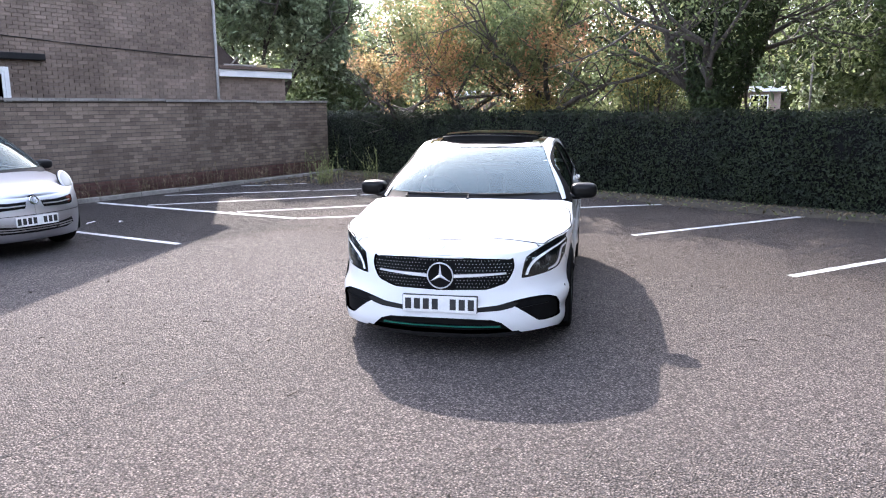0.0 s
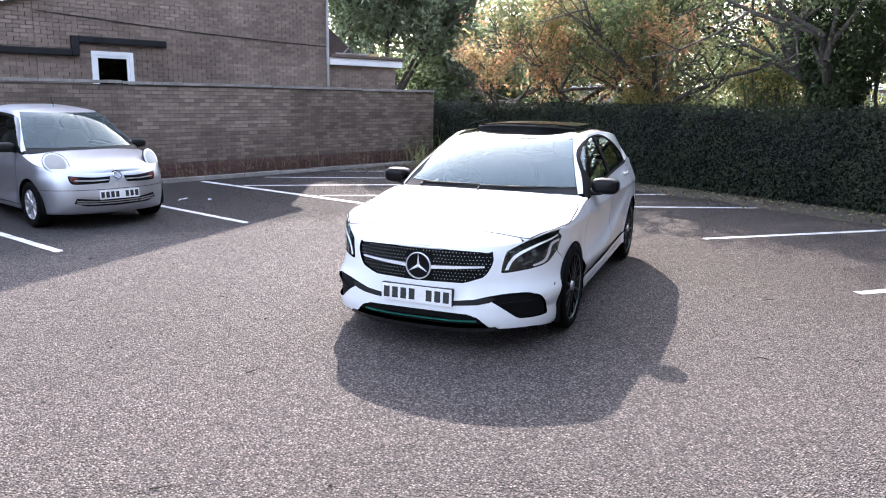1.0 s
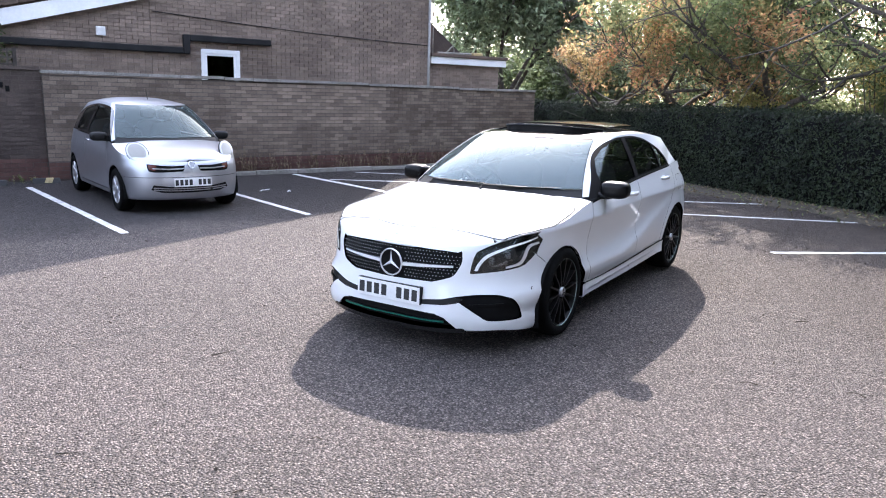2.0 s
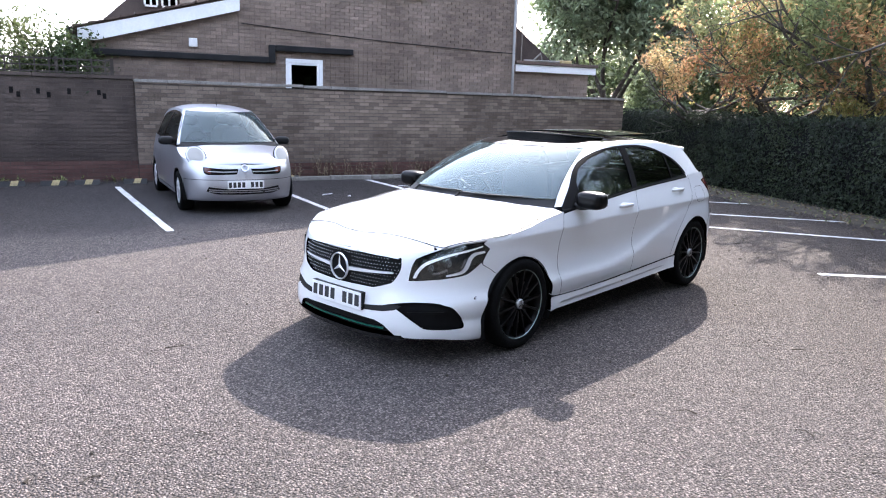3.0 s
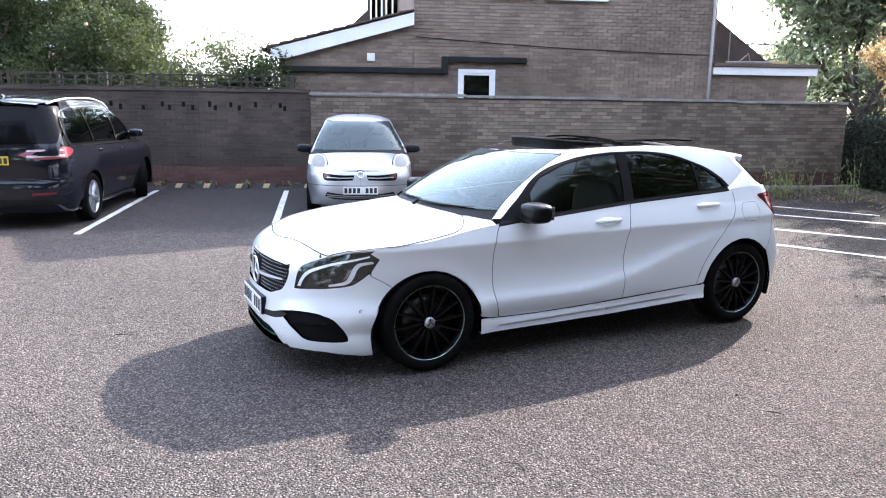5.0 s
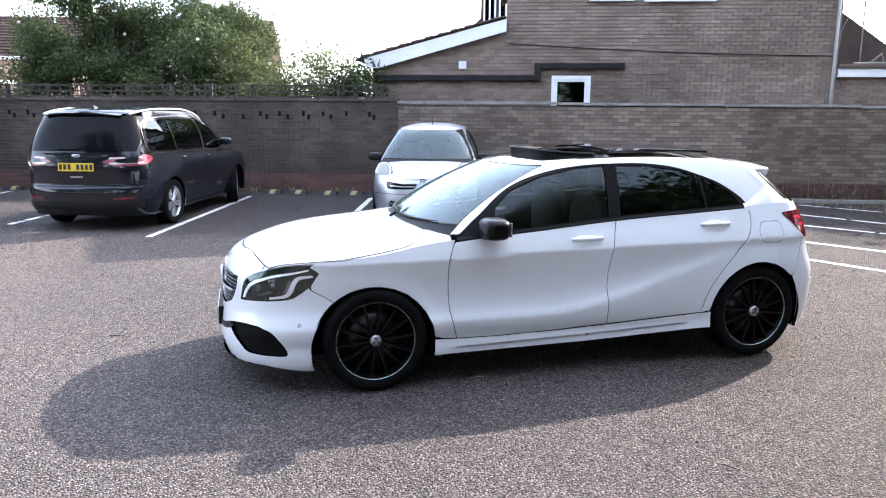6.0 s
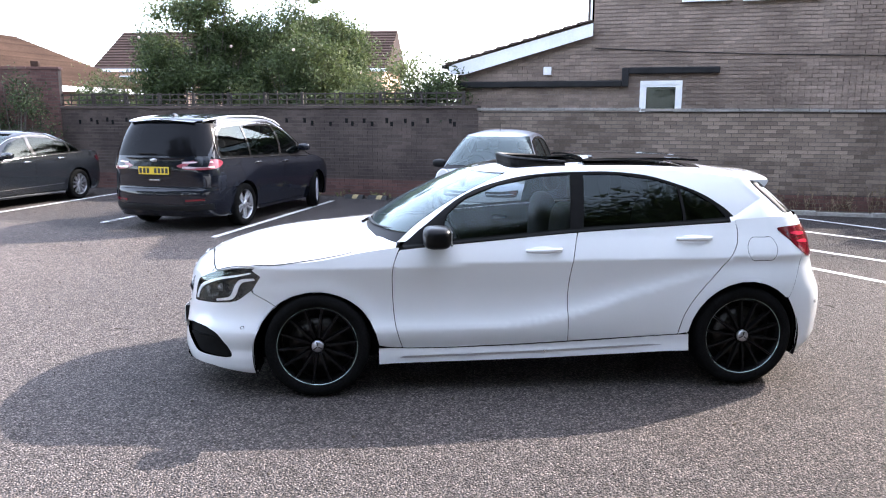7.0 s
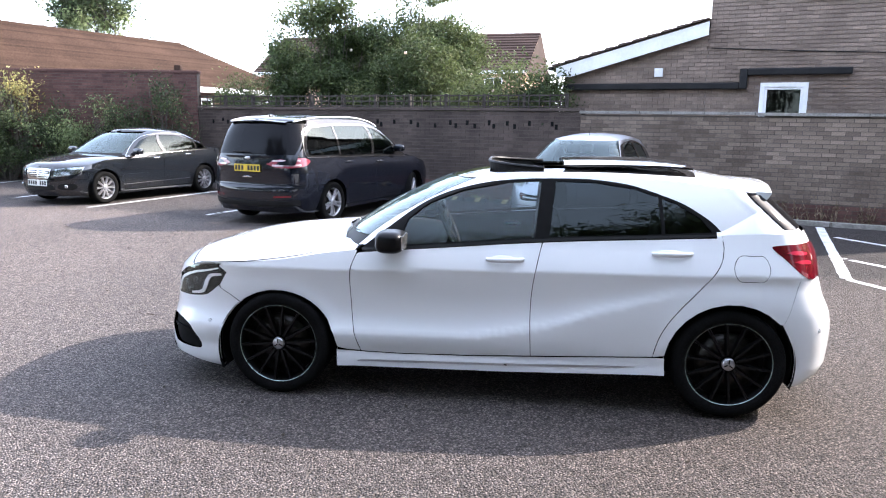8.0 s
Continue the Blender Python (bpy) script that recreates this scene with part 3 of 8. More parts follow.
for k in range(11):
    x = HXL - 0.14 + k * 0.285
    z = 2.9 + (x - HXL + 0.1) * sl
    part("tile_course", prism([(x, z), (x + 0.33, z + 0.33 * sl), (x + 0.33, z + 0.33 * sl + 0.02), (x, z + 0.055)], HY - 0.19, HY + 4.1), M_TILE, roof)
part("gutter", boxed(HXL - 0.24, HXL - 0.12, HY - 0.15, HY + 4.1, 2.82, 2.9, 0.02), M_BLACK_PVC, house)
# the rear wing beyond the lean-to, with upper windows
rear = part("rear_wing", prism([(3.3, 3.0), (6.3, 3.0), (6.3, 8.0), (5.0, 8.0), (5.0, 5.0), (3.3, 3.45)], HY + 10.3, HY + 13), M_BRICK_DARK, house, "upper rear wing of dark brick")
for x0, x1 in ((5.12, 5.5), (5.66, 6.1)):
    bm = bmesh.new()
    for x in (x0, (x0 + x1) / 2, x1):
        add_box(bm, x - 0.03, x + 0.03, HY + 10.22, HY + 10.298, 4.5, 6.6)
    add_box(bm, x0, x1, HY + 10.23, HY + 10.298, 4.44, 4.5)
    w = part("window", bm, M_WHITE, house, "white window bars of the rear wing")
    part("pane", boxed(x0, x1, HY + 10.27, HY + 10.295, 4.5, 6.6), M_PANE, w)
# flat-roofed extension with a white fascia
ext = thing("extension", pose(0, 0, 0), "flat-roofed brick extension with a white fascia", "extension")
part("wall", boxed(HX1 + 0.01, 15.35, HY + 0.1, HY + 4, -0.05, 2.5), M_BRICK_HOUSE, ext)
part("fascia", boxed(HX1 + 0.01, 15.52, HY - 0.02, HY + 0.03, 2.5, 2.68, 0.008), M_WHITE, ext, "white fascia board")
part("flat_roof", boxed(HX1 + 0.01, 15.56, HY - 0.06, HY + 4.1, 2.685, 2.76, 0.01), M_TILE, ext)
part("gable_roof", prism([(HX1 + 0.02, 2.78), (15.35, 2.78), (13.8, 3.88), (HX1 + 0.02, 4.4)], HY + 1.6, HY + 6), M_BRICK_DARK, ext, "brown tiled roof slope")
bm = bmesh.new()
add_tube(bm, [(13.75, HY + 0.5, 2.76), (14.05, HY + 0.5, 3.02), (14.12, HY + 0.5, 2.76)], 0.022, 6)
add_tube(bm, [(13.4, HY + 0.3, 2.8), (14.6, HY + 0.4, 2.82)], 0.03, 6)
part("bracket", bm, M_STONE, ext, "pale metal bracket")
bm = bmesh.new()
add_tube(bm, [(13.95, HY + 1.3, 2.76), (13.95, HY + 1.3, 5.2)], 0.016, 6)
add_tube(bm, [(13.95, HY + 1.3, 4.6), (13.5, HY + 1.3, 3.6), (13.45, HY + 1.3, 2.8)], 0.008, 5)
add_tube(bm, [(13.72, HY + 1.3, 4.1), (13.72, HY + 1.3, 5.4)], 0.012, 6)
for z in (4.2, 4.5, 4.8, 5.1):
    add_tube(bm, [(13.72, HY + 1.3, z), (13.95, HY + 1.3, z)], 0.01, 5)
part("mast", bm, M_STONE, ext, "thin pale aerial mast with a cable")
part("roof_box", boxed(14.6, 14.95, HY + 0.3, HY + 0.6, 2.765, 2.86, 0.03), M_YELLOW, ext, "small yellowish box")

# ---- hedge and the strip before it ----
HEDGE = pose(15.75, 13.1, 0, 0, 0, -11.5)   # its face looks along -x, it runs to -y
HL = 20.0
hedge = thing("hedge", HEDGE, "tall dense dark green clipped hedge along the car park", "hedge")
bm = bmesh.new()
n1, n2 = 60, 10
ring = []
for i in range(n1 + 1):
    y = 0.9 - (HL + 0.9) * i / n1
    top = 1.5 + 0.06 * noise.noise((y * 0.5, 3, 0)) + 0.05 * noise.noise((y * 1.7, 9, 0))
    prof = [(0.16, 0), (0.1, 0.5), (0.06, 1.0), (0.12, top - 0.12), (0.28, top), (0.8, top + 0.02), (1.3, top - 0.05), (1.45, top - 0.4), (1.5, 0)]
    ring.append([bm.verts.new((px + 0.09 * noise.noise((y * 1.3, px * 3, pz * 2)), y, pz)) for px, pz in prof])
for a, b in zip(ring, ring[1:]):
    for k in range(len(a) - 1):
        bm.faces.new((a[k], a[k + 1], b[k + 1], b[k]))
# near-black core behind the leaves: inner shade put into its colour
part("core", bm, M_DARK, hedge, "near-black sheet with the hedge's inner shade as its colour", True)
N = 66000
u = rng.uniform(0, 1, N)
y = 0.9 - (HL + 0.9) * rng.uniform(0, 1, N)
nz = np.array([noise.noise((q * 1.1, 0.3, w * 2.0)) for q, w in zip(y, u)])
lump = 0.10 * nz
face = u < 0.72
z = np.where(face, u / 0.72 * 1.58, 1.56 + 0.1 * nz + rng.normal(0, 0.035, N))
x = np.where(face, 0.06 + lump - 0.05 * np.sin(z * 2) + rng.normal(0, 0.035, N), rng.uniform(0.0, 1.3, N))
out = np.where(face[:, None], np.array([[-1.0, 0, 0.25]]), np.array([[-0.1, 0, 1.0]]))
v, f = leaf_arrays(rng, np.stack([x, y, z], 1), 0.032, 0.0, out)
tagged(from_arrays("leaves", v, f, M_HEDGE, hedge), kind="stuff")
bm = bmesh.new()
prev = None
for i in range(41):
    y = 0.4 - (HL + 0.4) * i / 40
    w = 0.75 + 0.25 * noise.noise((y * 0.8, 1.5, 0)) + 0.12 * noise.noise((y * 3.1, 4.5, 0))
    row = [bm.verts.new((-w, y, 0.003)), bm.verts.new((-w * 0.6, y, 0.03 + 0.015 * noise.noise((y * 2, 0, 0)))), bm.verts.new((0.5, y, 0.06))]
    if prev:
        for k in range(2):
            bm.faces.new((prev[k], row[k], row[k + 1], prev[k + 1]))
    prev = row
bmesh.ops.recalc_face_normals(bm, faces=bm.faces)
verge = mesh_ob("verge", bm, M_SOIL)
verge.matrix_world = HEDGE
tagged(verge, "mossy verge of soil and fallen leaves below the hedge", "verge", kind="structure")
N = 2600
y = -HL * rng.uniform(0, 1, N)
x = 0.3 - np.abs(rng.normal(0, 0.55, N)) - 0.2
v, f = leaf_arrays(rng, np.stack([x, y, 0.04 + 0.02 * rng.random(N)], 1), 0.035, 1.5)
lit = from_arrays("fallen_leaves", v, f, [M_STRAW, M_OLIVE], slots=[int(q) for q in np.repeat(rng.random(N) < 0.35, 2)])
lit.matrix_world = HEDGE
tagged(lit, "brown and olive fallen leaves along the verge", "leaves", kind="stuff")


def tuft(name, x, y, n, h, spread, material, label, lean=0.18):
    """Upright weeds: thin stalks with seed heads and blades."""
    bm = bmesh.new()
    for _ in range(n):
        bx, by = rng.normal(0, spread, 2)
        hh = h * rng.uniform(0.45, 1.1)
        lx, ly = rng.normal(0, lean, 2) * hh
        pts = [(bx, by, 0), (bx + lx * 0.3, by + ly * 0.3, hh * 0.55), (bx + lx, by + ly, hh)]
        add_tube(bm, pts, 0.004, 3, 0.0015, cap=False)
        for _ in range(7):
            q = rng.uniform(0.15, 1.0)
            p = Vector((bx + lx * q * q, by + ly * q * q, hh * q))
            d = Vector((rng.normal(), rng.normal(), 0.9)).normalized() * rng.uniform(0.05, 0.14) * (1.15 - q * 0.7)
            s = d.cross(Vector((0, 0, 1))).normalized() * 0.009
            bm.faces.new([bm.verts.new(p - s), bm.verts.new(p + d * 0.6 - s), bm.verts.new(p + d), bm.verts.new(p + s)])
    ob = mesh_ob(name, bm, material)
    ob.matrix_world = pose(x, y, 0.0)
    return tagged(ob, label, "weeds", "weeds", "stuff")


tuft("tall_weeds", 13.0, 11.2, 44, 0.8, 0.15, M_GRASS, "tuft of tall green weeds in a crack of the asphalt")
tuft("tall_weeds", 13.6, 11.5, 14, 0.6, 0.2, M_GRASS, "tuft of tall green weeds in a crack of the asphalt")
tuft("tall_weeds", 14.0, 10.6, 18, 0.85, 0.1, M_GRASS, "tuft of tall green weeds in a crack of the asphalt")
tuft("tall_weeds", 14.6, 12.6, 9, 1.1, 0.3, M_GRASS, "dry tall weeds in the corner of the wall")
for k in range(22):
    tuft("dry_weeds", 6.9 + k * 0.37 + rng.normal() * 0.1, 13.12 + rng.normal() * 0.06, 10, 0.42 + 0.2 * rng.random(), 0.1, M_STRAW, "dry weeds at the foot of the brick wall")
for k in range(5):
    tuft("low_weeds", -0.2 + k * 0.9, 13.25, 9, 0.14, 0.12, M_GRASS, "low weeds at the foot of the garden wall")
N = 1500
c = np.stack([rng.uniform(11.8, 15.0, N), rng.uniform(10.4, 12.8, N), 0.012 + 0.02 * rng.random(N)], 1)
c = c[(c[:, 0] - 11.5) + (c[:, 1] - 10.4) * 0.7 + rng.normal(0, 0.5, N) > 2.0]
v, f = leaf_arrays(rng, c, 0.03, 1.2)
tagged(from_arrays("fallen_leaves", v, f, M_STRAW), "dry brown leaf litter in the corner", "leaves", kind="stuff")

# scraps of litter on the bays
for x, y, a, w, l in ((6.64, 10.45, 25, 0.05, 0.24), (6.95, 10.13, 70, 0.05, 0.08)):
    bm = bmesh.new()
    rows = []
    for k in range(5):
        u = l * (k / 4 - 0.5)
        h = 0.006 + 0.02 * abs(math.sin(k * 1.7 + x))
        rows.append([bm.verts.new((u, -w * (0.5 + 0.1 * math.sin(k * 2.3)), h)), bm.verts.new((u + 0.01, 0, h + 0.008)), bm.verts.new((u, w * (0.5 - 0.12 * math.sin(k * 3.1)), h * 0.6 + 0.002))])
    for p, q in zip(rows, rows[1:]):
        for j in range(2):
            bm.faces.new((p[j], q[j], q[j + 1], p[j + 1]))
    bmesh.ops.solidify(bm, geom=bm.faces[:], thickness=0.002)
    ob = mesh_ob("paper_scrap", bm, M_WHITE)
    ob.matrix_world = pose(x, y, 0.002, 0, 0, a)
    tagged(ob, "small torn scrap of white paper on the asphalt", "litter", "litter on the bays")

# ---- trees and gardens ----
def limb(bm, p, d, length, r, depth, tips, rg, bend=0.25, split=3):
    """A tapered, bent limb that forks; the ends are collected for the leaves."""
    pts, q, dd = [p], p.copy(), d.copy()
    for k in range(4):
        dd = (dd + Vector(rg.normal(0, bend, 3)) * 0.5 + Vector((0, 0, 0.05))).normalized()
        q = q + dd * length / 4
        pts.append(q.copy())
    add_tube(bm, pts, r, 7 if depth > 1 else 5, r * 0.55, cap=False)
    if depth <= 2:
        tips += [(pts[k].copy(), length) for k in (2, 3, 4)]
    if depth:
        for k in range(split):
            nd = (dd + Vector(rg.normal(0, 0.62, 3))).normalized()
            at = pts[4] if k < 2 else pts[3]
            limb(bm, at, nd, length * rg.uniform(0.62, 0.85), r * 0.5, depth - 1, tips, rg, bend, split)


def tree(x, y, height, trunk_r, spread, leaves, size, materials, label, seed, clear=0.3, trunk=1, depth=3, shares=None, ivy=0, clump=0.42, z0=0.0, lean=(0, 0), fit=None, gap=-0.22):
    """A tapered trunk with forking limbs and a crown of many single leaves in clumps, with gaps between them."""
    rg = np.random.default_rng(seed)
    t = thing("tree", pose(x, y, z0), label, "tree", "trees round the car park")
    bm = bmesh.new()
    tips = []
    fork = height * clear
    for k in range(trunk):
        off = Vector((rg.normal(0, trunk_r), rg.normal(0, trunk_r), 0)) if trunk > 1 else Vector((0, 0, 0))
        top = Vector((rg.normal(0, 0.25) + lean[0], rg.normal(0, 0.25) + lean[1], fork)) + off
        add_tube(bm, [off, off * 0.8 + Vector((0.03, 0, fork * 0.4)), off + (top - off) * 0.75, top], trunk_r * 1.15, 10, trunk_r * 0.75, cap=False)
        for j in range(5):
            a = 6.2832 * (j + rg.uniform(-0.3, 0.3)) / 5
            up = rg.uniform(0.35, 1.3)
            d = Vector((math.cos(a) * spread, math.sin(a) * spread, up * height * 0.35)).normalized()
            limb(bm, top - Vector((0, 0, rg.uniform(0, fork * 0.25))), d, (height - fork) * rg.uniform(0.34, 0.46), trunk_r * 0.5, depth, tips, rg)
    part("trunk", bm, M_BARK, t, "", True)
    p = np.array([tuple(q) for q, _ in tips])
    pick = rg.integers(0, len(p), leaves)
    c = p[pick] + rg.normal(0, clump, (leaves, 3)) * np.array([1, 1, 0.75])
    # gaps: drop leaves where a wide noise is low
    keep = np.array([noise.noise((q[0] * 0.9 + seed, q[1] * 0.9, q[2] * 1.1)) for q in c]) > gap
    if fit:
        # an uneven outline round the crown's middle
        d = (c - np.array(fit[:3])) / np.array(fit[3:])
        edge = np.array([noise.noise((q[0] * 0.8, q[1] * 0.8 + seed, q[2] * 0.8)) for q in c])
        fine = np.array([noise.noise((q[0] * 2.3 + 5, q[1] * 2.3 + seed, q[2] * 2.3)) for q in c])
        keep &= np.linalg.norm(d, axis=1) < 1 + 0.35 * edge + 0.4 * fine
    c = c[keep]
    v, f = leaf_arrays(rg, c, size)
    sh = np.array(shares or [1 / len(materials)] * len(materials))
    wide = np.array([noise.noise((q[0] * 0.35 + 7 * seed, q[1] * 0.35, q[2] * 0.35)) for q in c]) * 0.9 + 0.5 + rg.normal(0, 0.12, len(c))
    slot = np.searchsorted(np.cumsum(sh)[:-1], np.clip(wide, 0, 0.999))
    tagged(from_arrays("crown", v, f, materials, t, slots=[int(q) for q in np.repeat(slot, 2)]), kind="stuff")
    if ivy:
        n = ivy
        a, h = rg.uniform(0, 6.2832, n), rg.uniform(0.2, height * 0.86, n)
        lobes = 1 + 0.3 * np.array([noise.noise((1.6 * math.cos(q), 1.6 * math.sin(q), w * 0.9 + seed)) for q, w in zip(a, h)])
        r = (trunk_r * 1.6 + 0.27 * np.clip(h - 1.0, 0, 9)) * lobes - np.abs(rg.normal(0, 0.16, n))
        c = np.stack([r * np.cos(a), r * np.sin(a), h], 1)
        v, f = leaf_arrays(rg, c, size * 1.1, 0.0, np.stack([np.cos(a), np.sin(a), 0 * a], 1))
        tagged(from_arrays("ivy", v, f, M_IVY, t, "dark ivy round the trunk"), kind="stuff")
    return t


tree(15.42, 3.2, 6.0, 0.2, 2.4, 30000, 0.045, [M_IVY, M_GREEN, M_OLIVE], "large dark ivy-clad tree behind the hedge", 11, clear=0.3, trunk=2, ivy=24000, clump=0.4, gap=-0.06, shares=[0.3, 0.4, 0.3], fit=(0, 0, 4.2, 3.3, 3.6, 2.6))
tree(17.4, 10.0, 5.4, 0.17, 2.6, 84000, 0.055, [M_OLIVE, M_AUTUMN, M_GREEN], "spreading tree with olive and orange autumn leaves", 23, clear=0.27, shares=[0.34, 0.42, 0.24], fit=(0.2, -1.0, 3.8, 2.9, 2.9, 2.1), gap=-0.14, clump=0.5)
tree(17.3, 7.5, 5.8, 0.16, 2.6, 84000, 0.055, [M_GREEN, M_OLIVE, M_AUTUMN], "spreading tree with olive and yellowing leaves", 31, clear=0.3, shares=[0.36, 0.42, 0.22], fit=(0.2, -1.0, 3.9, 2.9, 4.0, 2.3), gap=-0.14, clump=0.5)
tree(15.7, 11.2, 4.2, 0.07, 2.2, 22000, 0.045, [M_AUTUMN, M_YELLOW_LEAF, M_OLIVE], "small tree with orange autumn leaves above the hedge", 37, clear=0.35, shares=[0.5, 0.25, 0.25], clump=0.25, fit=(0.1, -0.5, 2.9, 1.3, 1.6, 1.4), gap=-0.12)
tree(21.6, 20.9, 9.0, 0.2, 2.0, 120000, 0.12, [M_PALE_GREEN, M_GREEN], "tall green tree behind the brick extension", 41, clear=0.2, clump=0.85, gap=-0.45, fit=(0, 0, 4.8, 3.0, 3.0, 4.8), shares=[0.75, 0.25])
tree(28.0, 18.0, 8.0, 0.25, 2.0, 24000, 0.11, [M_PALE_GREEN, M_OLIVE], "tall green tree far behind the hedge", 43, clear=0.2, clump=0.7)
tree(27.0, 1.0, 8.5, 0.25, 2.0, 20000, 0.11, [M_PALE_GREEN, M_GREEN], "tall green tree far behind the hedge", 47, clear=0.2, clump=0.8)
tree(24.0, -4.0, 8.0, 0.25, 2.0, 20000, 0.11, [M_PALE_GREEN, M_OLIVE], "tall green tree far behind the hedge", 53, clear=0.2, clump=0.8)
wood = tree(68.0, 8.0, 10.0, 0.3, 2.4, 24000, 0.16, [M_GREEN, M_GARDEN_PALE], "tall dark green tree far behind the bungalows", 57, clear=0.12, clump=1.0)
for k in range(9):
    copy_thing(wood, pose(66 - 4.2 * k, 55 + 3.2 * k, 0, 0, 0, 50 * k) @ Matrix.Diagonal((1, 1, 0.85, 1)))
for k in range(13):
    copy_thing(wood, pose(66 + 3 * (k % 3), -34 + 7.5 * k, 0, 0, 0, 70 * k))


def shrub(x, y, z0, rx, ry, h, leaves, size, materials, label, seed, flowers=0, density=7):
    """A garden shrub: many stems from the ground, leaves in clumps round their ends."""
    rg = np.random.default_rng(seed)
    t = thing("shrub", pose(x, y, 0), label, "shrub", "garden shrubs")
    bm = bmesh.new()
    tips = []
    for k in range(density * 5):
        a, q = rg.uniform(0, 6.2832), math.sqrt(rg.uniform(0, 1))
        e = Vector((rx * q * math.cos(a), ry * q * math.sin(a), z0 + (h - z0) * (1 - 0.55 * q * q) * rg.uniform(0.35, 1.0)))
        add_tube(bm, [(e.x * 0.25, e.y * 0.25, 0), (e.x * 0.7, e.y * 0.7, e.z * 0.6), e], 0.02, 5, 0.006, cap=False)
        tips += [e, e * 0.92 + Vector((0, 0, 0.05))]
    tagged(part("branchwork", bm, M_BARK, t), kind="stuff")
    p = np.array([tuple(q) for q in tips])
    c = p[rg.integers(0, len(p), leaves)] + np.clip(rg.normal(0, 0.24, (leaves, 3)), -0.45, 0.45)
    keep = np.array([noise.noise((q[0] * 1.4 + seed, q[1] * 1.4, q[2] * 1.4)) for q in c]) > -0.2
    c = c[keep & (c[:, 2] > 0.05)]
    v, f = leaf_arrays(rg, c, size)
    slot = np.clip(((np.array([noise.noise((q[0] * 0.5 + 3 * seed, q[1] * 0.5, q[2] * 0.5)) for q in c]) + 0.5 + rg.normal(0, 0.15, len(c))) * len(materials)).astype(int), 0, len(materials) - 1)
    tagged(from_arrays("leaves", v, f, materials, t, slots=[int(q) for q in np.repeat(slot, 2)]), kind="stuff")
    if flowers:
        c = p[rg.integers(0, len(p), flowers)] + rg.normal(0, 0.25, (flowers, 3)) + np.array([0, -ry * 0.4, 0.1])
        for q in c:
            bm = bmesh.new()
            for _ in range(14):
                d = Vector(rg.normal(size=3)).normalized()
                a = d.orthogonal().normalized()
                b = d.cross(a)
                o = Vector(q) + d * 0.028
                bm.faces.new([bm.verts.new(o + s) for s in (-a * 0.03, -b * 0.03, a * 0.03, b * 0.03)])
            part("rose", bm, M_PETAL, t, "pale pink rose")
    return t


shrub(25.5, 20.5, 0.5, 2.6, 3.0, 4.6, 40000, 0.1, [M_PALE_GREEN, M_GREEN], "wall of tall dark green trees behind the extension", 201, 0, 26)
shrub(26.0, 12.5, 0.3, 2.0, 8.0, 2.0, 30000, 0.08, [M_OLIVE, M_GREEN], "row of green shrubs far behind the hedge", 203, 0, 24)
shrub(19.2, 6.2, 0.4, 1.0, 3.4, 2.7, 26000, 0.06, [M_OLIVE, M_GREEN, M_GARDEN_PALE], "olive-green undergrowth below the trees behind the hedge", 207, 0, 18)
shrub(23.5, -2.5, 0.5, 2.0, 5.0, 5.0, 34000, 0.09, [M_PALE_GREEN, M_GREEN], "green trees far behind the hedge", 205, 0, 24)
shrub(-4.3, 15.6, 1.4, 1.9, 1.3, 5.3, 80000, 0.045, [M_GARDEN, M_GARDEN, M_GARDEN_PALE], "large dark green garden shrub with pale roses", 61, 14, 12)
shrub(-1.6, 16.6, 1.4, 1.8, 1.2, 5.5, 70000, 0.042, [M_GARDEN, M_GARDEN_PALE], "tall soft olive-green garden shrub", 67, 3, 9)
shrub(-0.9, 15.0, 1.2, 2.0, 0.8, 3.5, 44000, 0.04, [M_GARDEN, M_GARDEN, M_GARDEN_PALE], "green garden shrub over the trellis", 71, 5, 9)
shrub(1.6, 14.4, 1.5, 1.6, 0.5, 3.0, 15000, 0.046, [M_GARDEN, M_GARDEN_PALE], "thin rambling rose bush over the trellis", 73, 5, 6)
shrub(2.7, 14.0, 1.6, 0.5, 0.25, 2.7, 3500, 0.042, [M_IVY, M_GARDEN], "thin rambling shrub over the trellis", 79, 0, 4)
shrub(-6.6, 15.3, 1.2, 1.2, 0.8, 3.1, 12000, 0.04, [M_GARDEN, M_GARDEN_PALE], "pale green rose bush behind the trellis", 83, 6, 6)
shrub(17.0, 7.75, 1.3, 0.55, 0.45, 2.25, 2600, 0.05, [M_AUTUMN, M_YELLOW_LEAF], "small shrub with orange and yellow leaves behind the hedge", 211, 0, 4)
shrub(16.9, 4.9, 1.7, 0.6, 0.7, 3.0, 2600, 0.05, [M_YELLOW_LEAF, M_YELLOW_LEAF, M_OLIVE], "thin yellow-leaved shrub behind the hedge", 213, 0, 4)
# ivy and shrubs before the red wall
for k, (a, h, n) in enumerate(((-0.9, 2.75, 9000), (-2.2, 2.2, 9000), (-3.6, 2.0, 11000), (-5.0, 2.1, 12000), (-6.6, 2.4, 12000), (-8.2, 2.2, 11000))):
    q = RED @ Vector((a, -0.45, 0))
    shrub(q.x, q.y, 0.15, 1.0, 0.5, h, n, 0.038, [M_IVY, M_IVY, M_GREEN], "dark ivy and shrub growth against the red wall", 90 + k, 0, 7)
q = RED @ Vector((-4.6, -0.35, 0))
shrub(q.x, q.y, 1.6, 0.45, 0.3, 2.9, 1600, 0.04, [M_YELLOW_LEAF, M_OLIVE], "yellow-leaved climber on the red wall", 99, 0, 4)

post = thing("lamp_post", pose(20.0, 1.95, 0), "thin pale metal post behind the hedge", "post")
bm = bmesh.new()
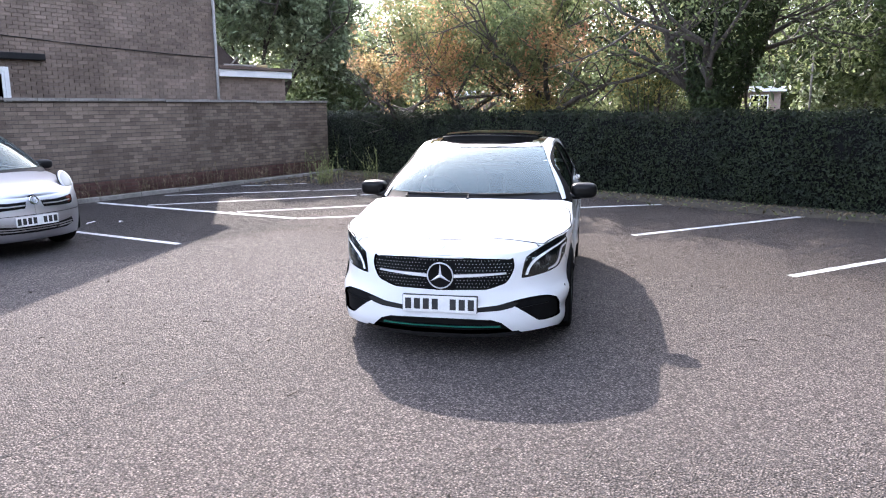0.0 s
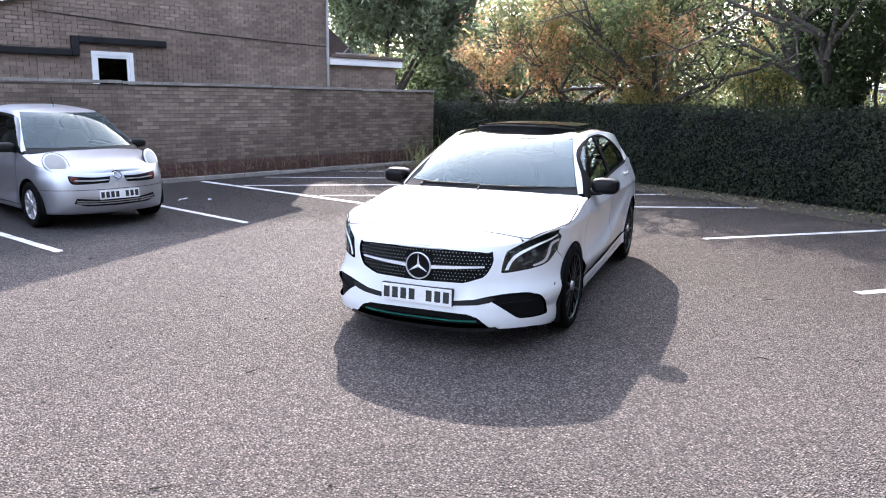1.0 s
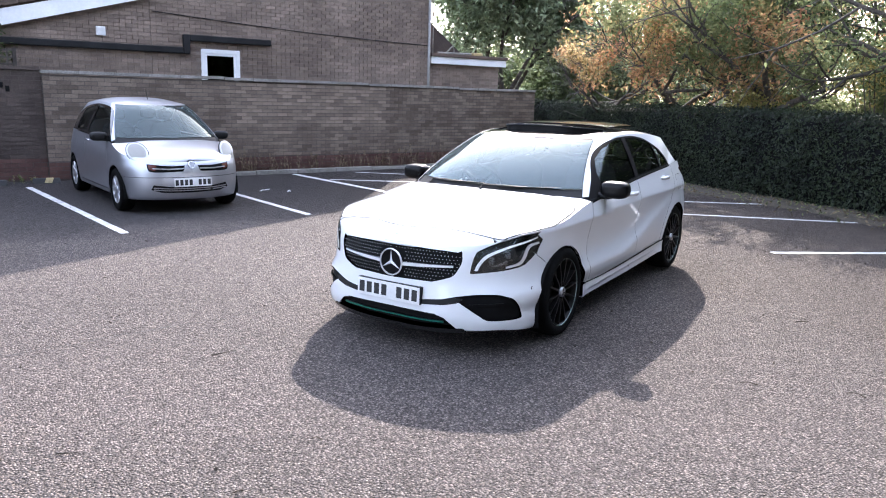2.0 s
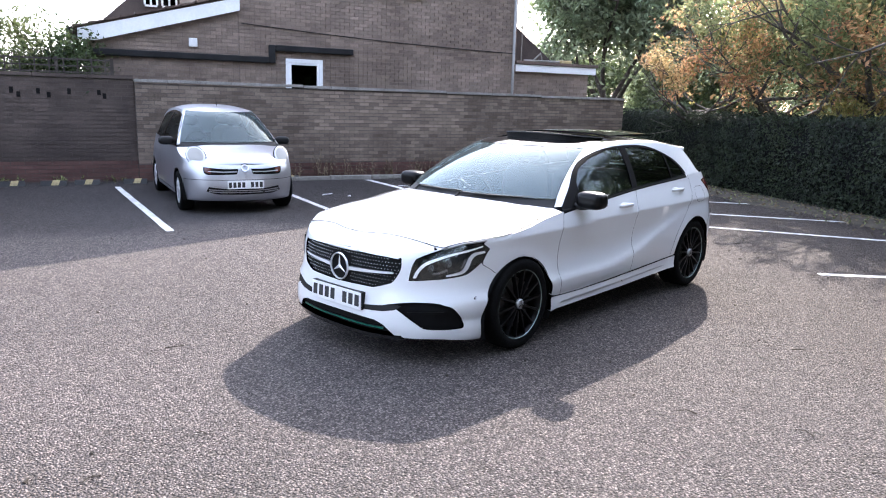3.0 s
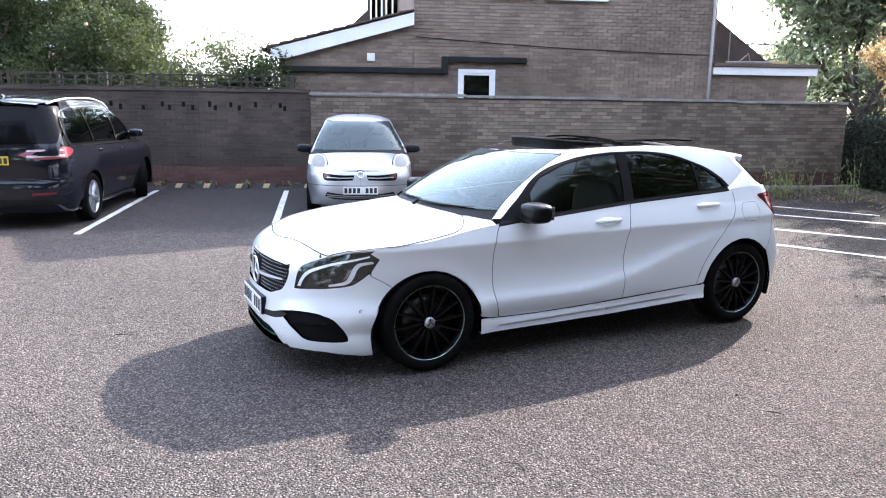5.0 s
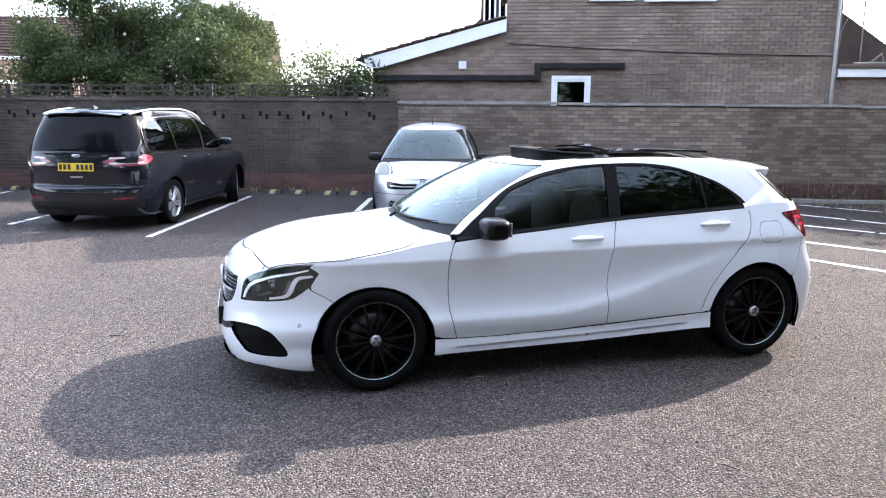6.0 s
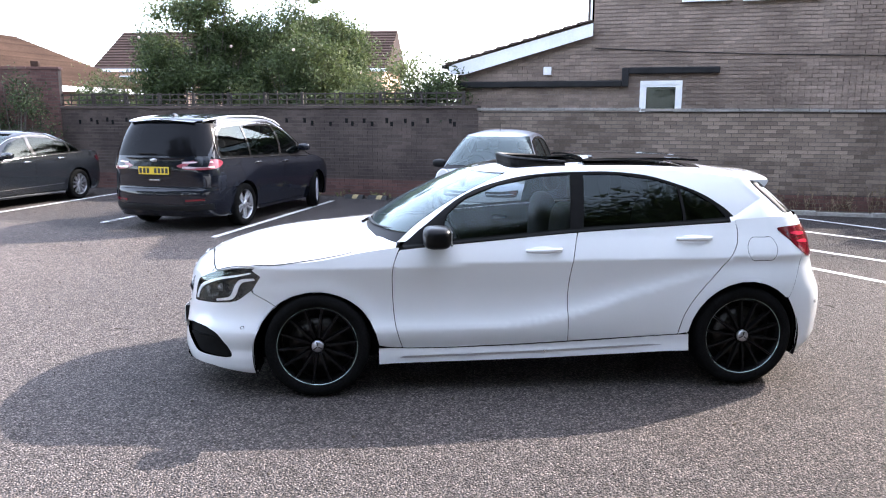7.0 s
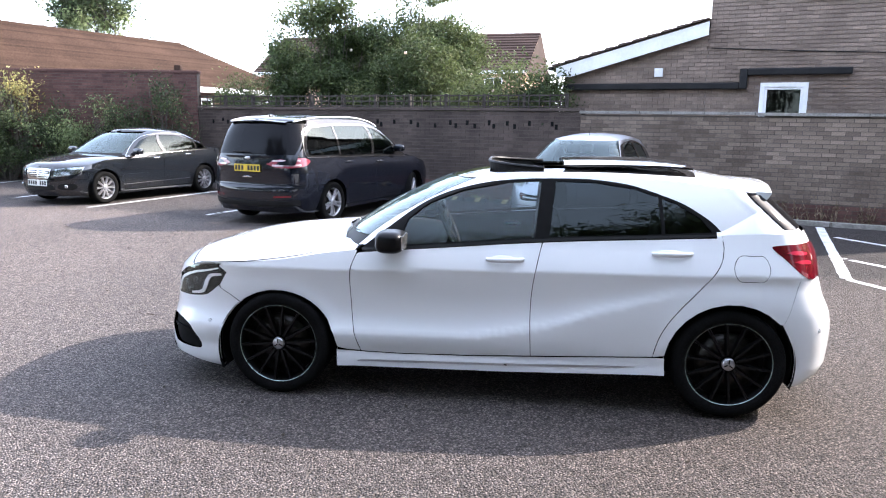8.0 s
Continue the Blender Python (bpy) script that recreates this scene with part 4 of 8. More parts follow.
add_tube(bm, [(0, 0, 0), (0, 0, 1.6), (0, 0, 2.86)], 0.03, 8, 0.022)
part("pole", bm, M_STONE, post, "", True)
part("cap", boxed(-0.05, 0.05, -0.05, 0.05, 2.86, 2.9, 0.01), M_STONE, post)

# closed side behind the camera: walls added unseen, trees known from the window reflections
wall_south = wall_core("wall_south", -26, 26, -13.3, -13.0, 2.2, "plain brown brick wall added out of view to close the car park")
wall_east = wall_core("wall_east", -20.3, -20.0, -13.0, 9.0, 2.2, "plain brown brick wall added out of view to close the car park")
behind = tree(-12, -16, 16.0, 0.4, 2.6, 40000, 0.15, [M_GARDEN, M_IVY], "tall green tree behind the far wall", 301, clear=0.2, clump=0.8)
for k in range(1, 8):
    copy_thing(behind, pose(-12 + k * 5.6, -16 + 1.2 * (k % 3), 0, 0, 0, 77 * k))
for x, y, a in ((20.5, -6.0, 40), (24.5, -8.5, 130), (19.5, -10.5, 220)):
    copy_thing(behind, pose(x, y, 0, 0, 0, a))

# ---- distant houses ----
def far_house(m, length, depth, eave, ridge, roof, wall, label, hip=0.0, windows=4, rows=14):
    """A house in its own frame: the ridge along x, the eaves at -y and +y; tile courses stand proud."""
    t = thing("far_house", m, label, "house", "houses beyond the gardens")
    part("wall", boxed(0, length, -depth, depth, 0, eave), wall, t)
    bm = bmesh.new()
    ov = 0.35
    hx = hip * depth
    for k in range(rows):
        q0, q1 = k / rows, (k + 1) / rows
        for s in (-1, 1):
            y0, y1 = s * (depth + ov) * (1 - q0), s * (depth + ov) * (1 - q1)
            z0, z1 = eave + (ridge - eave) * q0 - 0.1, eave + (ridge - eave) * q1 - 0.1
            a0, a1, b0, b1 = -ov + hx * q0, -ov + hx * q1, length + ov - hx * q0, length + ov - hx * q1
            vs = [bm.verts.new(c) for c in ((a0, y0, z0 + 0.07), (b0, y0, z0 + 0.07), (b1, y1, z1), (a1, y1, z1), (a0, y0, z0), (b0, y0, z0))]
            bm.faces.new(vs[:4])
            bm.faces.new((vs[4], vs[5], vs[1], vs[0]))
    for s in (0, 1):
        a = -ov if s == 0 else length + ov
        top = a + (hx if s == 0 else -hx)
        bm.faces.new([bm.verts.new(c) for c in ((a, -depth - ov, eave - 0.1), (a, depth + ov, eave - 0.1), (top, 0, ridge - 0.1))])
    bmesh.ops.recalc_face_normals(bm, faces=bm.faces)
    tagged(part("roof", bm, roof, t), kind="stuff")
    if hip == 0:
        for a in (-0.02, length + 0.02):
            bm = bmesh.new()
            bm.faces.new([bm.verts.new(c) for c in ((a, -depth, eave - 0.02), (a, depth, eave - 0.02), (a, 0, ridge - 0.25))])
            g = bmesh.ops.extrude_face_region(bm, geom=bm.faces[:])["geom"]
            bmesh.ops.translate(bm, vec=(0.2 if a < 0 else -0.2, 0, 0), verts=[q for q in g if isinstance(q, bmesh.types.BMVert)])
            bmesh.ops.recalc_face_normals(bm, faces=bm.faces)
            part("gable", bm, wall, t)
    part("fascia", boxed(-ov, length + ov, -depth - ov - 0.03, -depth - ov + 0.02, eave - 0.28, eave - 0.08), M_WHITE, t)
    for k in range(windows):
        a = length * (k + 0.5) / windows
        w = part("window", boxed(a - 0.6, a + 0.6, -depth - 0.05, -depth + 0.05, eave - 1.6, eave - 0.5), M_WHITE, t)
        for s in (-0.28, 0.28):
            part("pane", boxed(a + s - 0.24, a + s + 0.24, -depth - 0.06, -depth - 0.052, eave - 1.52, eave - 0.58), M_PANE, w)
    bm = bmesh.new()
    add_tube(bm, [(length * 0.3, -depth * 0.3, eave + (ridge - eave) * 0.6), (length * 0.3, -depth * 0.3, ridge + 0.1)], 0.06, 8)
    part("vent_pipe", bm, M_WHITE, t, "white vent pipe")
    return t


far_house(pose(-17.3, 8.0, 0, 0, 0, 90) , 17.6, 3.6, 2.95, 4.98, M_TILE_RED, M_BRICK_RED, "long red-brown tiled bungalow roof beyond the wall", 0.9, 5, 34)
far_house(pose(-28.8, 44.4, 0, 0, 0, 10.4), 18.9, 4.2, 5.0, 7.85, M_TILE_BROWN, M_RENDER_WALL, "brown tiled house with a peach gable end", 0.0, 5)
far_house(pose(58.5, 34.6, 0, 0, 0, -82), 3.2, 3.5, 2.9, 3.1, M_WHITE, M_BRICK_HOUSE, "low flat-roofed bungalow with a white fascia far off", 0.0, 1, 3)
far_house(pose(58.5, 15.9, 0, 0, 0, -82), 8.2, 3.5, 2.85, 3.05, M_WHITE, M_BRICK_HOUSE, "low flat-roofed bungalow with a white fascia far off", 0.0, 3, 3)
tree(-38.5, 36.2, 12.5, 0.3, 2.0, 34000, 0.12, [M_GREEN, M_IVY], "distant dark green tree above the roofs", 101, clear=0.4, clump=0.5, fit=(0, 0, 8.6, 3.6, 3.6, 3.8))

# ---- car bodies: sheet panels cut from one smooth surface ----
from mathutils import geometry


def curve(*pts):
    """A smooth curve through points (x, y), without overshoot; flat past its ends."""
    px, py = np.array([p[0] for p in pts], float), np.array([p[1] for p in pts], float)
    h, d = np.diff(px), np.diff(py) / np.diff(px)
    m = np.zeros(len(px))
    for k in range(1, len(px) - 1):
        if d[k - 1] * d[k] > 0:
            w1, w2 = 2 * h[k] + h[k - 1], h[k] + 2 * h[k - 1]
            m[k] = (w1 + w2) / (w1 / d[k - 1] + w2 / d[k])
    m[0], m[-1] = d[0], d[-1]

    def f(x):
        x = np.clip(np.asarray(x, float), px[0], px[-1])
        k = np.clip(np.searchsorted(px, x) - 1, 0, len(px) - 2)
        t = (x - px[k]) / h[k]
        return (py[k] * (1 + 2 * t) + m[k] * h[k] * t) * (1 - t) ** 2 + (py[k + 1] * (3 - 2 * t) - m[k + 1] * h[k] * (1 - t)) * t * t
    return f


def rounded(pts, n=6):
    """A closed smooth loop through points (Catmull-Rom); a point given twice stays a corner."""
    out, m = [], len(pts)
    q = [np.array(p, float) for p in pts]
    for k in range(m):
        a, b, c, d = q[k - 1], q[k], q[(k + 1) % m], q[(k + 2) % m]
        if np.allclose(b, c):
            continue
        ta = (c - a) / 2 if not np.allclose(a, b) else (c - b) * 0.6
        tb = (d - b) / 2 if not np.allclose(c, d) else (c - b) * 0.6
        for j in range(n):
            t = j / n
            out.append(tuple((2 * t**3 - 3 * t**2 + 1) * b + (t**3 - 2 * t**2 + t) * ta + (3 * t**2 - 2 * t**3) * c + (t**3 - t**2) * tb))
    return out


def smooth_line(pts, n=6):
    """An open smooth line through points."""
    q = [np.array(p, float) for p in pts]
    q = [2 * q[0] - q[1]] + q + [2 * q[-1] - q[-2]]
    out = []
    for k in range(1, len(q) - 2):
        a, b, c, d = q[k - 1:k + 3]
        for j in range(n):
            t = j / n
            out.append(tuple((2 * t**3 - 3 * t**2 + 1) * b + (t**3 - 2 * t**2 + t) * (c - a) / 2 + (3 * t**2 - 2 * t**3) * c + (t**3 - t**2) * (d - b) / 2))
    return out + [tuple(q[-2])]


def inside(p, poly):
    """Which points lie in a polygon."""
    p, q = np.asarray(p, float), np.asarray(poly, float)
    r = np.roll(q, -1, axis=0)
    x, y = p[:, 0:1], p[:, 1:2]
    with np.errstate(divide="ignore", invalid="ignore"):
        cross = ((q[:, 1] > y) != (r[:, 1] > y)) & (x < (r[:, 0] - q[:, 0]) * (y - q[:, 1]) / (r[:, 1] - q[:, 1]) + q[:, 0])
    return cross.sum(1) % 2 == 1


def area(poly):
    q = np.asarray(poly, float)
    r = np.roll(q, -1, axis=0)
    return 0.5 * float((q[:, 0] * r[:, 1] - r[:, 0] * q[:, 1]).sum())


def shrink(poly, d):
    """A polygon drawn in by d all round (out, if d is negative)."""
    q = np.asarray(poly, float)
    if area(q) < 0:
        q = q[::-1]
    a, b = q - np.roll(q, 1, axis=0), np.roll(q, -1, axis=0) - q
    na, nb = np.stack([-a[:, 1], a[:, 0]], 1), np.stack([-b[:, 1], b[:, 0]], 1)
    na /= np.linalg.norm(na, axis=1, keepdims=True) + 1e-9
    nb /= np.linalg.norm(nb, axis=1, keepdims=True) + 1e-9
    m = na + nb
    m /= np.maximum((m * m).sum(1, keepdims=True) / 2, 0.5)
    return [tuple(p) for p in q + m * d]


def dense(poly, step):
    out = []
    q = [np.array(p, float) for p in poly]
    for a, b in zip(q, q[1:] + q[:1]):
        n = max(1, int(math.ceil(np.linalg.norm(b - a) / step)))
        out += [tuple(a + (b - a) * k / n) for k in range(n)]
    keep = [out[0]]
    for p in out[1:]:
        if math.dist(p, keep[-1]) > 1e-4:
            keep.append(p)
    return keep


def sheet(poly, surf, holes=(), cell=0.05, depth=0.018, lift=0.0, open_at=None):
    """A thin panel: the polygon with its holes, meshed and laid on surf(u, v), with its edges turned in by depth.
    lift raises it off the surface; along u = open_at the edge is not turned in, to be joined to its mirror image.
    Returns vertices, faces and normals."""
    loops = [dense(p, cell * 0.6) for p in (poly, *holes)]
    pts, edges = [], []
    for lp in loops:
        k = len(pts)
        pts += lp
        edges += [(k + i, k + (i + 1) % len(lp)) for i in range(len(lp))]
    q = np.array(loops[0])
    lo, hi = q.min(0), q.max(0)
    gu, gv = np.arange(lo[0] + cell / 2, hi[0], cell), np.arange(lo[1] + cell / 2, hi[1], cell)
    g = np.array([(u, v) for v in gv for u in gu]).reshape(-1, 2)
    if len(g):
        g = g[inside(g, loops[0])]
        for h in loops[1:]:
            g = g[~inside(g, h)] if len(g) else g
    if len(g):
        edge = np.array(pts)
        far = np.array([((edge - c) ** 2).sum(1).min() for c in g]) > (0.4 * cell) ** 2
        g = g[far]
    allp = [Vector(p) for p in pts] + [Vector(c) for c in g]
    cv, _, cf = geometry.delaunay_2d_cdt(allp, edges, [], 0, 1e-5)[:3]
    uv = np.array([tuple(c) for c in cv])
    tri = np.array([f for f in cf if len(f) == 3])
    mid = uv[tri].mean(1)
    ok = inside(mid, loops[0])
    for h in loops[1:]:
        ok &= ~inside(mid, h)
    tri = tri[ok]
    e = 1e-3
    face = -1.0 if isinstance(surf, Shell) else 1.0

    def place(w):
        p = surf(w[:, 0], w[:, 1])
        du = surf(w[:, 0] + e, w[:, 1]) - surf(w[:, 0] - e, w[:, 1])
        dv = surf(w[:, 0], w[:, 1] + e) - surf(w[:, 0], w[:, 1] - e)
        n = face * np.cross(du, dv)
        n /= np.linalg.norm(n, axis=1, keepdims=True) + 1e-12
        return p, n
    p, n = place(uv)
    p = p + n * lift
    cr = np.cross(uv[tri[:, 1]] - uv[tri[:, 0]], uv[tri[:, 2]] - uv[tri[:, 0]])
    turn = cr * face < 0
    tri[turn] = tri[turn][:, ::-1]
    verts, norms, faces = [p], [n], [tuple(t) for t in tri]
    base = len(p)
    for j, lp in enumerate(loops):
        w = np.array(lp)
        if (area(w) < 0) != (j > 0):
            w = w[::-1]
        a, na = place(w)
        a = a + na * lift
        b = a - na * depth
        t = np.roll(a, -1, axis=0) - np.roll(a, 1, axis=0)
        out = np.cross(t, na) * face
        out /= np.linalg.norm(out, axis=1, keepdims=True) + 1e-12
        verts += [a, b]
        norms += [out, out]
        m = len(w)
        for i in range(m):
            k = (i + 1) % m
            if open_at is not None and abs(w[i][0] - open_at) < 1e-4 and abs(w[k][0] - open_at) < 1e-4:
                continue
            faces.append((base + i, base + m + i, base + m + k, base + k))
        base += 2 * m
    return np.concatenate(verts), faces, np.concatenate(norms)


def mirrored(s):
    v, f, n = s
    flip = np.array([1, -1, 1])
    return v * flip, [q[::-1] for q in f], n * flip


def panel(name, sheets, material, parent, label=""):
    """One mesh from sheets, shaded by the true normals of the surface."""
    sheets = sheets if isinstance(sheets, list) else [sheets]
    v = np.concatenate([s[0] for s in sheets])
    n = np.concatenate([s[2] for s in sheets])
    f, k = [], 0
    for s in sheets:
        f += [tuple(int(i) + k for i in q) for q in s[1]]
        k += len(s[0])
    me = bpy.data.meshes.new(name)
    me.from_pydata(v.tolist(), [], f)
    me.polygons.foreach_set("use_smooth", [True] * len(me.polygons))
    me.normals_split_custom_set_from_vertices([tuple(q) for q in n])
    me.materials.append(material)
    ob = new(name, me)
    ob.parent = parent
    if label:
        ob["label"] = label
    return ob


def pair(name, s, material, parent, label=""):
    """The panel and its mirror image, as two parts. s is made for the side at +y."""
    return [panel(name, s, material, parent, label), panel(name, mirrored(s) if isinstance(s, tuple) else [mirrored(q) for q in s], material, parent, label)]


class Shell:
    """A ring-shaped surface round a car: u runs along the outline from the middle of the front (where it bends round the
    corner) along the side, where it is the length x, to the middle of the rear; v is the height. Made for the side at +y."""

    def __init__(self, xf, xr, width, lf, lr, nf, nr, zref):
        self.xf, self.xr, self.width, self.nf, self.nr = xf, xr, width, nf, nr
        self.a, self.b = float(xf(zref)) + lf, float(xr(zref)) - lr
        self.lf, self.lr, self.zref = lf, lr, zref
        ph = np.linspace(0, math.pi / 2, 200)
        self.ph = ph
        w = float(width(np.array([self.a]), np.array([zref]))[0])
        c, s = np.cos(ph), np.sin(ph)
        n = float(nf(zref))
        px, py = -lf * c ** (2 / n), w * s ** (2 / n)
        self.fa = np.r_[0, np.cumsum(np.hypot(np.diff(px), np.diff(py)))]
        w = float(width(np.array([self.b]), np.array([zref]))[0])
        n = float(nr(zref))
        px, py = lr * c ** (2 / n), w * s ** (2 / n)
        self.ra = np.r_[0, np.cumsum(np.hypot(np.diff(px), np.diff(py)))]
        self.front, self.rear = self.a - self.fa[-1], self.b + self.ra[-1]

    def __call__(self, u, v):
        u, v = np.asarray(u, float), np.asarray(v, float)
        pf = np.interp(u - self.front, self.fa, self.ph)
        pr = np.interp(self.rear - u, self.ra, self.ph)
        nf, nr = self.nf(v), self.nr(v)
        xa, xb = self.xf(v), self.xr(v)
        cf, sf = np.clip(np.cos(pf), 0, 1) ** (2 / nf), np.clip(np.sin(pf), 0, 1) ** (2 / nf)
        cr, sr = np.clip(np.cos(pr), 0, 1) ** (2 / nr), np.clip(np.sin(pr), 0, 1) ** (2 / nr)
        la = self.a - xa if self.lf_fixed is None else self.lf_fixed
        a = xa + la
        lb = xb - self.b if self.lf_fixed is None else self.lr_fixed
        b = xb - lb
        x = np.where(u < self.a, a - la * cf, np.where(u > self.b, b + lb * cr, a + (u - self.a) / (self.b - self.a) * (b - a)))
        y = self.width(np.where(u < self.a, a, np.where(u > self.b, b, x)), v) * np.where(u < self.a, sf, np.where(u > self.b, sr, 1.0))
        sign = np.where(u < self.front, -1.0, 1.0)
        return np.stack([x, y * sign, v], -1)

    lf_fixed = None
    lr_fixed = None

    def F(self, y, z):
        """u, v of the point of the front at y and z."""
        w = float(self.width(np.array([self.a]), np.array([z]))[0])
        n = float(self.nf(z))
        ph = math.asin(min(1.0, (y / w) ** (n / 2)))
        return (self.front + float(np.interp(ph, self.ph, self.fa)), z)

    def R(self, y, z):
        w = float(self.width(np.array([self.b]), np.array([z]))[0])
        n = float(self.nr(z))
        ph = math.asin(min(1.0, (y / w) ** (n / 2)))
        return (self.rear - float(np.interp(ph, self.ph, self.ra)), z)

    def X(self, x, z):
        """u, v of the point of the side at x and z."""
        us = np.linspace(self.front, self.rear, 1500)
        return (float(np.interp(x, self(us, np.full(1500, z))[:, 0], us)), z)


def lathe(prof, n=40, axis="y", closed=False):
    """A turned shape: a profile of (distance along the axis, radius)."""
    bm = bmesh.new()
    rings = []
    for k in range(n):
        a = 6.28318 * k / n
        rings.append([bm.verts.new((r * math.cos(a), d, r * math.sin(a))) for d, r in prof])
    m = len(prof)
    for k in range(n):
        u, v = rings[k], rings[(k + 1) % n]
        for j in range(m if closed else m - 1):
            bm.faces.new((u[j], v[j], v[(j + 1) % m], u[(j + 1) % m]))
    bmesh.ops.recalc_face_normals(bm, faces=bm.faces)
    return bm


def car_paint(name, col, rough=0.3, metal=0.0, flake=0.03, coat=1.0, spec=0.5):
    m = mat(name, col, tuple(c * 0.97 for c in col), scale=1.5, rough=rough, fine=400, grain=flake, metal=metal, coat=coat, rough_var=0.03)
    m.node_tree.nodes["Principled BSDF"].inputs["Coat Roughness"].default_value = 0.03
    m.node_tree.nodes["Principled BSDF"].inputs["Specular IOR Level"].default_value = spec
    return m


M_CAR_WHITE = car_paint("white_car_paint", (0.735, 0.746, 0.752), 0.35)
M_CAR_SILVER = car_paint("silver_car_paint", (0.5, 0.51, 0.55), 0.42, 1.0, 0.1, 0.6)
M_CAR_NAVY = car_paint("dark_blue_grey_car_paint", (0.0055, 0.007, 0.0115), 0.5, 0.0, 0.1, 1.0, spec=0.02)
M_CAR_NAVY.node_tree.nodes["Principled BSDF"].inputs["Coat Roughness"].default_value = 0.07
M_CAR_BLACK = car_paint("dark_grey_car_paint", (0.0075, 0.0095, 0.0125), 0.4, 0.0, 0.15, 1.0, spec=0.02)
M_CAR_BLACK.node_tree.nodes["Principled BSDF"].inputs["Coat IOR"].default_value = 1.7
M_GLOSS = mat("gloss_black", (0.008, 0.008, 0.009), (0.012, 0.012, 0.012), scale=2, rough=0.08, fine=50, grain=0.1, coat=0.5, rough_var=0.02)
M_REAR_GLASS = mat("dark_rear_glass", (0.004, 0.004, 0.005), (0.006, 0.006, 0.007), scale=2, rough=0.06, fine=50, grain=0.1, spec=0.1, rough_var=0.02)
M_PLASTIC = mat("black_plastic", (0.006, 0.006, 0.0065), (0.01, 0.01, 0.01), scale=6, rough=0.55, spec=0.25, fine=150, grain=0.2, bump=0.15, bump_scale=300, bump_dist=0.002)
M_CHROME = mat("chrome", (0.75, 0.76, 0.78), (0.68, 0.69, 0.71), scale=4, rough=0.12, fine=60, grain=0.05, metal=1.0, rough_var=0.04)
M_ALLOY = mat("silver_alloy", (0.5, 0.5, 0.52), (0.42, 0.42, 0.44), scale=5, rough=0.3, fine=60, grain=0.1, metal=0.8)
M_ALLOY_BLACK = mat("black_alloy", (0.003, 0.003, 0.0034), (0.006, 0.006, 0.006), scale=5, rough=0.3, fine=60, grain=0.15, spec=0.16, coat=0.0)
M_TYRE = mat("tyre", (0.004, 0.004, 0.004), (0.007, 0.007, 0.007), scale=5, rough=0.8, fine=80, grain=0.3, bump=0.3, bump_scale=120, spec=0.05)
M_DISC = mat("brake_disc", (0.05, 0.047, 0.045), (0.03, 0.028, 0.026), scale=9, rough=0.4, fine=60, grain=0.25, metal=0.9)
M_SCREEN = glass("car_windscreen", (0.62, 0.74, 0.78), 0.7, ior=1.8, film_mix=0.06)
M_SCREEN_B = glass("parked_windscreen", (0.55, 0.65, 0.66), 0.6, ior=1.52, film_mix=0.05)
M_SIDE = glass("clear_car_glass", (0.74, 0.8, 0.82), 0.8, ior=1.46)
M_TINT = glass("tinted_car_glass", (0.32, 0.36, 0.38), 0.3, ior=1.41)
M_CLEAR = glass("lamp_lens", (0.9, 0.92, 0.95), 0.85, ior=1.75)
M_RED_LENS = mat("red_lamp_lens", (0.14, 0.003, 0.012), (0.09, 0.002, 0.007), scale=6, rough=0.1, fine=60, grain=0.3, coat=0.6)
M_REFLECTOR = mat("lamp_reflector", (0.62, 0.64, 0.66), (0.4, 0.41, 0.43), scale=14, rough=0.16, fine=60, grain=0.2, metal=0.9)
M_LAMP_DARK = mat("lamp_housing", (0.017, 0.0185, 0.021), (0.009, 0.0095, 0.0105), scale=9, rough=0.2, fine=60, grain=0.15, metal=0.0)
M_DRL = mat("light_guide", (0.9, 0.92, 0.9), (0.86, 0.88, 0.86), scale=8, rough=0.2, fine=40, grain=0.1)
M_PLATE_WHITE = mat("white_plate", (0.78, 0.78, 0.77), (0.7, 0.7, 0.69), scale=9, rough=0.35, fine=60, grain=0.05)
M_PLATE_YELLOW = mat("yellow_plate", (0.72, 0.5, 0.04), (0.65, 0.45, 0.04), scale=9, rough=0.35, fine=60, grain=0.05)
M_SEAT = mat("dark_upholstery", (0.018, 0.018, 0.019), (0.028, 0.027, 0.027), scale=9, rough=0.85, fine=120, grain=0.25)
M_RIM_EDGE = mat("rim_edge", (0.34, 0.42, 0.4), (0.22, 0.3, 0.28), scale=9, rough=0.25, fine=60, grain=0.1, metal=0.6)
M_BADGE = mat("silver_badge", (0.8, 0.81, 0.83), (0.72, 0.73, 0.75), scale=9, rough=0.25, fine=60, grain=0.05, metal=0.3)
M_RED_BRIGHT = mat("bright_red_lens", (0.5, 0.03, 0.07), (0.35, 0.012, 0.03), scale=9, rough=0.15, fine=60, grain=0.2, coat=0.5)
M_GREEN_LINE = mat("green_trim", (0.01, 0.16, 0.11), (0.008, 0.12, 0.09), scale=9, rough=0.35, fine=60, grain=0.1)


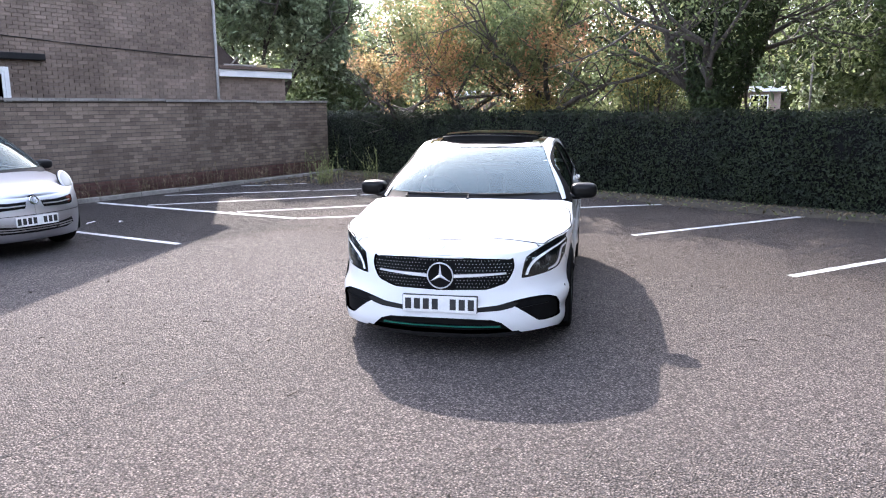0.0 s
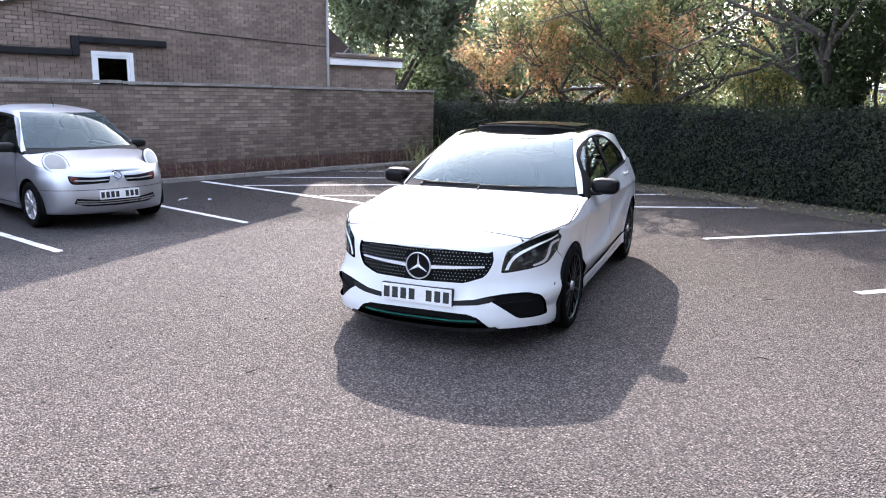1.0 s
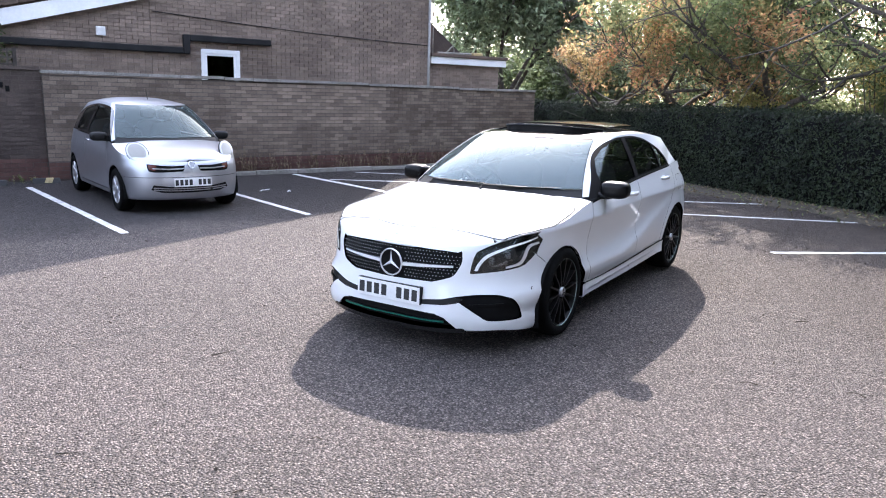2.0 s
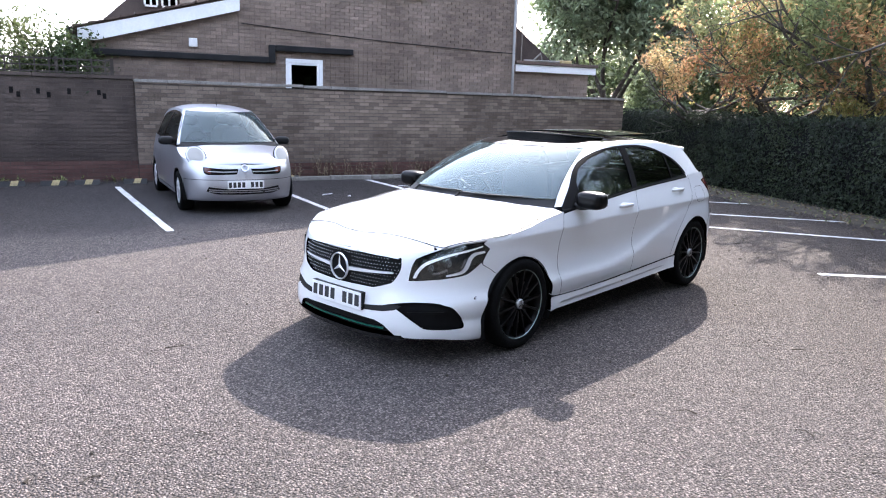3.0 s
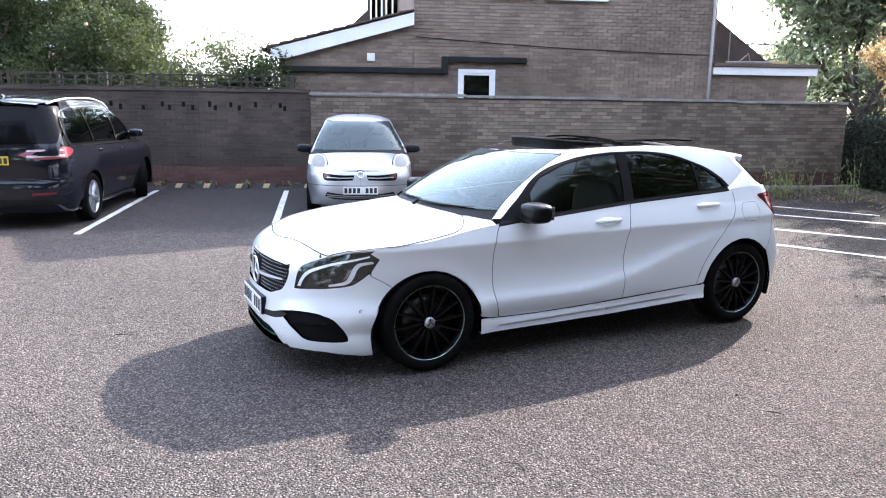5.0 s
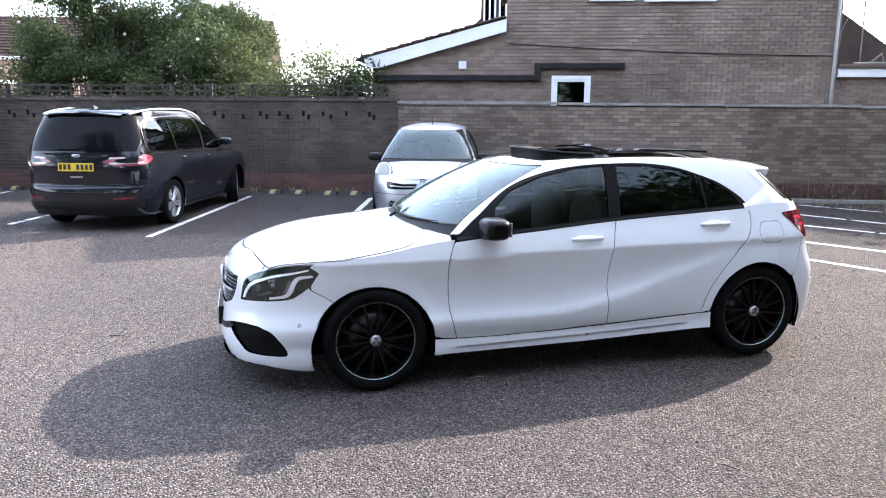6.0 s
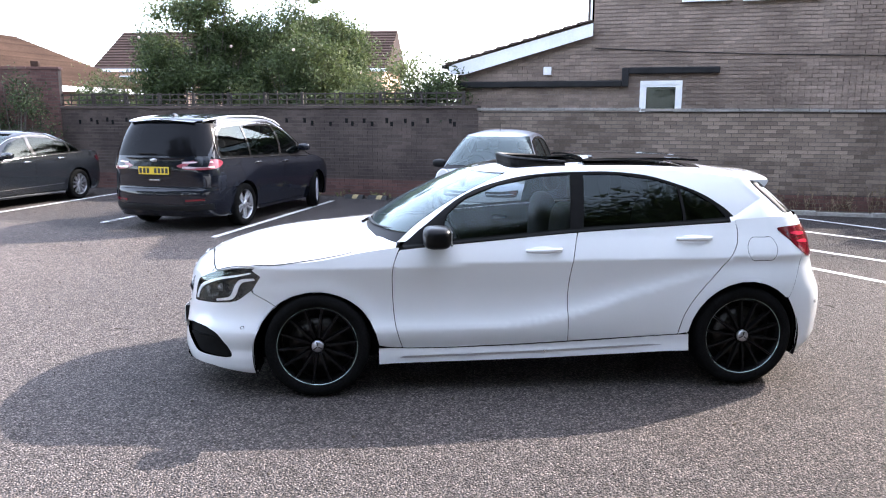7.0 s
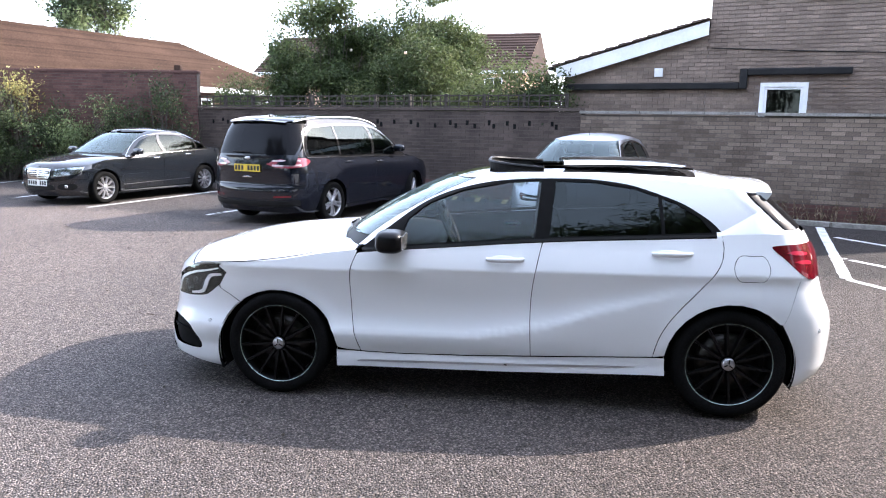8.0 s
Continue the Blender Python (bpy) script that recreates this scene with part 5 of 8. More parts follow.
def wheel(parent, x, y, z, r, width, rim_r, side, style, label, turn=0.0):
    """A road wheel with tyre, rim, spokes, hub cap and disc. side: -1 or +1, the way its face looks along y."""
    w = new("wheel")
    w.parent = parent
    w.matrix_basis = pose(x, y, z, 0, turn, 0) @ Matrix.Diagonal((1, side, 1, 1))
    w["label"] = label
    h = width / 2
    # the face is at +y in the wheel's own frame; y = 0 is the face of the tyre
    part("tyre", lathe([(-width, rim_r * 0.98), (-width, r * 0.9), (-width + 0.02, r * 0.985), (-h, r), (-0.02, r * 0.985), (-0.004, r * 0.93), (0, r * 0.87), (-0.004, rim_r * 1.03), (-0.012, rim_r * 1.0), (-0.03, rim_r * 0.97)], 56, closed=True), M_TYRE, w, "", True)
    dark = style == "black"
    body = M_ALLOY_BLACK if dark else M_ALLOY
    rim = part("rim", lathe([(-0.03, rim_r * 0.955), (-0.018, rim_r * 0.985), (-0.01, rim_r * 1.005), (-0.02, rim_r * 1.015), (-width * 0.9, rim_r * 0.97), (-width * 0.9, rim_r * 0.9), (-0.05, rim_r * 0.92)], 56, closed=True), body, w, "", True)
    if dark:
        part("edge_ring", lathe([(-0.0125, rim_r * 0.985), (-0.0085, rim_r * 0.9925), (-0.0085, rim_r * 1.0)], 56), M_RIM_EDGE, rim, "thin polished rim edge", True)
    spokes = {"black": 14, "five": 10, "ten": 20, "steel": 9}[style]
    for k in range(spokes):
        a = 6.28318 * k / spokes
        if style == "five":
            a = 6.28318 * (k // 2) / 5 + (0.16 if k % 2 else -0.16)
        if style == "ten":
            a = 6.28318 * (k // 2) / 10 + (0.07 if k % 2 else -0.07)
        bm = bmesh.new()
        wi, wo = (0.013, 0.0085) if style in ("black", "ten") else (0.026, 0.017)
        if style == "steel":
            wi, wo = 0.03, 0.045
        prof = [(0.05, wi, -0.022), (rim_r * 0.45, wi * 0.9, -0.016), (rim_r * 0.97, wo, -0.014)]
        last = None
        for rr, ww, dd in prof:
            ring = [bm.verts.new(c) for c in ((rr, dd - 0.03, -ww), (rr, dd, -ww * 0.55), (rr, dd, ww * 0.55), (rr, dd - 0.03, ww))]
            if last:
                for j in range(3):
                    bm.faces.new((last[j], ring[j], ring[j + 1], last[j + 1]))
            last = ring
        bmesh.ops.transform(bm, matrix=Matrix.Rotation(a, 4, "Y"), verts=bm.verts)
        bmesh.ops.recalc_face_normals(bm, faces=bm.faces)
        part("spoke", bm, body, rim)
    hr = 0.038 if dark else 0.058
    part("hub_cap", lathe([(-0.03, hr), (-0.014, hr * 0.97), (-0.008, hr * 0.8), (-0.008, 0.0001)], 24), M_ALLOY, w, "silver hub cap", True)
    bm = bmesh.new()
    for k in range(3):
        vs = add_box(bm, -0.0035, 0.0035, -0.008, -0.0055, 0.004, 0.03)
        bmesh.ops.transform(bm, matrix=Matrix.Rotation(6.28318 * k / 3, 4, "Y"), verts=vs)
    if dark:
        part("emblem", bm, M_DISC, w)
    else:
        bm.free()
    part("brake_disc", lathe([(-0.085, 0.05), (-0.075, 0.055), (-0.075, rim_r * 0.72), (-0.095, rim_r * 0.72)], 32), M_DISC, w, "", True)
    part("backing", lathe([(-0.12, 0.03), (-0.12, rim_r * 0.93)], 32), M_DARK, w)
    return w


def number_plate(parent, m, width, height, yellow=False):
    """A plate with plain bars in place of the characters. Its face looks along -x in its own frame."""
    p = part("number_plate", boxed(0, 0.008, -width / 2, width / 2, -height / 2, height / 2, 0.003), M_PLATE_YELLOW if yellow else M_PLATE_WHITE, parent, "yellow number plate with dark bars" if yellow else "white number plate with dark bars")
    p.matrix_basis = m
    cw = width / 8.2
    for j in range(8):
        if j == (3 if not yellow else 4):
            continue
        c = -width / 2 + cw * (0.62 + j * 0.995)
        part("bar", boxed(-0.0015, 0.001, c - cw * 0.34, c + cw * 0.34, -height * 0.33, height * 0.33), M_RUBBER, p)
    return p


def blob(bm, c, r, p=2.6, m=None, div=3):
    """A rounded block: a superellipsoid about c with half sizes r."""
    vs = bmesh.ops.create_icosphere(bm, subdivisions=div, radius=1.0)["verts"]
    for v in vs:
        d = v.co
        k = (abs(d.x) ** p + abs(d.y) ** p + abs(d.z) ** p) ** (-1 / p)
        v.co = Vector((c[0] + d.x * k * r[0], c[1] + d.y * k * r[1], c[2] + d.z * k * r[2]))
    if m is not None:
        bmesh.ops.transform(bm, matrix=m, verts=vs)
    return vs


def blobbed(c, r, p=2.6, m=None, div=3):
    bm = bmesh.new()
    blob(bm, c, r, p, m, div)
    return bm


def arch(cx, cz, r, low, n=18):
    """Points over a wheel arch, from its front foot to its rear foot."""
    a0 = math.asin(max(-1.0, (low - cz) / r))
    return [(cx - r * math.cos(a), cz + r * math.sin(a)) for a in np.linspace(a0, math.pi - a0, n)]


def seat(parent, x, y, z, back=0.62):
    bm = bmesh.new()
    blob(bm, (x, y, z + 0.1), (0.26, 0.25, 0.1), 3.5)
    blob(bm, (x + 0.3, y, z + 0.1 + back / 2), (0.09, 0.24, back / 2), 3.5, None)
    part("seat", bm, M_SEAT, parent, "dark seat", True)
    part("headrest", blobbed((x + 0.36, y, z + 0.2 + back), (0.05, 0.13, 0.085), 3), M_SEAT, parent, "", True)


def steering_wheel(parent, x, y, z, r=0.185):
    bm = bmesh.new()
    m = pose(x, y, z, 0, 66, 0)
    add_tube(bm, [m @ Vector((r * math.cos(a), r * math.sin(a), 0)) for a in np.linspace(0, 6.2832, 25)], 0.014, 8, cap=False)
    for a in (0.0, 2.2, -2.2):
        add_tube(bm, [m @ Vector((0, 0, -0.02)), m @ Vector((r * math.cos(a), r * math.sin(a), 0))], 0.016, 6)
    blob(bm, tuple(m @ Vector((0, 0, -0.015))), (0.03, 0.06, 0.06), 2.5, None, 2)
    part("steering_wheel", bm, M_PLASTIC, parent, "", True)


# ---- the white hatchback ----
car = thing("hatchback", pose(5.053, 2.935, 0, 0, 0, 20.3) @ pose(0, 0, 0.004, 0, -0.25, 0), "white five-door hatchback with black alloy wheels and open sunroof", "car", "parked cars")
belt = curve((0.3, 0.905), (0.5, 0.93), (1.08, 0.978), (1.61, 1.02), (2.63, 1.072), (2.9, 1.085), (3.3, 1.09))
low_crease = curve((0.4, 0.43), (1.1, 0.43), (1.6, 0.5), (2.07, 0.645), (2.5, 0.745), (3.3, 0.75))
taper = curve((-0.2, 0.984), (0.2, 0.99), (0.9, 0.992), (1.8, 0.997), (2.5, 1.003), (2.9, 0.99), (3.2, 0.96))
upper_prof = curve((0.815, 0.892), (0.86, 0.879), (0.95, 0.848), (1.04, 0.814), (1.15, 0.775))
ARCH_F, ARCH_R = (-0.006, 0.277, 0.384), (2.70, 0.318, 0.367)


def hero_width(x, z):
    """Half the body's width; the lower crease is rounded, the upper one stays crisp."""
    x, z = np.asarray(x, float), np.asarray(z, float)
    z = z - 0.018 * np.clip((x - 0.4) / 1.2, 0, 1.4) * np.clip(1 - np.abs(z - 0.835) / 0.13, 0, 1)   # the crease climbs to the rear
    k = np.clip(np.abs(z - 0.815) / 0.04 - 0.4, 0, 1)
    return sum(raw_width(x, z + d * k) for d in (-0.021, -0.014, -0.007, 0.0, 0.007, 0.014, 0.021)) / 7


def raw_width(x, z):
    zc = low_crease(x)
    lo = np.interp(z, [0.1, 0.17, 0.24, 0.30], [0.80, 0.85, 0.858, 0.852])
    t = np.clip((z - 0.30) / np.maximum(zc - 0.30, 0.05), 0, 1)
    a = 0.852 + (0.888 - 0.852) * (1 - (1 - t) ** 2)
    t = np.clip((z - zc) / np.maximum(0.815 - zc, 0.05), 0, 1)
    hollow = 0.028 * np.clip((0.815 - zc) / 0.38, 0, 1)
    b = 0.888 + 0.004 * t - 1.35 * hollow * np.sin(math.pi * t ** 0.7)
    w = np.where(z < 0.30, lo, np.where(z < zc, a, np.where(z < 0.815, b, upper_prof(z))))
    for cx, cz, r in (ARCH_F, ARCH_R):
        d = np.hypot(x - cx, z - cz) - r
        w = w + 0.012 * np.exp(-(np.clip(d, 0, 1) / 0.06) ** 2) * (z < 0.95)
    return w * taper(x)


low = Shell(curve((0.1, -0.86), (0.17, -0.905), (0.28, -0.932), (0.42, -0.915), (0.57, -0.906), (0.66, -0.897), (0.72, -0.875), (0.8, -0.81), (0.9, -0.69)),
            curve((0.1, 3.16), (0.18, 3.25), (0.3, 3.385), (0.5, 3.395), (0.6, 3.38), (0.7, 3.33), (0.8, 3.3), (0.95, 3.27), (1.05, 3.22), (1.15, 3.15)),
            hero_width, 0.85, 0.55, curve((0.2, 3.1), (0.34, 3.0), (0.5, 2.65), (0.8, 2.5)), curve((0.2, 3.2), (1.1, 3.0)), 0.55)
edge_z = curve((-0.88, 0.716), (-0.82, 0.73), (-0.75, 0.742), (-0.64, 0.768), (-0.58, 0.784), (-0.5, 0.806), (-0.4, 0.818), (0, 0.855), (0.3, 0.905), (0.5, 0.93), (1.08, 0.978), (1.61, 1.02), (2.63, 1.072), (2.9, 1.085), (3.3, 1.09))


def top_edge(shell, zf, n=240, u0=None, u1=None):
    """The upper edge of a shell: its u, its heights and its places."""
    u = np.linspace(shell.front if u0 is None else u0, shell.rear if u1 is None else u1, n)
    z = np.full(n, float(zf(0.5)))
    for _ in range(8):
        z = zf(shell(u, z)[:, 0])
    return u, z, shell(u, z)


eu, ez, ep = top_edge(low, edge_z)
LB = lambda u: float(np.interp(u, eu, ez))          # height of the edge at u
hood_c = curve((-0.88, 0.716), (-0.85, 0.758), (-0.78, 0.804), (-0.6, 0.862), (-0.3, 0.92), (0.0, 0.952), (0.3, 0.972), (0.55, 0.985))


def hood_top(x, y):
    x, y = np.asarray(x, float), np.asarray(y, float)
    half = ep[:, 0] < 1.2
    yo = np.interp(x, ep[half, 0], ep[half, 1])
    zb = edge_z(x)
    r = np.clip(np.abs(y) / np.maximum(yo, 0.05), 0, 1.03)
    return np.stack([x, y, hood_c(x) - (hood_c(x) - zb) * r ** 3.2], -1)


scr_x = curve((0.93, 0.24), (0.965, 0.29), (1.03, 0.37), (1.15, 0.56), (1.283, 0.83), (1.35, 1.0), (1.42, 1.25))
gl = Shell(scr_x, curve((0.93, 3.3), (1.0, 3.25), (1.09, 3.19), (1.2, 3.08), (1.29, 2.985), (1.36, 2.94), (1.42, 2.9)),
           lambda x, z: hero_width(x, belt(x)) - 0.40 * (z - belt(x)) - 0.36 * np.clip(z - belt(x), 0, 1) ** 2 - 0.05 * np.clip((np.asarray(x) - 2.2) / 0.75, 0, 1.3) ** 2,
           0.42, 0.3, curve((0.9, 2.25), (1.4, 2.25)), curve((0.9, 2.6), (1.4, 2.6)), 1.15)
gl.lf_fixed, gl.lr_fixed = 0.42, 0.3
roof_e = curve((1.0, 1.35), (1.25, 1.357), (1.5, 1.378), (1.9, 1.386), (2.3, 1.37), (2.6, 1.338), (2.9, 1.295), (3.0, 1.29))
gu, gz, gp = top_edge(gl, roof_e)
GE = lambda u: float(np.interp(u, gu, gz))
roof_c = curve((0.99, 1.351), (1.2, 1.396), (1.5, 1.424), (1.9, 1.433), (2.3, 1.42), (2.6, 1.388), (2.9, 1.338), (3.0, 1.315))


def roof_top(x, y):
    x, y = np.asarray(x, float), np.asarray(y, float)
    yo = np.interp(x, gp[:, 0], gp[:, 1])
    r = np.clip(np.abs(y) / np.maximum(yo, 0.05), 0, 1.03)
    return np.stack([x, y, roof_c(x) - (roof_c(x) - roof_e(x)) * r ** 3.0], -1)


def X(*pts):
    return [low.X(*p) for p in pts]


def Fq(*pts):
    return [low.F(*p) for p in pts]


def GX(*pts):
    return [gl.X(*p) for p in pts]


G = 0.0022   # half of a panel gap
arch_f, arch_r = arch(*ARCH_F, 0.15), arch(*ARCH_R, 0.2)
edge_part = lambda u0, u1, n=14, d=0.0: [(u, LB(u) - d) for u in np.linspace(u0, u1, n)]

# outlines on the lower shell
def under_edge(u, d=0.005):
    return (u, LB(u) - d)


head_in = Fq((0.551, 0.563), (0.556, 0.61), (0.565, 0.662), (0.578, 0.706), (0.635, 0.742)) + [under_edge(low.F(0.685, 0.77)[0])]
head_top = [under_edge(low.X(-0.58, 0.78)[0]), under_edge(low.X(-0.50, 0.8)[0]), under_edge(low.X(-0.43, 0.81)[0]), low.X(-0.39, 0.799)]
head_out = X((-0.335, 0.758), (-0.39, 0.677), (-0.43, 0.644))
head_bot = X((-0.48, 0.606), (-0.53, 0.592), (-0.63, 0.578)) + Fq((0.66, 0.572), (0.59, 0.564))
headlamp = rounded([head_in[0], head_in[0]] + head_in[1:] + head_top + head_out + head_bot, 4)
grille = [(low.front, 0.712)] + Fq((0.2, 0.709), (0.40, 0.703)) + rounded(Fq((0.47, 0.697), (0.5, 0.678), (0.499, 0.622), (0.462, 0.55), (0.41, 0.522), (0.3, 0.503)), 3)[:-3] + Fq((0.2, 0.492)) + [(low.front, 0.486)]
intake = rounded(Fq((0.462, 0.4), (0.53, 0.42), (0.62, 0.432), (0.71, 0.43), (0.75, 0.418), (0.788, 0.396)) + X((-0.566, 0.34), (-0.541, 0.303), (-0.529, 0.269), (-0.56, 0.251)) + Fq((0.7, 0.256), (0.66, 0.27), (0.63, 0.295), (0.52, 0.372)), 4)
low_edge = [(low.front, 0.292)] + Fq((0.2, 0.291), (0.36, 0.287), (0.426, 0.266), (0.5, 0.2), (0.56, 0.19), (0.675, 0.192))
bumper = low_edge + X((-0.66, 0.188), (-0.54, 0.168), (-0.43, 0.152), (-0.374, 0.15)) + [low.X(*p) for p in arch_f[:6] if p[1] > 0.2] + X((-0.245, 0.572), (-0.305, 0.613), (-0.381, 0.655), (-0.392, 0.672), (-0.432, 0.64)) + head_bot[:] + head_in[:6]
u_in = low.F(0.69, 0.77)[0]
bumper += edge_part(u_in, low.front, 16)
tip = [p for p in arch_f if p[0] > -0.242]
seam_a = smooth_line(X((0.525, 0.28), (0.476, 0.464), (0.461, 0.675), (0.467, 0.814), (0.508, 0.928)), 5)
seam_b = smooth_line(X((1.56, 0.31), (1.551, 0.586), (1.567, 0.79), (1.613, 1.018)), 5)
seam_c = smooth_line(X((2.267, 0.345), (2.306, 0.487), (2.391, 0.626), (2.592, 0.865), (2.635, 0.98), (2.625, 1.07)), 5)
fender = [low.X(*p) for p in tip if p[1] > 0.285 or p[0] < 0] + seam_a + edge_part(low.X(0.5, 0.93)[0], low.X(-0.36, 0.81)[0], 16) + X((-0.385, 0.797), (-0.332, 0.759), (-0.38, 0.684), (-0.381, 0.6565), (-0.3045, 0.6145), (-0.244, 0.5735))
door_f = seam_a[:-1] + edge_part(low.X(0.51, 0.93)[0], low.X(1.61, 1.0)[0], 18, 0.016) + seam_b[::-1][1:] + X((1.2, 0.297), (0.8, 0.285))
door_r = seam_b[:-1] + edge_part(low.X(1.615, 1.0)[0], low.X(2.62, 1.06)[0], 18, 0.016) + seam_c[::-1][1:] + X((2.0, 0.332), (1.75, 0.32))
bump_join = X((2.985, 0.572), (3.03, 0.7), (3.06, 0.845))
bump_over = X((3.022, 0.7), (2.977, 0.572))
quarter = seam_c[:] + edge_part(low.X(2.66, 1.07)[0], low.X(3.16, 1.08)[0], 12) + X((3.15, 0.955), (3.14, 0.86)) + bump_join[:2][::-1] + [low.X(*p) for p in arch_r[::-1] if 2.3 < p[0] < 2.985 and p[1] > 0.345]
tail = rounded(X((2.9, 1.008), (2.935, 1.022)) + X((3.05, 1.028)) + [low.R(0.6, 1.025), low.R(0.54, 0.98), low.R(0.56, 0.89)] + X((3.17, 0.835), (3.09, 0.845), (2.96, 0.955)), 4)
rear_bumper = [low.X(*p) for p in arch_r if p[0] > 2.99 and p[1] < 0.56][::1] + X((3.075, 0.2), (3.15, 0.185)) + [low.R(0.5, 0.2), (low.rear, 0.2), (low.rear, 0.76), low.R(0.5, 0.78)] + X((3.16, 0.85), (3.067, 0.855)) + bump_over
gate = [(low.rear, 0.77), low.R(0.5, 0.79), low.R(0.62, 0.83), low.R(0.575, 0.89), low.R(0.55, 1.0), low.R(0.62, 1.06), low.R(0.66, 1.07)] + [(u, LB(u)) for u in np.linspace(low.R(0.66, 1.08)[0], low.rear, 10)]
flap = rounded(X((2.79, 0.82), (2.86, 0.825), (2.888, 0.89), (2.86, 0.955), (2.79, 0.96), (2.72, 0.955), (2.692, 0.89), (2.72, 0.825)), 4)

u0 = low.front
# the bumper, with the grille cut out of each half and the nose strip laid up to the bonnet
cut = [p for p in bumper if p[0] > u0 + 1e-6]
cut = [(u0, 0.292)] + cut + [(u0, LB(u0)), (u0, 0.712)] + grille[1:-1] + [(u0, 0.486)]
fbs = sheet(cut, low, [intake], 0.03, 0.02, open_at=u0)
bonnet_front = [(-0.762, 0.0), (-0.752, 0.13), (-0.72, 0.26), (-0.69, 0.42), (-0.664, 0.54), (-0.639, 0.63)]
e_in = [(p[0], p[1]) for p in ep if p[1] <= 0.66 and p[0] < 0]
strip_poly = e_in + bonnet_front[::-1]
nose = sheet([(x, y) for x, y in strip_poly], hood_top, (), 0.04, 0.012)
nose_l = sheet([(x, -y) for x, y in strip_poly], hood_top, (), 0.04, 0.012)
panel("front_bumper", [fbs, mirrored(fbs), nose, nose_l], M_CAR_WHITE, car)

# bonnet and wing tops on the height field
edge_y = lambda x: float(np.interp(x, ep[ep[:, 0] < 1.2, 0], ep[ep[:, 0] < 1.2, 1]))
wing_line = [(-0.639, 0.63), (-0.615, 0.69)] + [(x, edge_y(x) - 0.008) for x in (-0.58, -0.5, -0.42, -0.32)] + [(-0.2, 0.866), (-0.05, 0.857), (0.1, 0.849), (0.19, 0.84), (0.25, 0.808), (0.3, 0.74), (0.34, 0.66), (0.37, 0.58)]
cowl = [(0.37, 0.58), (0.345, 0.47), (0.318, 0.34), (0.305, 0.18), (0.3, 0.0)]
right = bonnet_front + wing_line[1:] + cowl[1:-1]
full = right + [(0.3, 0.0)] + [(x, -y) for x, y in right[1:][::-1]]
panel("bonnet", sheet(shrink(full, 0.004), hood_top, (), 0.05, 0.02), M_CAR_WHITE, car)
# raised dark ribbons, wider than the gap to take in its shade
sm = smooth_line(wing_line, 5)
seam = [(x, y - 0.0045) for x, y in sm] + [(x, y + 0.0045) for x, y in sm[::-1]]
sf = smooth_line(bonnet_front + [(-0.617, 0.685)], 5)
front_seam = [(x - 0.003, y) for x, y in sf] + [(x + 0.003, y) for x, y in sf[::-1]]
for s in (1, -1):
    panel("bonnet_seam", sheet([(x, s * y) for x, y in front_seam], lambda x, y: hood_top(x, y) + np.array([-0.002, 0, 0.003]), (), 0.04, 0.001), M_DARK, car)
    panel("bonnet_seam", sheet([(x, s * y) for x, y in seam], lambda x, y: hood_top(x, y) + np.array([0, 0, 0.0035]), (), 0.05, 0.001), M_DARK, car)
outer = [(p[0], p[1]) for p in ep if p[0] < 0.5 and p[1] > 0.66]
wing_poly = [(x, y) for x, y in wing_line] + [(0.5, 0.70)] + outer[::-1]
fen = sheet(shrink(fender, G), low, (), 0.025, 0.02)
wt = sheet(wing_poly, hood_top, (), 0.04, 0.01)
wtl = sheet([(x, -y) for x, y in wing_poly], hood_top, (), 0.04, 0.01)
panel("front_wing", [fen, wt], M_CAR_WHITE, car)
panel("front_wing", [mirrored(fen), wtl], M_CAR_WHITE, car)
for nm, poly in (("front_door", door_f), ("rear_door", door_r)):
    pair(nm, sheet(shrink(poly, G), low, (), 0.022, 0.02), M_CAR_WHITE, car)
pair("quarter_panel", sheet(shrink(quarter, G), low, [shrink(flap, -G)], 0.025, 0.02), M_CAR_WHITE, car)
pair("fuel_flap", sheet(shrink(flap, G * 0.6), low, (), 0.03, 0.02), M_CAR_WHITE, car)
rb = sheet(rear_bumper, low, (), 0.05, 0.02, 0.002, open_at=low.rear)
panel("rear_bumper", [rb, mirrored(rb)], M_CAR_WHITE, car)
gt = sheet(gate, low, (), 0.05, 0.02, open_at=low.rear)
panel("tailgate", [gt, mirrored(gt)], M_CAR_WHITE, car)
sill = X((0.372, 0.2), (0.372, 0.312), (0.55, 0.3), (0.8, 0.297), (1.2, 0.306), (1.75, 0.328), (2.335, 0.354), (2.342, 0.24), (1.4, 0.212))
pair("side_skirt", sheet(shrink(sill, G), low, (), 0.03, 0.03, 0.012), M_CAR_WHITE, car)
groove = X((0.5, 0.236), (0.52, 0.246), (1.4, 0.262), (2.1, 0.286), (2.17, 0.281), (2.1, 0.275), (1.4, 0.25))
pair("skirt_insert", sheet(groove, low, (), 0.03, 0.004, 0.0155), M_ALLOY, car, "grey skirt insert")

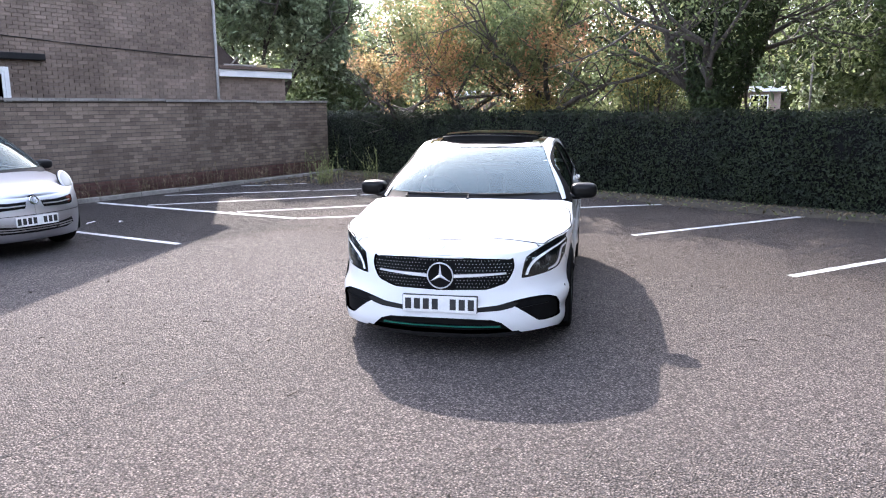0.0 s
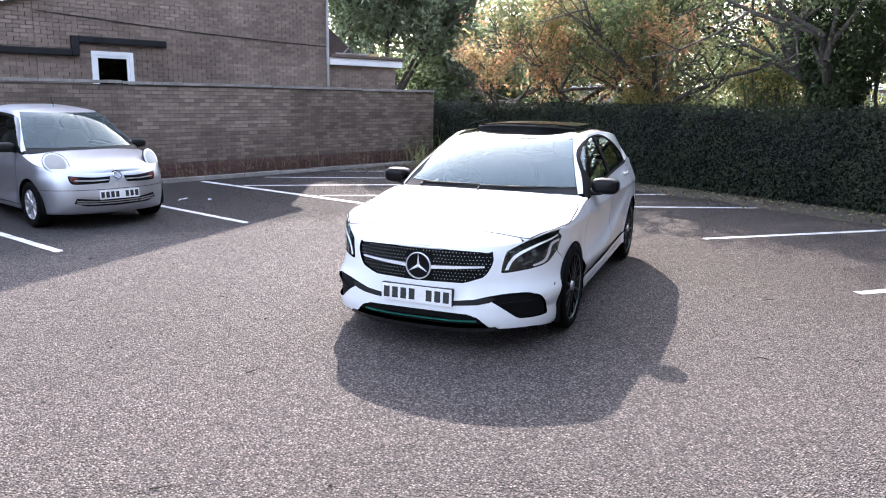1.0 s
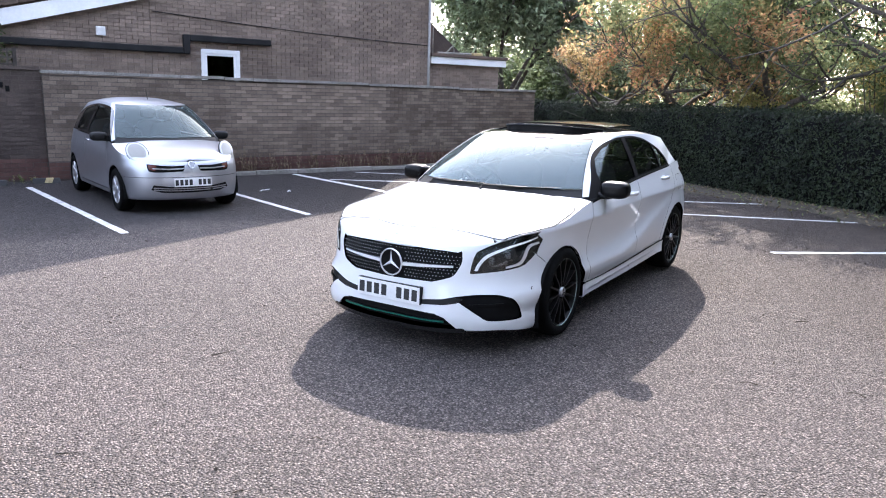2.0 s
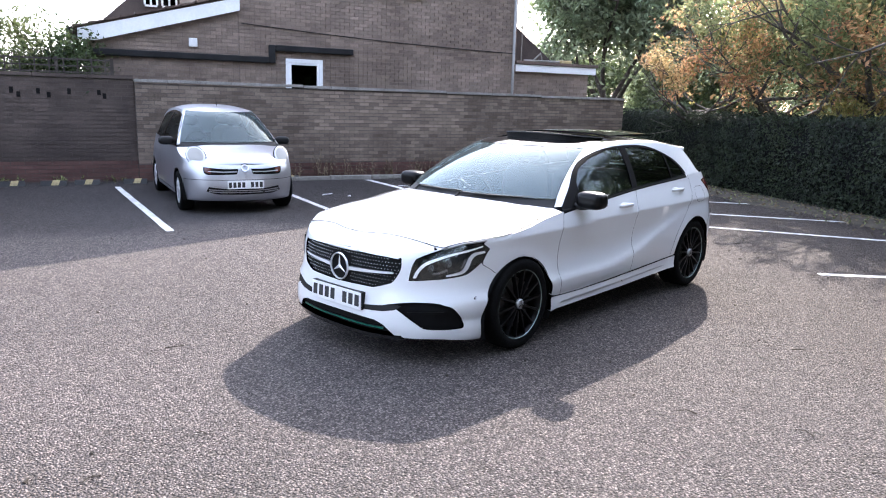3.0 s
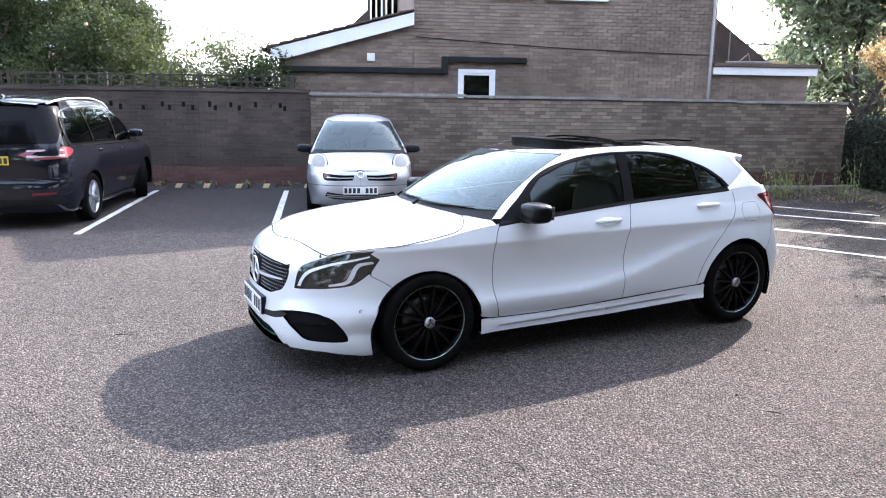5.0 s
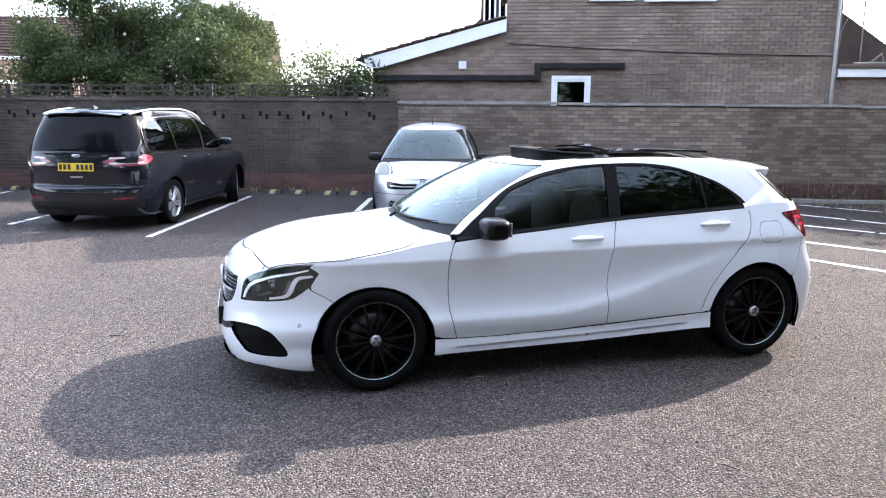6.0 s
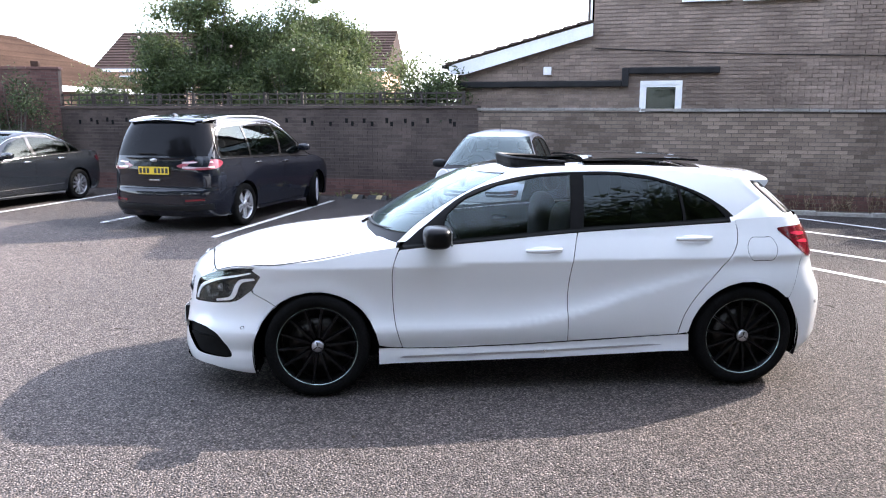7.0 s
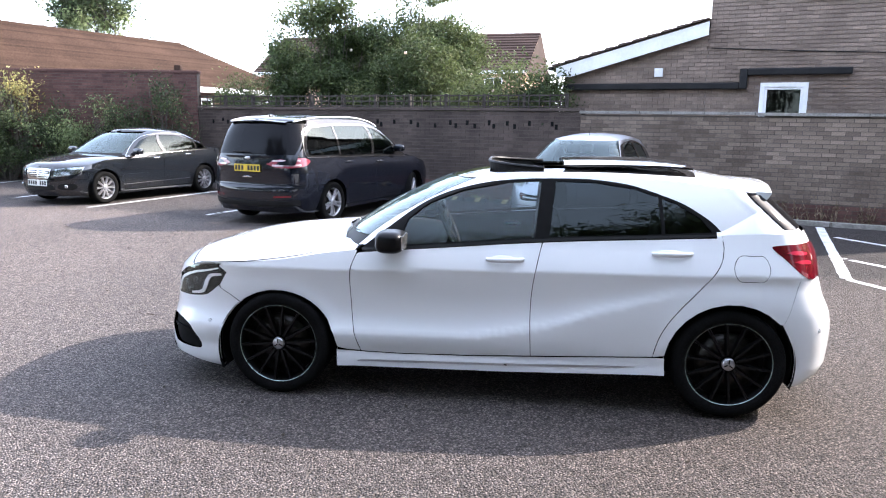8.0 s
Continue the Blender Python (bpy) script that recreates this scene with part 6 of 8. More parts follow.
# near-black inner shell, whose colour gives the panel gaps their shade, and wheel housings
inner = [(low.front, 0.24)] + X((-0.37, 0.2)) + [low.X(*p) for p in arch_f if p[1] > 0.2] + X((0.42, 0.21), (2.3, 0.24)) + [low.X(*p) for p in arch_r if p[1] > 0.24] + X((3.1, 0.25)) + [(low.rear, 0.25)] + [(u, LB(u) - 0.012) for u in np.linspace(low.rear, low.front, 60)]
ins = sheet(inner, low, (), 0.09, 0.004, -0.022, open_at=low.front)
panel("inner_shell", [ins, mirrored(ins)], M_DARK, car, "near-black shell that colours the panel gaps as shade")
for cx, cz, r in (ARCH_F, ARCH_R):
    for s in (-1, 1):
        bm = bmesh.new()
        rows = []
        for a in np.linspace(-0.35, math.pi + 0.35, 24):
            c = (cx - (r + 0.004) * math.cos(a), cz + (r + 0.004) * math.sin(a))
            rows.append([bm.verts.new((c[0], s * 0.868, c[1])), bm.verts.new((c[0], s * 0.58, c[1]))])
        for a, b in zip(rows, rows[1:]):
            bm.faces.new((a[0], b[0], b[1], a[1]))
        part("wheel_housing", bm, M_DARK, car)
part("underbody", boxed(-0.7, 3.15, -0.6, 0.6, 0.17, 0.27, 0.03), M_DARK, car)
part("radiator", boxed(-0.75, -0.65, -0.6, 0.6, 0.2, 0.7), M_DARK, car)
part("firewall", boxed(0.3, 0.42, -0.68, 0.68, 0.2, 0.9), M_DARK, car)

bm = bmesh.new()
add_tube(bm, [(-0.878 + 0.35 * y * y, y, 0.712) for y in np.linspace(-0.16, 0.16, 9)], 0.009, 8)
add_tube(bm, [(-0.866, -0.08, 0.722), (-0.87, 0, 0.7245), (-0.866, 0.08, 0.722)], 0.0105, 8)
part("nose_edge", bm, M_CAR_WHITE, car, "", True)
bm = lathe([(-0.003, 0.0001), (-0.004, 0.018), (0, 0.022)], 20)
part("bonnet_badge", bm, M_BADGE, car, "small round badge", True).matrix_basis = pose(-0.828, 0, 0.779, 0, 0, -90) @ pose(0, 0, 0, -40, 0, 0)
# grille, emblem, plate, intakes
gs = sheet(grille, low, (), 0.04, 0.02, -0.02, open_at=low.front)
gr = panel("grille", [gs, mirrored(gs)], M_DARK, car, "black grille with chrome pins")
bm = bmesh.new()
for j in range(10):
    z = 0.487 + j * 0.0225
    for k in range(28):
        y = 0.012 + k * 0.0235 + (0.01175 if j % 2 else 0)
        uv = low.F(y, z)
        if y > 0.49 or not inside([uv], shrink(grille, 0.012))[0] or (y < 0.1 and abs(z - 0.583) < 0.09):
            continue
        for s in (-1, 1):
            p = low(np.array([uv[0]]), np.array([z]))[0]
            h = 0.0042
            o = Vector((p[0] + 0.011, s * p[1], z))
            q = [bm.verts.new(o + Vector(c)) for c in ((0, h, 0), (0, 0, h * 0.8), (0, -h, 0), (0, 0, -h * 0.8))]
            t = bm.verts.new(o + Vector((-0.005, 0, 0)))
            for i in range(4):
                bm.faces.new((q[i], q[(i + 1) % 4], t))
bmesh.ops.recalc_face_normals(bm, faces=bm.faces)
tagged(part("pins", bm, M_BADGE, gr, "small chrome pins"), kind="stuff")
bars = sheet([low.F(0.095, 0.596), low.F(0.2, 0.602), low.F(0.45, 0.61), low.F(0.452, 0.598), low.F(0.2, 0.581), low.F(0.095, 0.574)], low, (), 0.03, 0.02, 0.002)
pair("grille_bar", bars, M_BADGE, car, "chrome grille bar")
bm = lathe([(0.0, 0.0845), (-0.011, 0.087), (-0.011, 0.0905), (0.0, 0.094)], 48)
ring = part("emblem", bm, M_BADGE, car, "round chrome emblem")
ring.matrix_basis = pose(-0.904, 0, 0.586, 0, 0, -90)
part("emblem_disc", lathe([(0.004, 0.0001), (0.004, 0.087)], 32), M_DARK, ring)
for k in range(3):
    bm = bmesh.new()
    a = Matrix.Rotation(6.28318 * k / 3, 4, "Y")
    v = [bm.verts.new(a @ Vector(c)) for c in ((0, -0.004, 0.086), (0.0115, -0.002, 0.0), (-0.0115, -0.002, 0.0), (0, -0.012, 0.0))]
    bm.faces.new((v[0], v[1], v[3]))
    bm.faces.new((v[0], v[3], v[2]))
    part("emblem_bar", bm, M_BADGE, ring)
number_plate(car, pose(-0.942, 0, 0.392, 0, 3, 0), 0.52, 0.115)
part("plate_holder", boxed(-0.936, -0.87, -0.264, 0.264, 0.332, 0.452, 0.006), M_PLASTIC, car)
pair("air_intake", sheet(shrink(intake, -0.01), low, (), 0.05, 0.01, -0.03), M_DARK, car, "black mesh air intake")
slit = sheet(Fq((0.25, 0.37), (0.4, 0.388), (0.47, 0.407), (0.54, 0.4), (0.5, 0.37), (0.42, 0.352), (0.25, 0.338)), low, (), 0.04, 0.003, 0.002)
pair("slot", slit, M_PLASTIC, car)
fin = sheet(Fq((0.56, 0.362), (0.65, 0.372), (0.76, 0.37), (0.765, 0.358), (0.65, 0.357), (0.57, 0.348)), low, (), 0.04, 0.01, -0.012)
pair("intake_fin", fin, M_DARK, car)
op = [(low.front, 0.3)] + Fq((0.2, 0.3), (0.40, 0.296), (0.56, 0.2), (0.5, 0.17), (0.2, 0.155)) + [(low.front, 0.152)]
ops = sheet(op, low, (), 0.05, 0.01, -0.035, open_at=low.front)
panel("lower_grille", [ops, mirrored(ops)], M_DARK, car, "black lower grille")
gln = sheet([(low.front, 0.232)] + Fq((0.2, 0.233), (0.42, 0.24), (0.42, 0.228), (0.2, 0.222)) + [(low.front, 0.221)], low, (), 0.04, 0.008, -0.008, open_at=low.front)
panel("trim_line", [gln, mirrored(gln)], M_GREEN_LINE, car, "thin green trim line")
lip = sheet([(low.front, 0.182)] + Fq((0.2, 0.183), (0.45, 0.196), (0.54, 0.203), (0.56, 0.185), (0.45, 0.165), (0.2, 0.15)) + [(low.front, 0.148)], low, (), 0.04, 0.06, 0.008, open_at=low.front)
panel("splitter", [lip, mirrored(lip)], M_GLOSS, car, "black front splitter")

# head lamps
for s, m in ((1, lambda q: q), (-1, mirrored)):
    hl = panel("headlight", m(sheet(shrink(headlamp, -0.002), low, (), 0.04, 0.012, -0.02)), M_LAMP_DARK, car, "dark headlight with a white light guide")
    g1 = Fq((0.574, 0.583), (0.594, 0.638), (0.635, 0.69)) + X((-0.594, 0.738), (-0.472, 0.766), (-0.388, 0.785))
    g2 = Fq((0.591, 0.583), (0.612, 0.635), (0.65, 0.677)) + X((-0.594, 0.724), (-0.472, 0.754), (-0.388, 0.777))
    panel("light_guide", m(sheet(smooth_line(g1, 5) + smooth_line(g2, 5)[::-1], low, (), 0.02, 0.006, 0.004)), M_DRL, hl, "white light guide")
    h1 = X((-0.365, 0.737), (-0.436, 0.723), (-0.464, 0.695), (-0.484, 0.648), (-0.522, 0.609), (-0.619, 0.592))
    h2 = X((-0.372, 0.75), (-0.452, 0.739), (-0.488, 0.704), (-0.51, 0.657), (-0.538, 0.625), (-0.619, 0.604))
    panel("light_guide", m(sheet(smooth_line(h1, 5) + smooth_line(h2, 5)[::-1], low, (), 0.02, 0.006, 0.003)), M_BADGE, hl, "chrome reflector blade")
    k1 = X((-0.691, 0.606), (-0.649, 0.612), (-0.606, 0.63))
    k2 = X((-0.691, 0.614), (-0.655, 0.626), (-0.613, 0.646))
    q1, q2 = X((-0.492, 0.705), (-0.508, 0.67), (-0.528, 0.64)), X((-0.508, 0.705), (-0.524, 0.67), (-0.542, 0.64))
    panel("reflector_blade", m(sheet(smooth_line(q1, 5) + smooth_line(q2, 5)[::-1], low, (), 0.02, 0.006, -0.004)), M_REFLECTOR, hl, "chrome reflector blade")
    panel("reflector_blade", m(sheet(smooth_line(k1, 5) + smooth_line(k2, 5)[::-1], low, (), 0.02, 0.006, -0.004)), M_REFLECTOR, hl, "chrome reflector blade")
    for y, z, r in ((0.65, 0.645, 0.03), (0.725, 0.675, 0.028)):
        p = low(np.array([low.F(y, z)[0]]), np.array([z]))[0]
        bm = blobbed((p[0] + 0.026, s * p[1] * 0.985, z), (0.02, r, r), 2.2, None, 2)
        part("projector", bm, M_REFLECTOR, hl, "", True)
    lens = panel("lens", m(sheet(shrink(headlamp, 0.001), low, (), 0.04, 0.004, 0.001)), M_CLEAR, hl, "clear lens")
    lens.visible_shadow = False
    tl = panel("tail_light", m(sheet(shrink(tail, 0.002), low, (), 0.03, 0.02, 0.004)), M_RED_LENS, car, "red tail light")
    for d, e in ((0.0, -0.02), (0.045, -0.07)):
        strip = rounded(X((2.975 + d, 1.0 + e), (2.975 + d, 1.0 + e), (3.03 + d, 1.01 + e), (3.1 + d * 0.6, 1.0 + e), (3.1 + d * 0.6, 0.985 + e), (3.03 + d, 0.988 + e)), 3)
        panel("lamp_band", m(sheet(strip, low, (), 0.03, 0.002, 0.0055)), M_RED_BRIGHT, tl, "bright red lamp strip")

# glasshouse: windscreen, pillars, side windows
def screen_edge(z):
    """u of the windscreen's side edge at a height: wider at its foot than at the roof."""
    f = 0.912 - 0.04 * (z - 0.96) / 0.39
    return float(np.interp(math.asin(f ** (2.25 / 2)), gl.ph, gl.fa)) + gl.front


u_e = screen_edge(0.98)
ws = sheet([(gl.front, 1.002)] + [(u, 1.002 + 0.006 * ((u - gl.front) / (u_e - gl.front)) ** 2) for u in np.linspace(gl.front, u_e - 0.004, 14)[1:]] + [(screen_edge(z) - 0.004, z) for z in np.linspace(1.03, 1.32, 7)] + [(u, 1.349) for u in np.linspace(screen_edge(1.349) - 0.004, gl.front, 12)], gl, (), 0.05, 0.006, 0.0, open_at=gl.front)
wscr = panel("windscreen", [ws, mirrored(ws)], M_SCREEN, car, "sky-reflecting windscreen")
wscr.visible_shadow = False
bd = sheet([(gl.front, 0.935)] + [(u, 0.935) for u in np.linspace(gl.front, u_e + 0.03, 14)[1:]] + [(u, 1.016 + 0.004 * ((u - gl.front) / (u_e - gl.front)) ** 2) for u in np.linspace(u_e - 0.01, gl.front, 14)], gl, (), 0.04, 0.01, -0.008, open_at=gl.front)
panel("cowl", [bd, mirrored(bd)], M_PLASTIC, car, "black plastic cowl")
cw = [(0.28, 0.0), (0.29, 0.3), (0.33, 0.5), (0.37, 0.67), (0.52, 0.73), (0.6, 0.6), (0.5, 0.3), (0.45, 0.0)]
cwf = cw + [(x, -y) for x, y in cw[::-1][1:-1]]
panel("scuttle", sheet(cwf, lambda x, y: hood_top(x, y) - np.array([0, 0, 0.014]), (), 0.06, 0.01), M_PLASTIC, car)
trim_top = [(0.545, 0.955), (0.60, 0.998), (0.716, 1.086), (0.924, 1.226), (1.128, 1.302), (1.396, 1.352), (1.68, 1.365), (1.92, 1.361), (2.15, 1.328), (2.38, 1.252), (2.54, 1.163), (2.628, 1.085)]
trim_t = smooth_line(GX(*trim_top), 4)
bl = lambda x: float(belt(x))
trim_b = GX(*[(x, bl(x) - 0.004) for x in np.linspace(2.62, 0.52, 16)])
side = [(screen_edge(0.952) + 0.003, 0.952)] + [(screen_edge(z) + 0.003, z) for z in np.linspace(0.98, 1.345, 10)] + [(u, GE(u)) for u in np.linspace(screen_edge(1.348) + 0.003, gl.X(2.79, 1.29)[0], 40)] + GX((2.85, 1.225), (2.93, 1.15), (2.985, 1.1)) + GX((2.95, bl(2.95)), (2.75, bl(2.75)), (2.64, bl(2.64))) + trim_t[::-1]
pair("side_frame", sheet(side, gl, (), 0.045, 0.012), M_CAR_WHITE, car, "white pillar and roof frame")
pane_f = [(0.80, bl(0.8) + 0.011), (0.80, 1.11), (0.925, 1.208), (1.128, 1.287), (1.396, 1.338), *[(1.6 - 0.035 * q, 1.35 + (bl(1.56) + 0.011 - 1.35) * q) for q in np.linspace(0, 1, 9)]]
pane_r = [*[(1.65 + 0.035 * q, bl(1.66) + 0.011 + (1.35 - bl(1.66) - 0.011) * q) for q in np.linspace(0, 1, 9)], (1.92, 1.347), (2.15, 1.314), (2.277, 1.274), (2.29, bl(2.28) + 0.011)]
pane_q = [(2.308, bl(2.31) + 0.011), (2.295, 1.266), (2.38, 1.236), (2.505, 1.162), (2.575, bl(2.56) + 0.014)]
pf, pr, pq = (dense(GX(*q), 0.04) for q in (pane_f, pane_r, pane_q))
pair("window_trim", sheet(trim_t + trim_b, gl, [pf, pr, pq], 0.05, 0.012, 0.002), M_DARK, car, "black window surround")
for nm, q in (("door_glass", pf), ("door_glass", pr), ("quarter_glass", pq)):
    for ob in pair(nm, sheet(shrink(q, -0.004), gl, (), 0.06, 0.004, -0.004), M_SIDE if nm == "door_glass" and q is pf else M_TINT, car, "dark tinted window"):
        ob.visible_shadow = False
wl = GX(*[(x, bl(x) - 0.012) for x in np.linspace(0.53, 2.62, 16)]) + GX(*[(x, bl(x) + 0.002) for x in np.linspace(2.63, 0.53, 16)])
pair("waist_strip", sheet(wl, gl, (), 0.05, 0.006, 0.005), M_PLASTIC, car, "black waist strip")
rw = [(gl.rear, 1.09)] + GX((2.995, 1.096), (2.935, 1.152), (2.855, 1.227), (2.80, 1.285)) + [(gl.rear, 1.295)]
rws = sheet(rw, gl, (), 0.05, 0.006, 0.004, open_at=gl.rear)
panel("rear_window", [rws, mirrored(rws)], M_REAR_GLASS, car, "dark rear window")

# the shoulder that joins the quarter panel to the rear pillar
for s in (-1, 1):
    bm = bmesh.new()
    last = None
    for x in np.linspace(2.6, 3.2, 26):
        zb = min(bl(x) + 0.02 + 0.5 * max(0.0, x - 2.64), float(np.interp(x, [2.8, 2.855, 2.935, 2.99], [1.255, 1.2, 1.126, 1.1])))
        ua, ub = low.X(x, float(edge_z(x)) - 0.03 - 0.02 * min(1.0, max(0.0, x - 2.62) / 0.15)), gl.X(min(x, 3.1), max(zb, bl(x) + 0.015))
        a, b = low(np.array([ua[0]]), np.array([ua[1]]))[0], gl(np.array([ub[0]]), np.array([ub[1]]))[0]
        row = [bm.verts.new((q[0], s * (q[1] + d), q[2])) for q, d in ((a, -0.0015), (a * 0.7 + b * 0.3, 0.004), (a * 0.35 + b * 0.65, 0.004), (b, -0.0015))]
        if last:
            for j in range(3):
                bm.faces.new((last[j], row[j], row[j + 1], last[j + 1]))
        last = row
    bmesh.ops.recalc_face_normals(bm, faces=bm.faces)
    part("rear_shoulder", bm, M_CAR_WHITE, car, "", True)
# roof: white frame, black glass, open sunroof
bx0, bx1, by = 1.27, 1.74, 0.45
glass_half = [(p[0], p[1]) for p in gp if p[1] < 0.545 and p[0] < 2]
gfront = [(x, y) for x, y in glass_half]
roof_glass = gfront + [(1.35, 0.552), (1.9, 0.56), (2.35, 0.55), (2.52, 0.5), (2.555, 0.3), (2.56, 0.0)]
rg_full = roof_glass + [(x, -y) for x, y in roof_glass[::-1][1:-1]]
hole = rounded([(bx0, -by), (bx0, -by), (bx0, by), (bx0, by), (bx1, by), (bx1, by), (bx1, -by), (bx1, -by)], 2)
panel("roof_glass", sheet(shrink(rg_full, 0.002), roof_top, [hole], 0.06, 0.012), M_GLOSS, car, "black glass roof")
rail = [(p[0], p[1]) for p in gp if 0.545 <= p[1] and p[0] < 2.9]
back = [(2.9, float(np.interp(2.9, gp[:, 0], gp[:, 1])) * 0.98), (2.93, 0.4), (2.945, 0.2), (2.95, 0.0)]
inn = [(2.56, 0.0), (2.555, 0.3), (2.52, 0.5), (2.35, 0.55), (1.9, 0.56), (1.35, 0.552)]
right = rail + back[:-1]
uu = right + [(2.95, 0.0), (2.56, 0.0)] + inn[1:]
rs = sheet(uu, roof_top, (), 0.05, 0.01)
rl = sheet([(x, -y) for x, y in uu], roof_top, (), 0.05, 0.01)
panel("roof", [rs, rl], M_CAR_WHITE, car, "white roof edges")
# near-black sheet across the open sunroof, coloured as the shaded cabin below
part("sunroof_cassette", boxed(bx0 - 0.01, bx1 + 0.01, -0.5, 0.5, 1.345, 1.352), M_DARK, car)
lid = sheet(rounded([(1.76, -0.47), (1.74, -0.4), (1.735, 0), (1.74, 0.4), (1.76, 0.47), (2.1, 0.485), (2.48, 0.47), (2.51, 0.4), (2.525, 0), (2.51, -0.4), (2.48, -0.47), (2.1, -0.485)], 4), lambda x, y: roof_top(x, y) + np.stack([0 * x, 0 * y, 0.026 + 0.024 * (np.asarray(x) - 1.74) / 0.78], -1), (), 0.06, 0.014)
panel("sunroof_panel", lid, M_GLOSS, car, "raised glass sunroof panel slid back")
bm = bmesh.new()
pts = [(1.25 + 0.36 * (abs(y) / 0.47) ** 5, y, 1.448 - 0.03 * (abs(y) / 0.47) ** 3) for y in np.linspace(-0.47, 0.47, 31)]
add_tube(bm, pts, 0.011, 6)
net = [[bm.verts.new((x - 0.006, y, z)), bm.verts.new((x + 0.012, y, z - 0.085))] for x, y, z in pts]
for a, b in zip(net, net[1:]):
    bm.faces.new((a[0], b[0], b[1], a[1]))
part("wind_deflector", bm, M_PLASTIC, car, "raised black wind deflector")
# spoiler
bm = bmesh.new()
last = None
for y in np.linspace(-0.6, 0.6, 25):
    f = abs(y) / 0.6
    xt = 3.03 - 0.09 * f ** 2
    zt = 1.333 - 0.03 * f ** 2
    z0 = float(roof_top(np.array([2.84]), np.array([y]))[0][2]) + 0.003
    ring = [bm.verts.new(c) for c in ((2.82, y, z0), (2.92, y, z0 - 0.004 - 0.25 * (z0 - zt)), (xt - 0.01, y, zt + 0.006), (xt, y, zt - 0.006), (xt - 0.012, y, zt - 0.03), (2.9, y, zt - 0.06), (2.83, y, z0 - 0.08))]
    if last:
        for j in range(6):
            bm.faces.new((last[j], last[j + 1], ring[j + 1], ring[j]))
    else:
        bm.faces.new(ring)
    last = ring
bm.faces.new(last[::-1])
bmesh.ops.recalc_face_normals(bm, faces=bm.faces)
sp = part("spoiler", bm, M_CAR_WHITE, car, "white roof spoiler", False)
for p in sp.data.polygons:
    p.use_smooth = len(p.vertices) == 4

# mirrors, handles, wipers, sensors
for s in (-1, 1):
    mr = part("door_mirror", blobbed((0.729, s * 0.945, 1.003), (0.084, 0.112, 0.066), 3.4, None, 4), M_ALLOY_BLACK, car, "gloss black door mirror", True)
    part("mirror_foot", blobbed((0.715, s * 0.865, 0.955), (0.055, 0.075, 0.03), 2.6), M_PLASTIC, mr, "", True)
    part("mirror_glass", boxed(0.806, 0.814, s * 0.945 - 0.085, s * 0.945 + 0.085, 0.96, 1.046, 0.002), M_REFLECTOR, mr, "mirror glass")
    for x0, x1, z in ((1.283, 1.508, 0.899), (2.235, 2.465, 0.958)):
        ww = float(hero_width(np.array([(x0 + x1) / 2]), np.array([z]))[0])
        bm = bmesh.new()
        last = None
        for t in np.linspace(0, 1, 13):
            x = x0 + (x1 - x0) * t
            o = 0.034 * math.sin(math.pi * t) ** 0.5
            h = 0.011 + 0.006 * math.sin(math.pi * t) ** 0.7
            ring = [bm.verts.new((x, s * (ww - 0.004 + o + d), z + 0.004 * t + q * h)) for d, q in ((-0.008, 0.9), (0.004, 1.0), (0.01, 0.2), (0.006, -0.8), (-0.008, -1.0))]
            if last:
                for j in range(5):
                    bm.faces.new((last[j], last[(j + 1) % 5], ring[(j + 1) % 5], ring[j]))
            last = ring
        bmesh.ops.recalc_face_normals(bm, faces=bm.faces)
        part("door_handle", bm, M_CAR_WHITE, car, "", True)
        part("handle_dish", blobbed(((x0 + x1) / 2 - 0.01, s * (ww - 0.012), z - 0.002), (0.085, 0.0135, 0.026), 2.4), M_CAR_WHITE, car, "", True)
    for x, z in ((-0.452, 0.445), (3.2, 0.53)):
        u = low.X(x, z)[0]
        p = low(np.array([u]), np.array([z]))[0]
        part("parking_sensor", blobbed((p[0], s * p[1], z), (0.0125, 0.004, 0.0125), 2.2, None, 2), M_DARK, car, "", True)
        part("parking_sensor", blobbed((p[0], s * (p[1] + 0.002), z), (0.0095, 0.005, 0.0095), 2.2, None, 2), M_CAR_WHITE, car, "", True)
def wiper(y0, y1, x0, x1):
    bm = bmesh.new()
    pts = []
    for t in np.linspace(0, 1, 9):
        y = y0 + (y1 - y0) * t
        z = 0.982 + 0.014 * t
        x = float(np.interp(abs(y), [0, 0.3, 0.5, 0.7], [0.31, 0.335, 0.39, 0.5])) + x0 * t
        pts.append((x, y, z + 0.014))
    add_tube(bm, pts, 0.006, 6)
    add_tube(bm, [(pts[0][0] - 0.05, pts[0][1], 0.972), (pts[0][0], pts[0][1], 1.0), pts[5]], 0.012, 6, 0.006)
    part("wiper", bm, M_PLASTIC, car)
wiper(0.55, 0.0, 0.02, 0)
wiper(0.0, -0.6, 0.02, 0)
part("rear_view_mirror", blobbed((0.98, 0.0, 1.26), (0.02, 0.11, 0.035), 3), M_PLASTIC, car, "", True)
# cabin
part("dashboard", blobbed((0.62, 0, 0.86), (0.3, 0.72, 0.095), 4), M_SEAT, car, "dark dashboard", True)
part("cabin_floor", boxed(0.42, 3.1, -0.75, 0.75, 0.27, 0.4), M_DARK, car)
part("parcel_shelf", boxed(2.45, 3.1, -0.68, 0.68, 0.98, 1.02, 0.01), M_SEAT, car)
for y in (-0.37, 0.37):
    seat(car, 1.35, y, 0.42)
    seat(car, 2.2, y, 0.42, 0.56)
steering_wheel(car, 0.92, 0.37, 0.93)
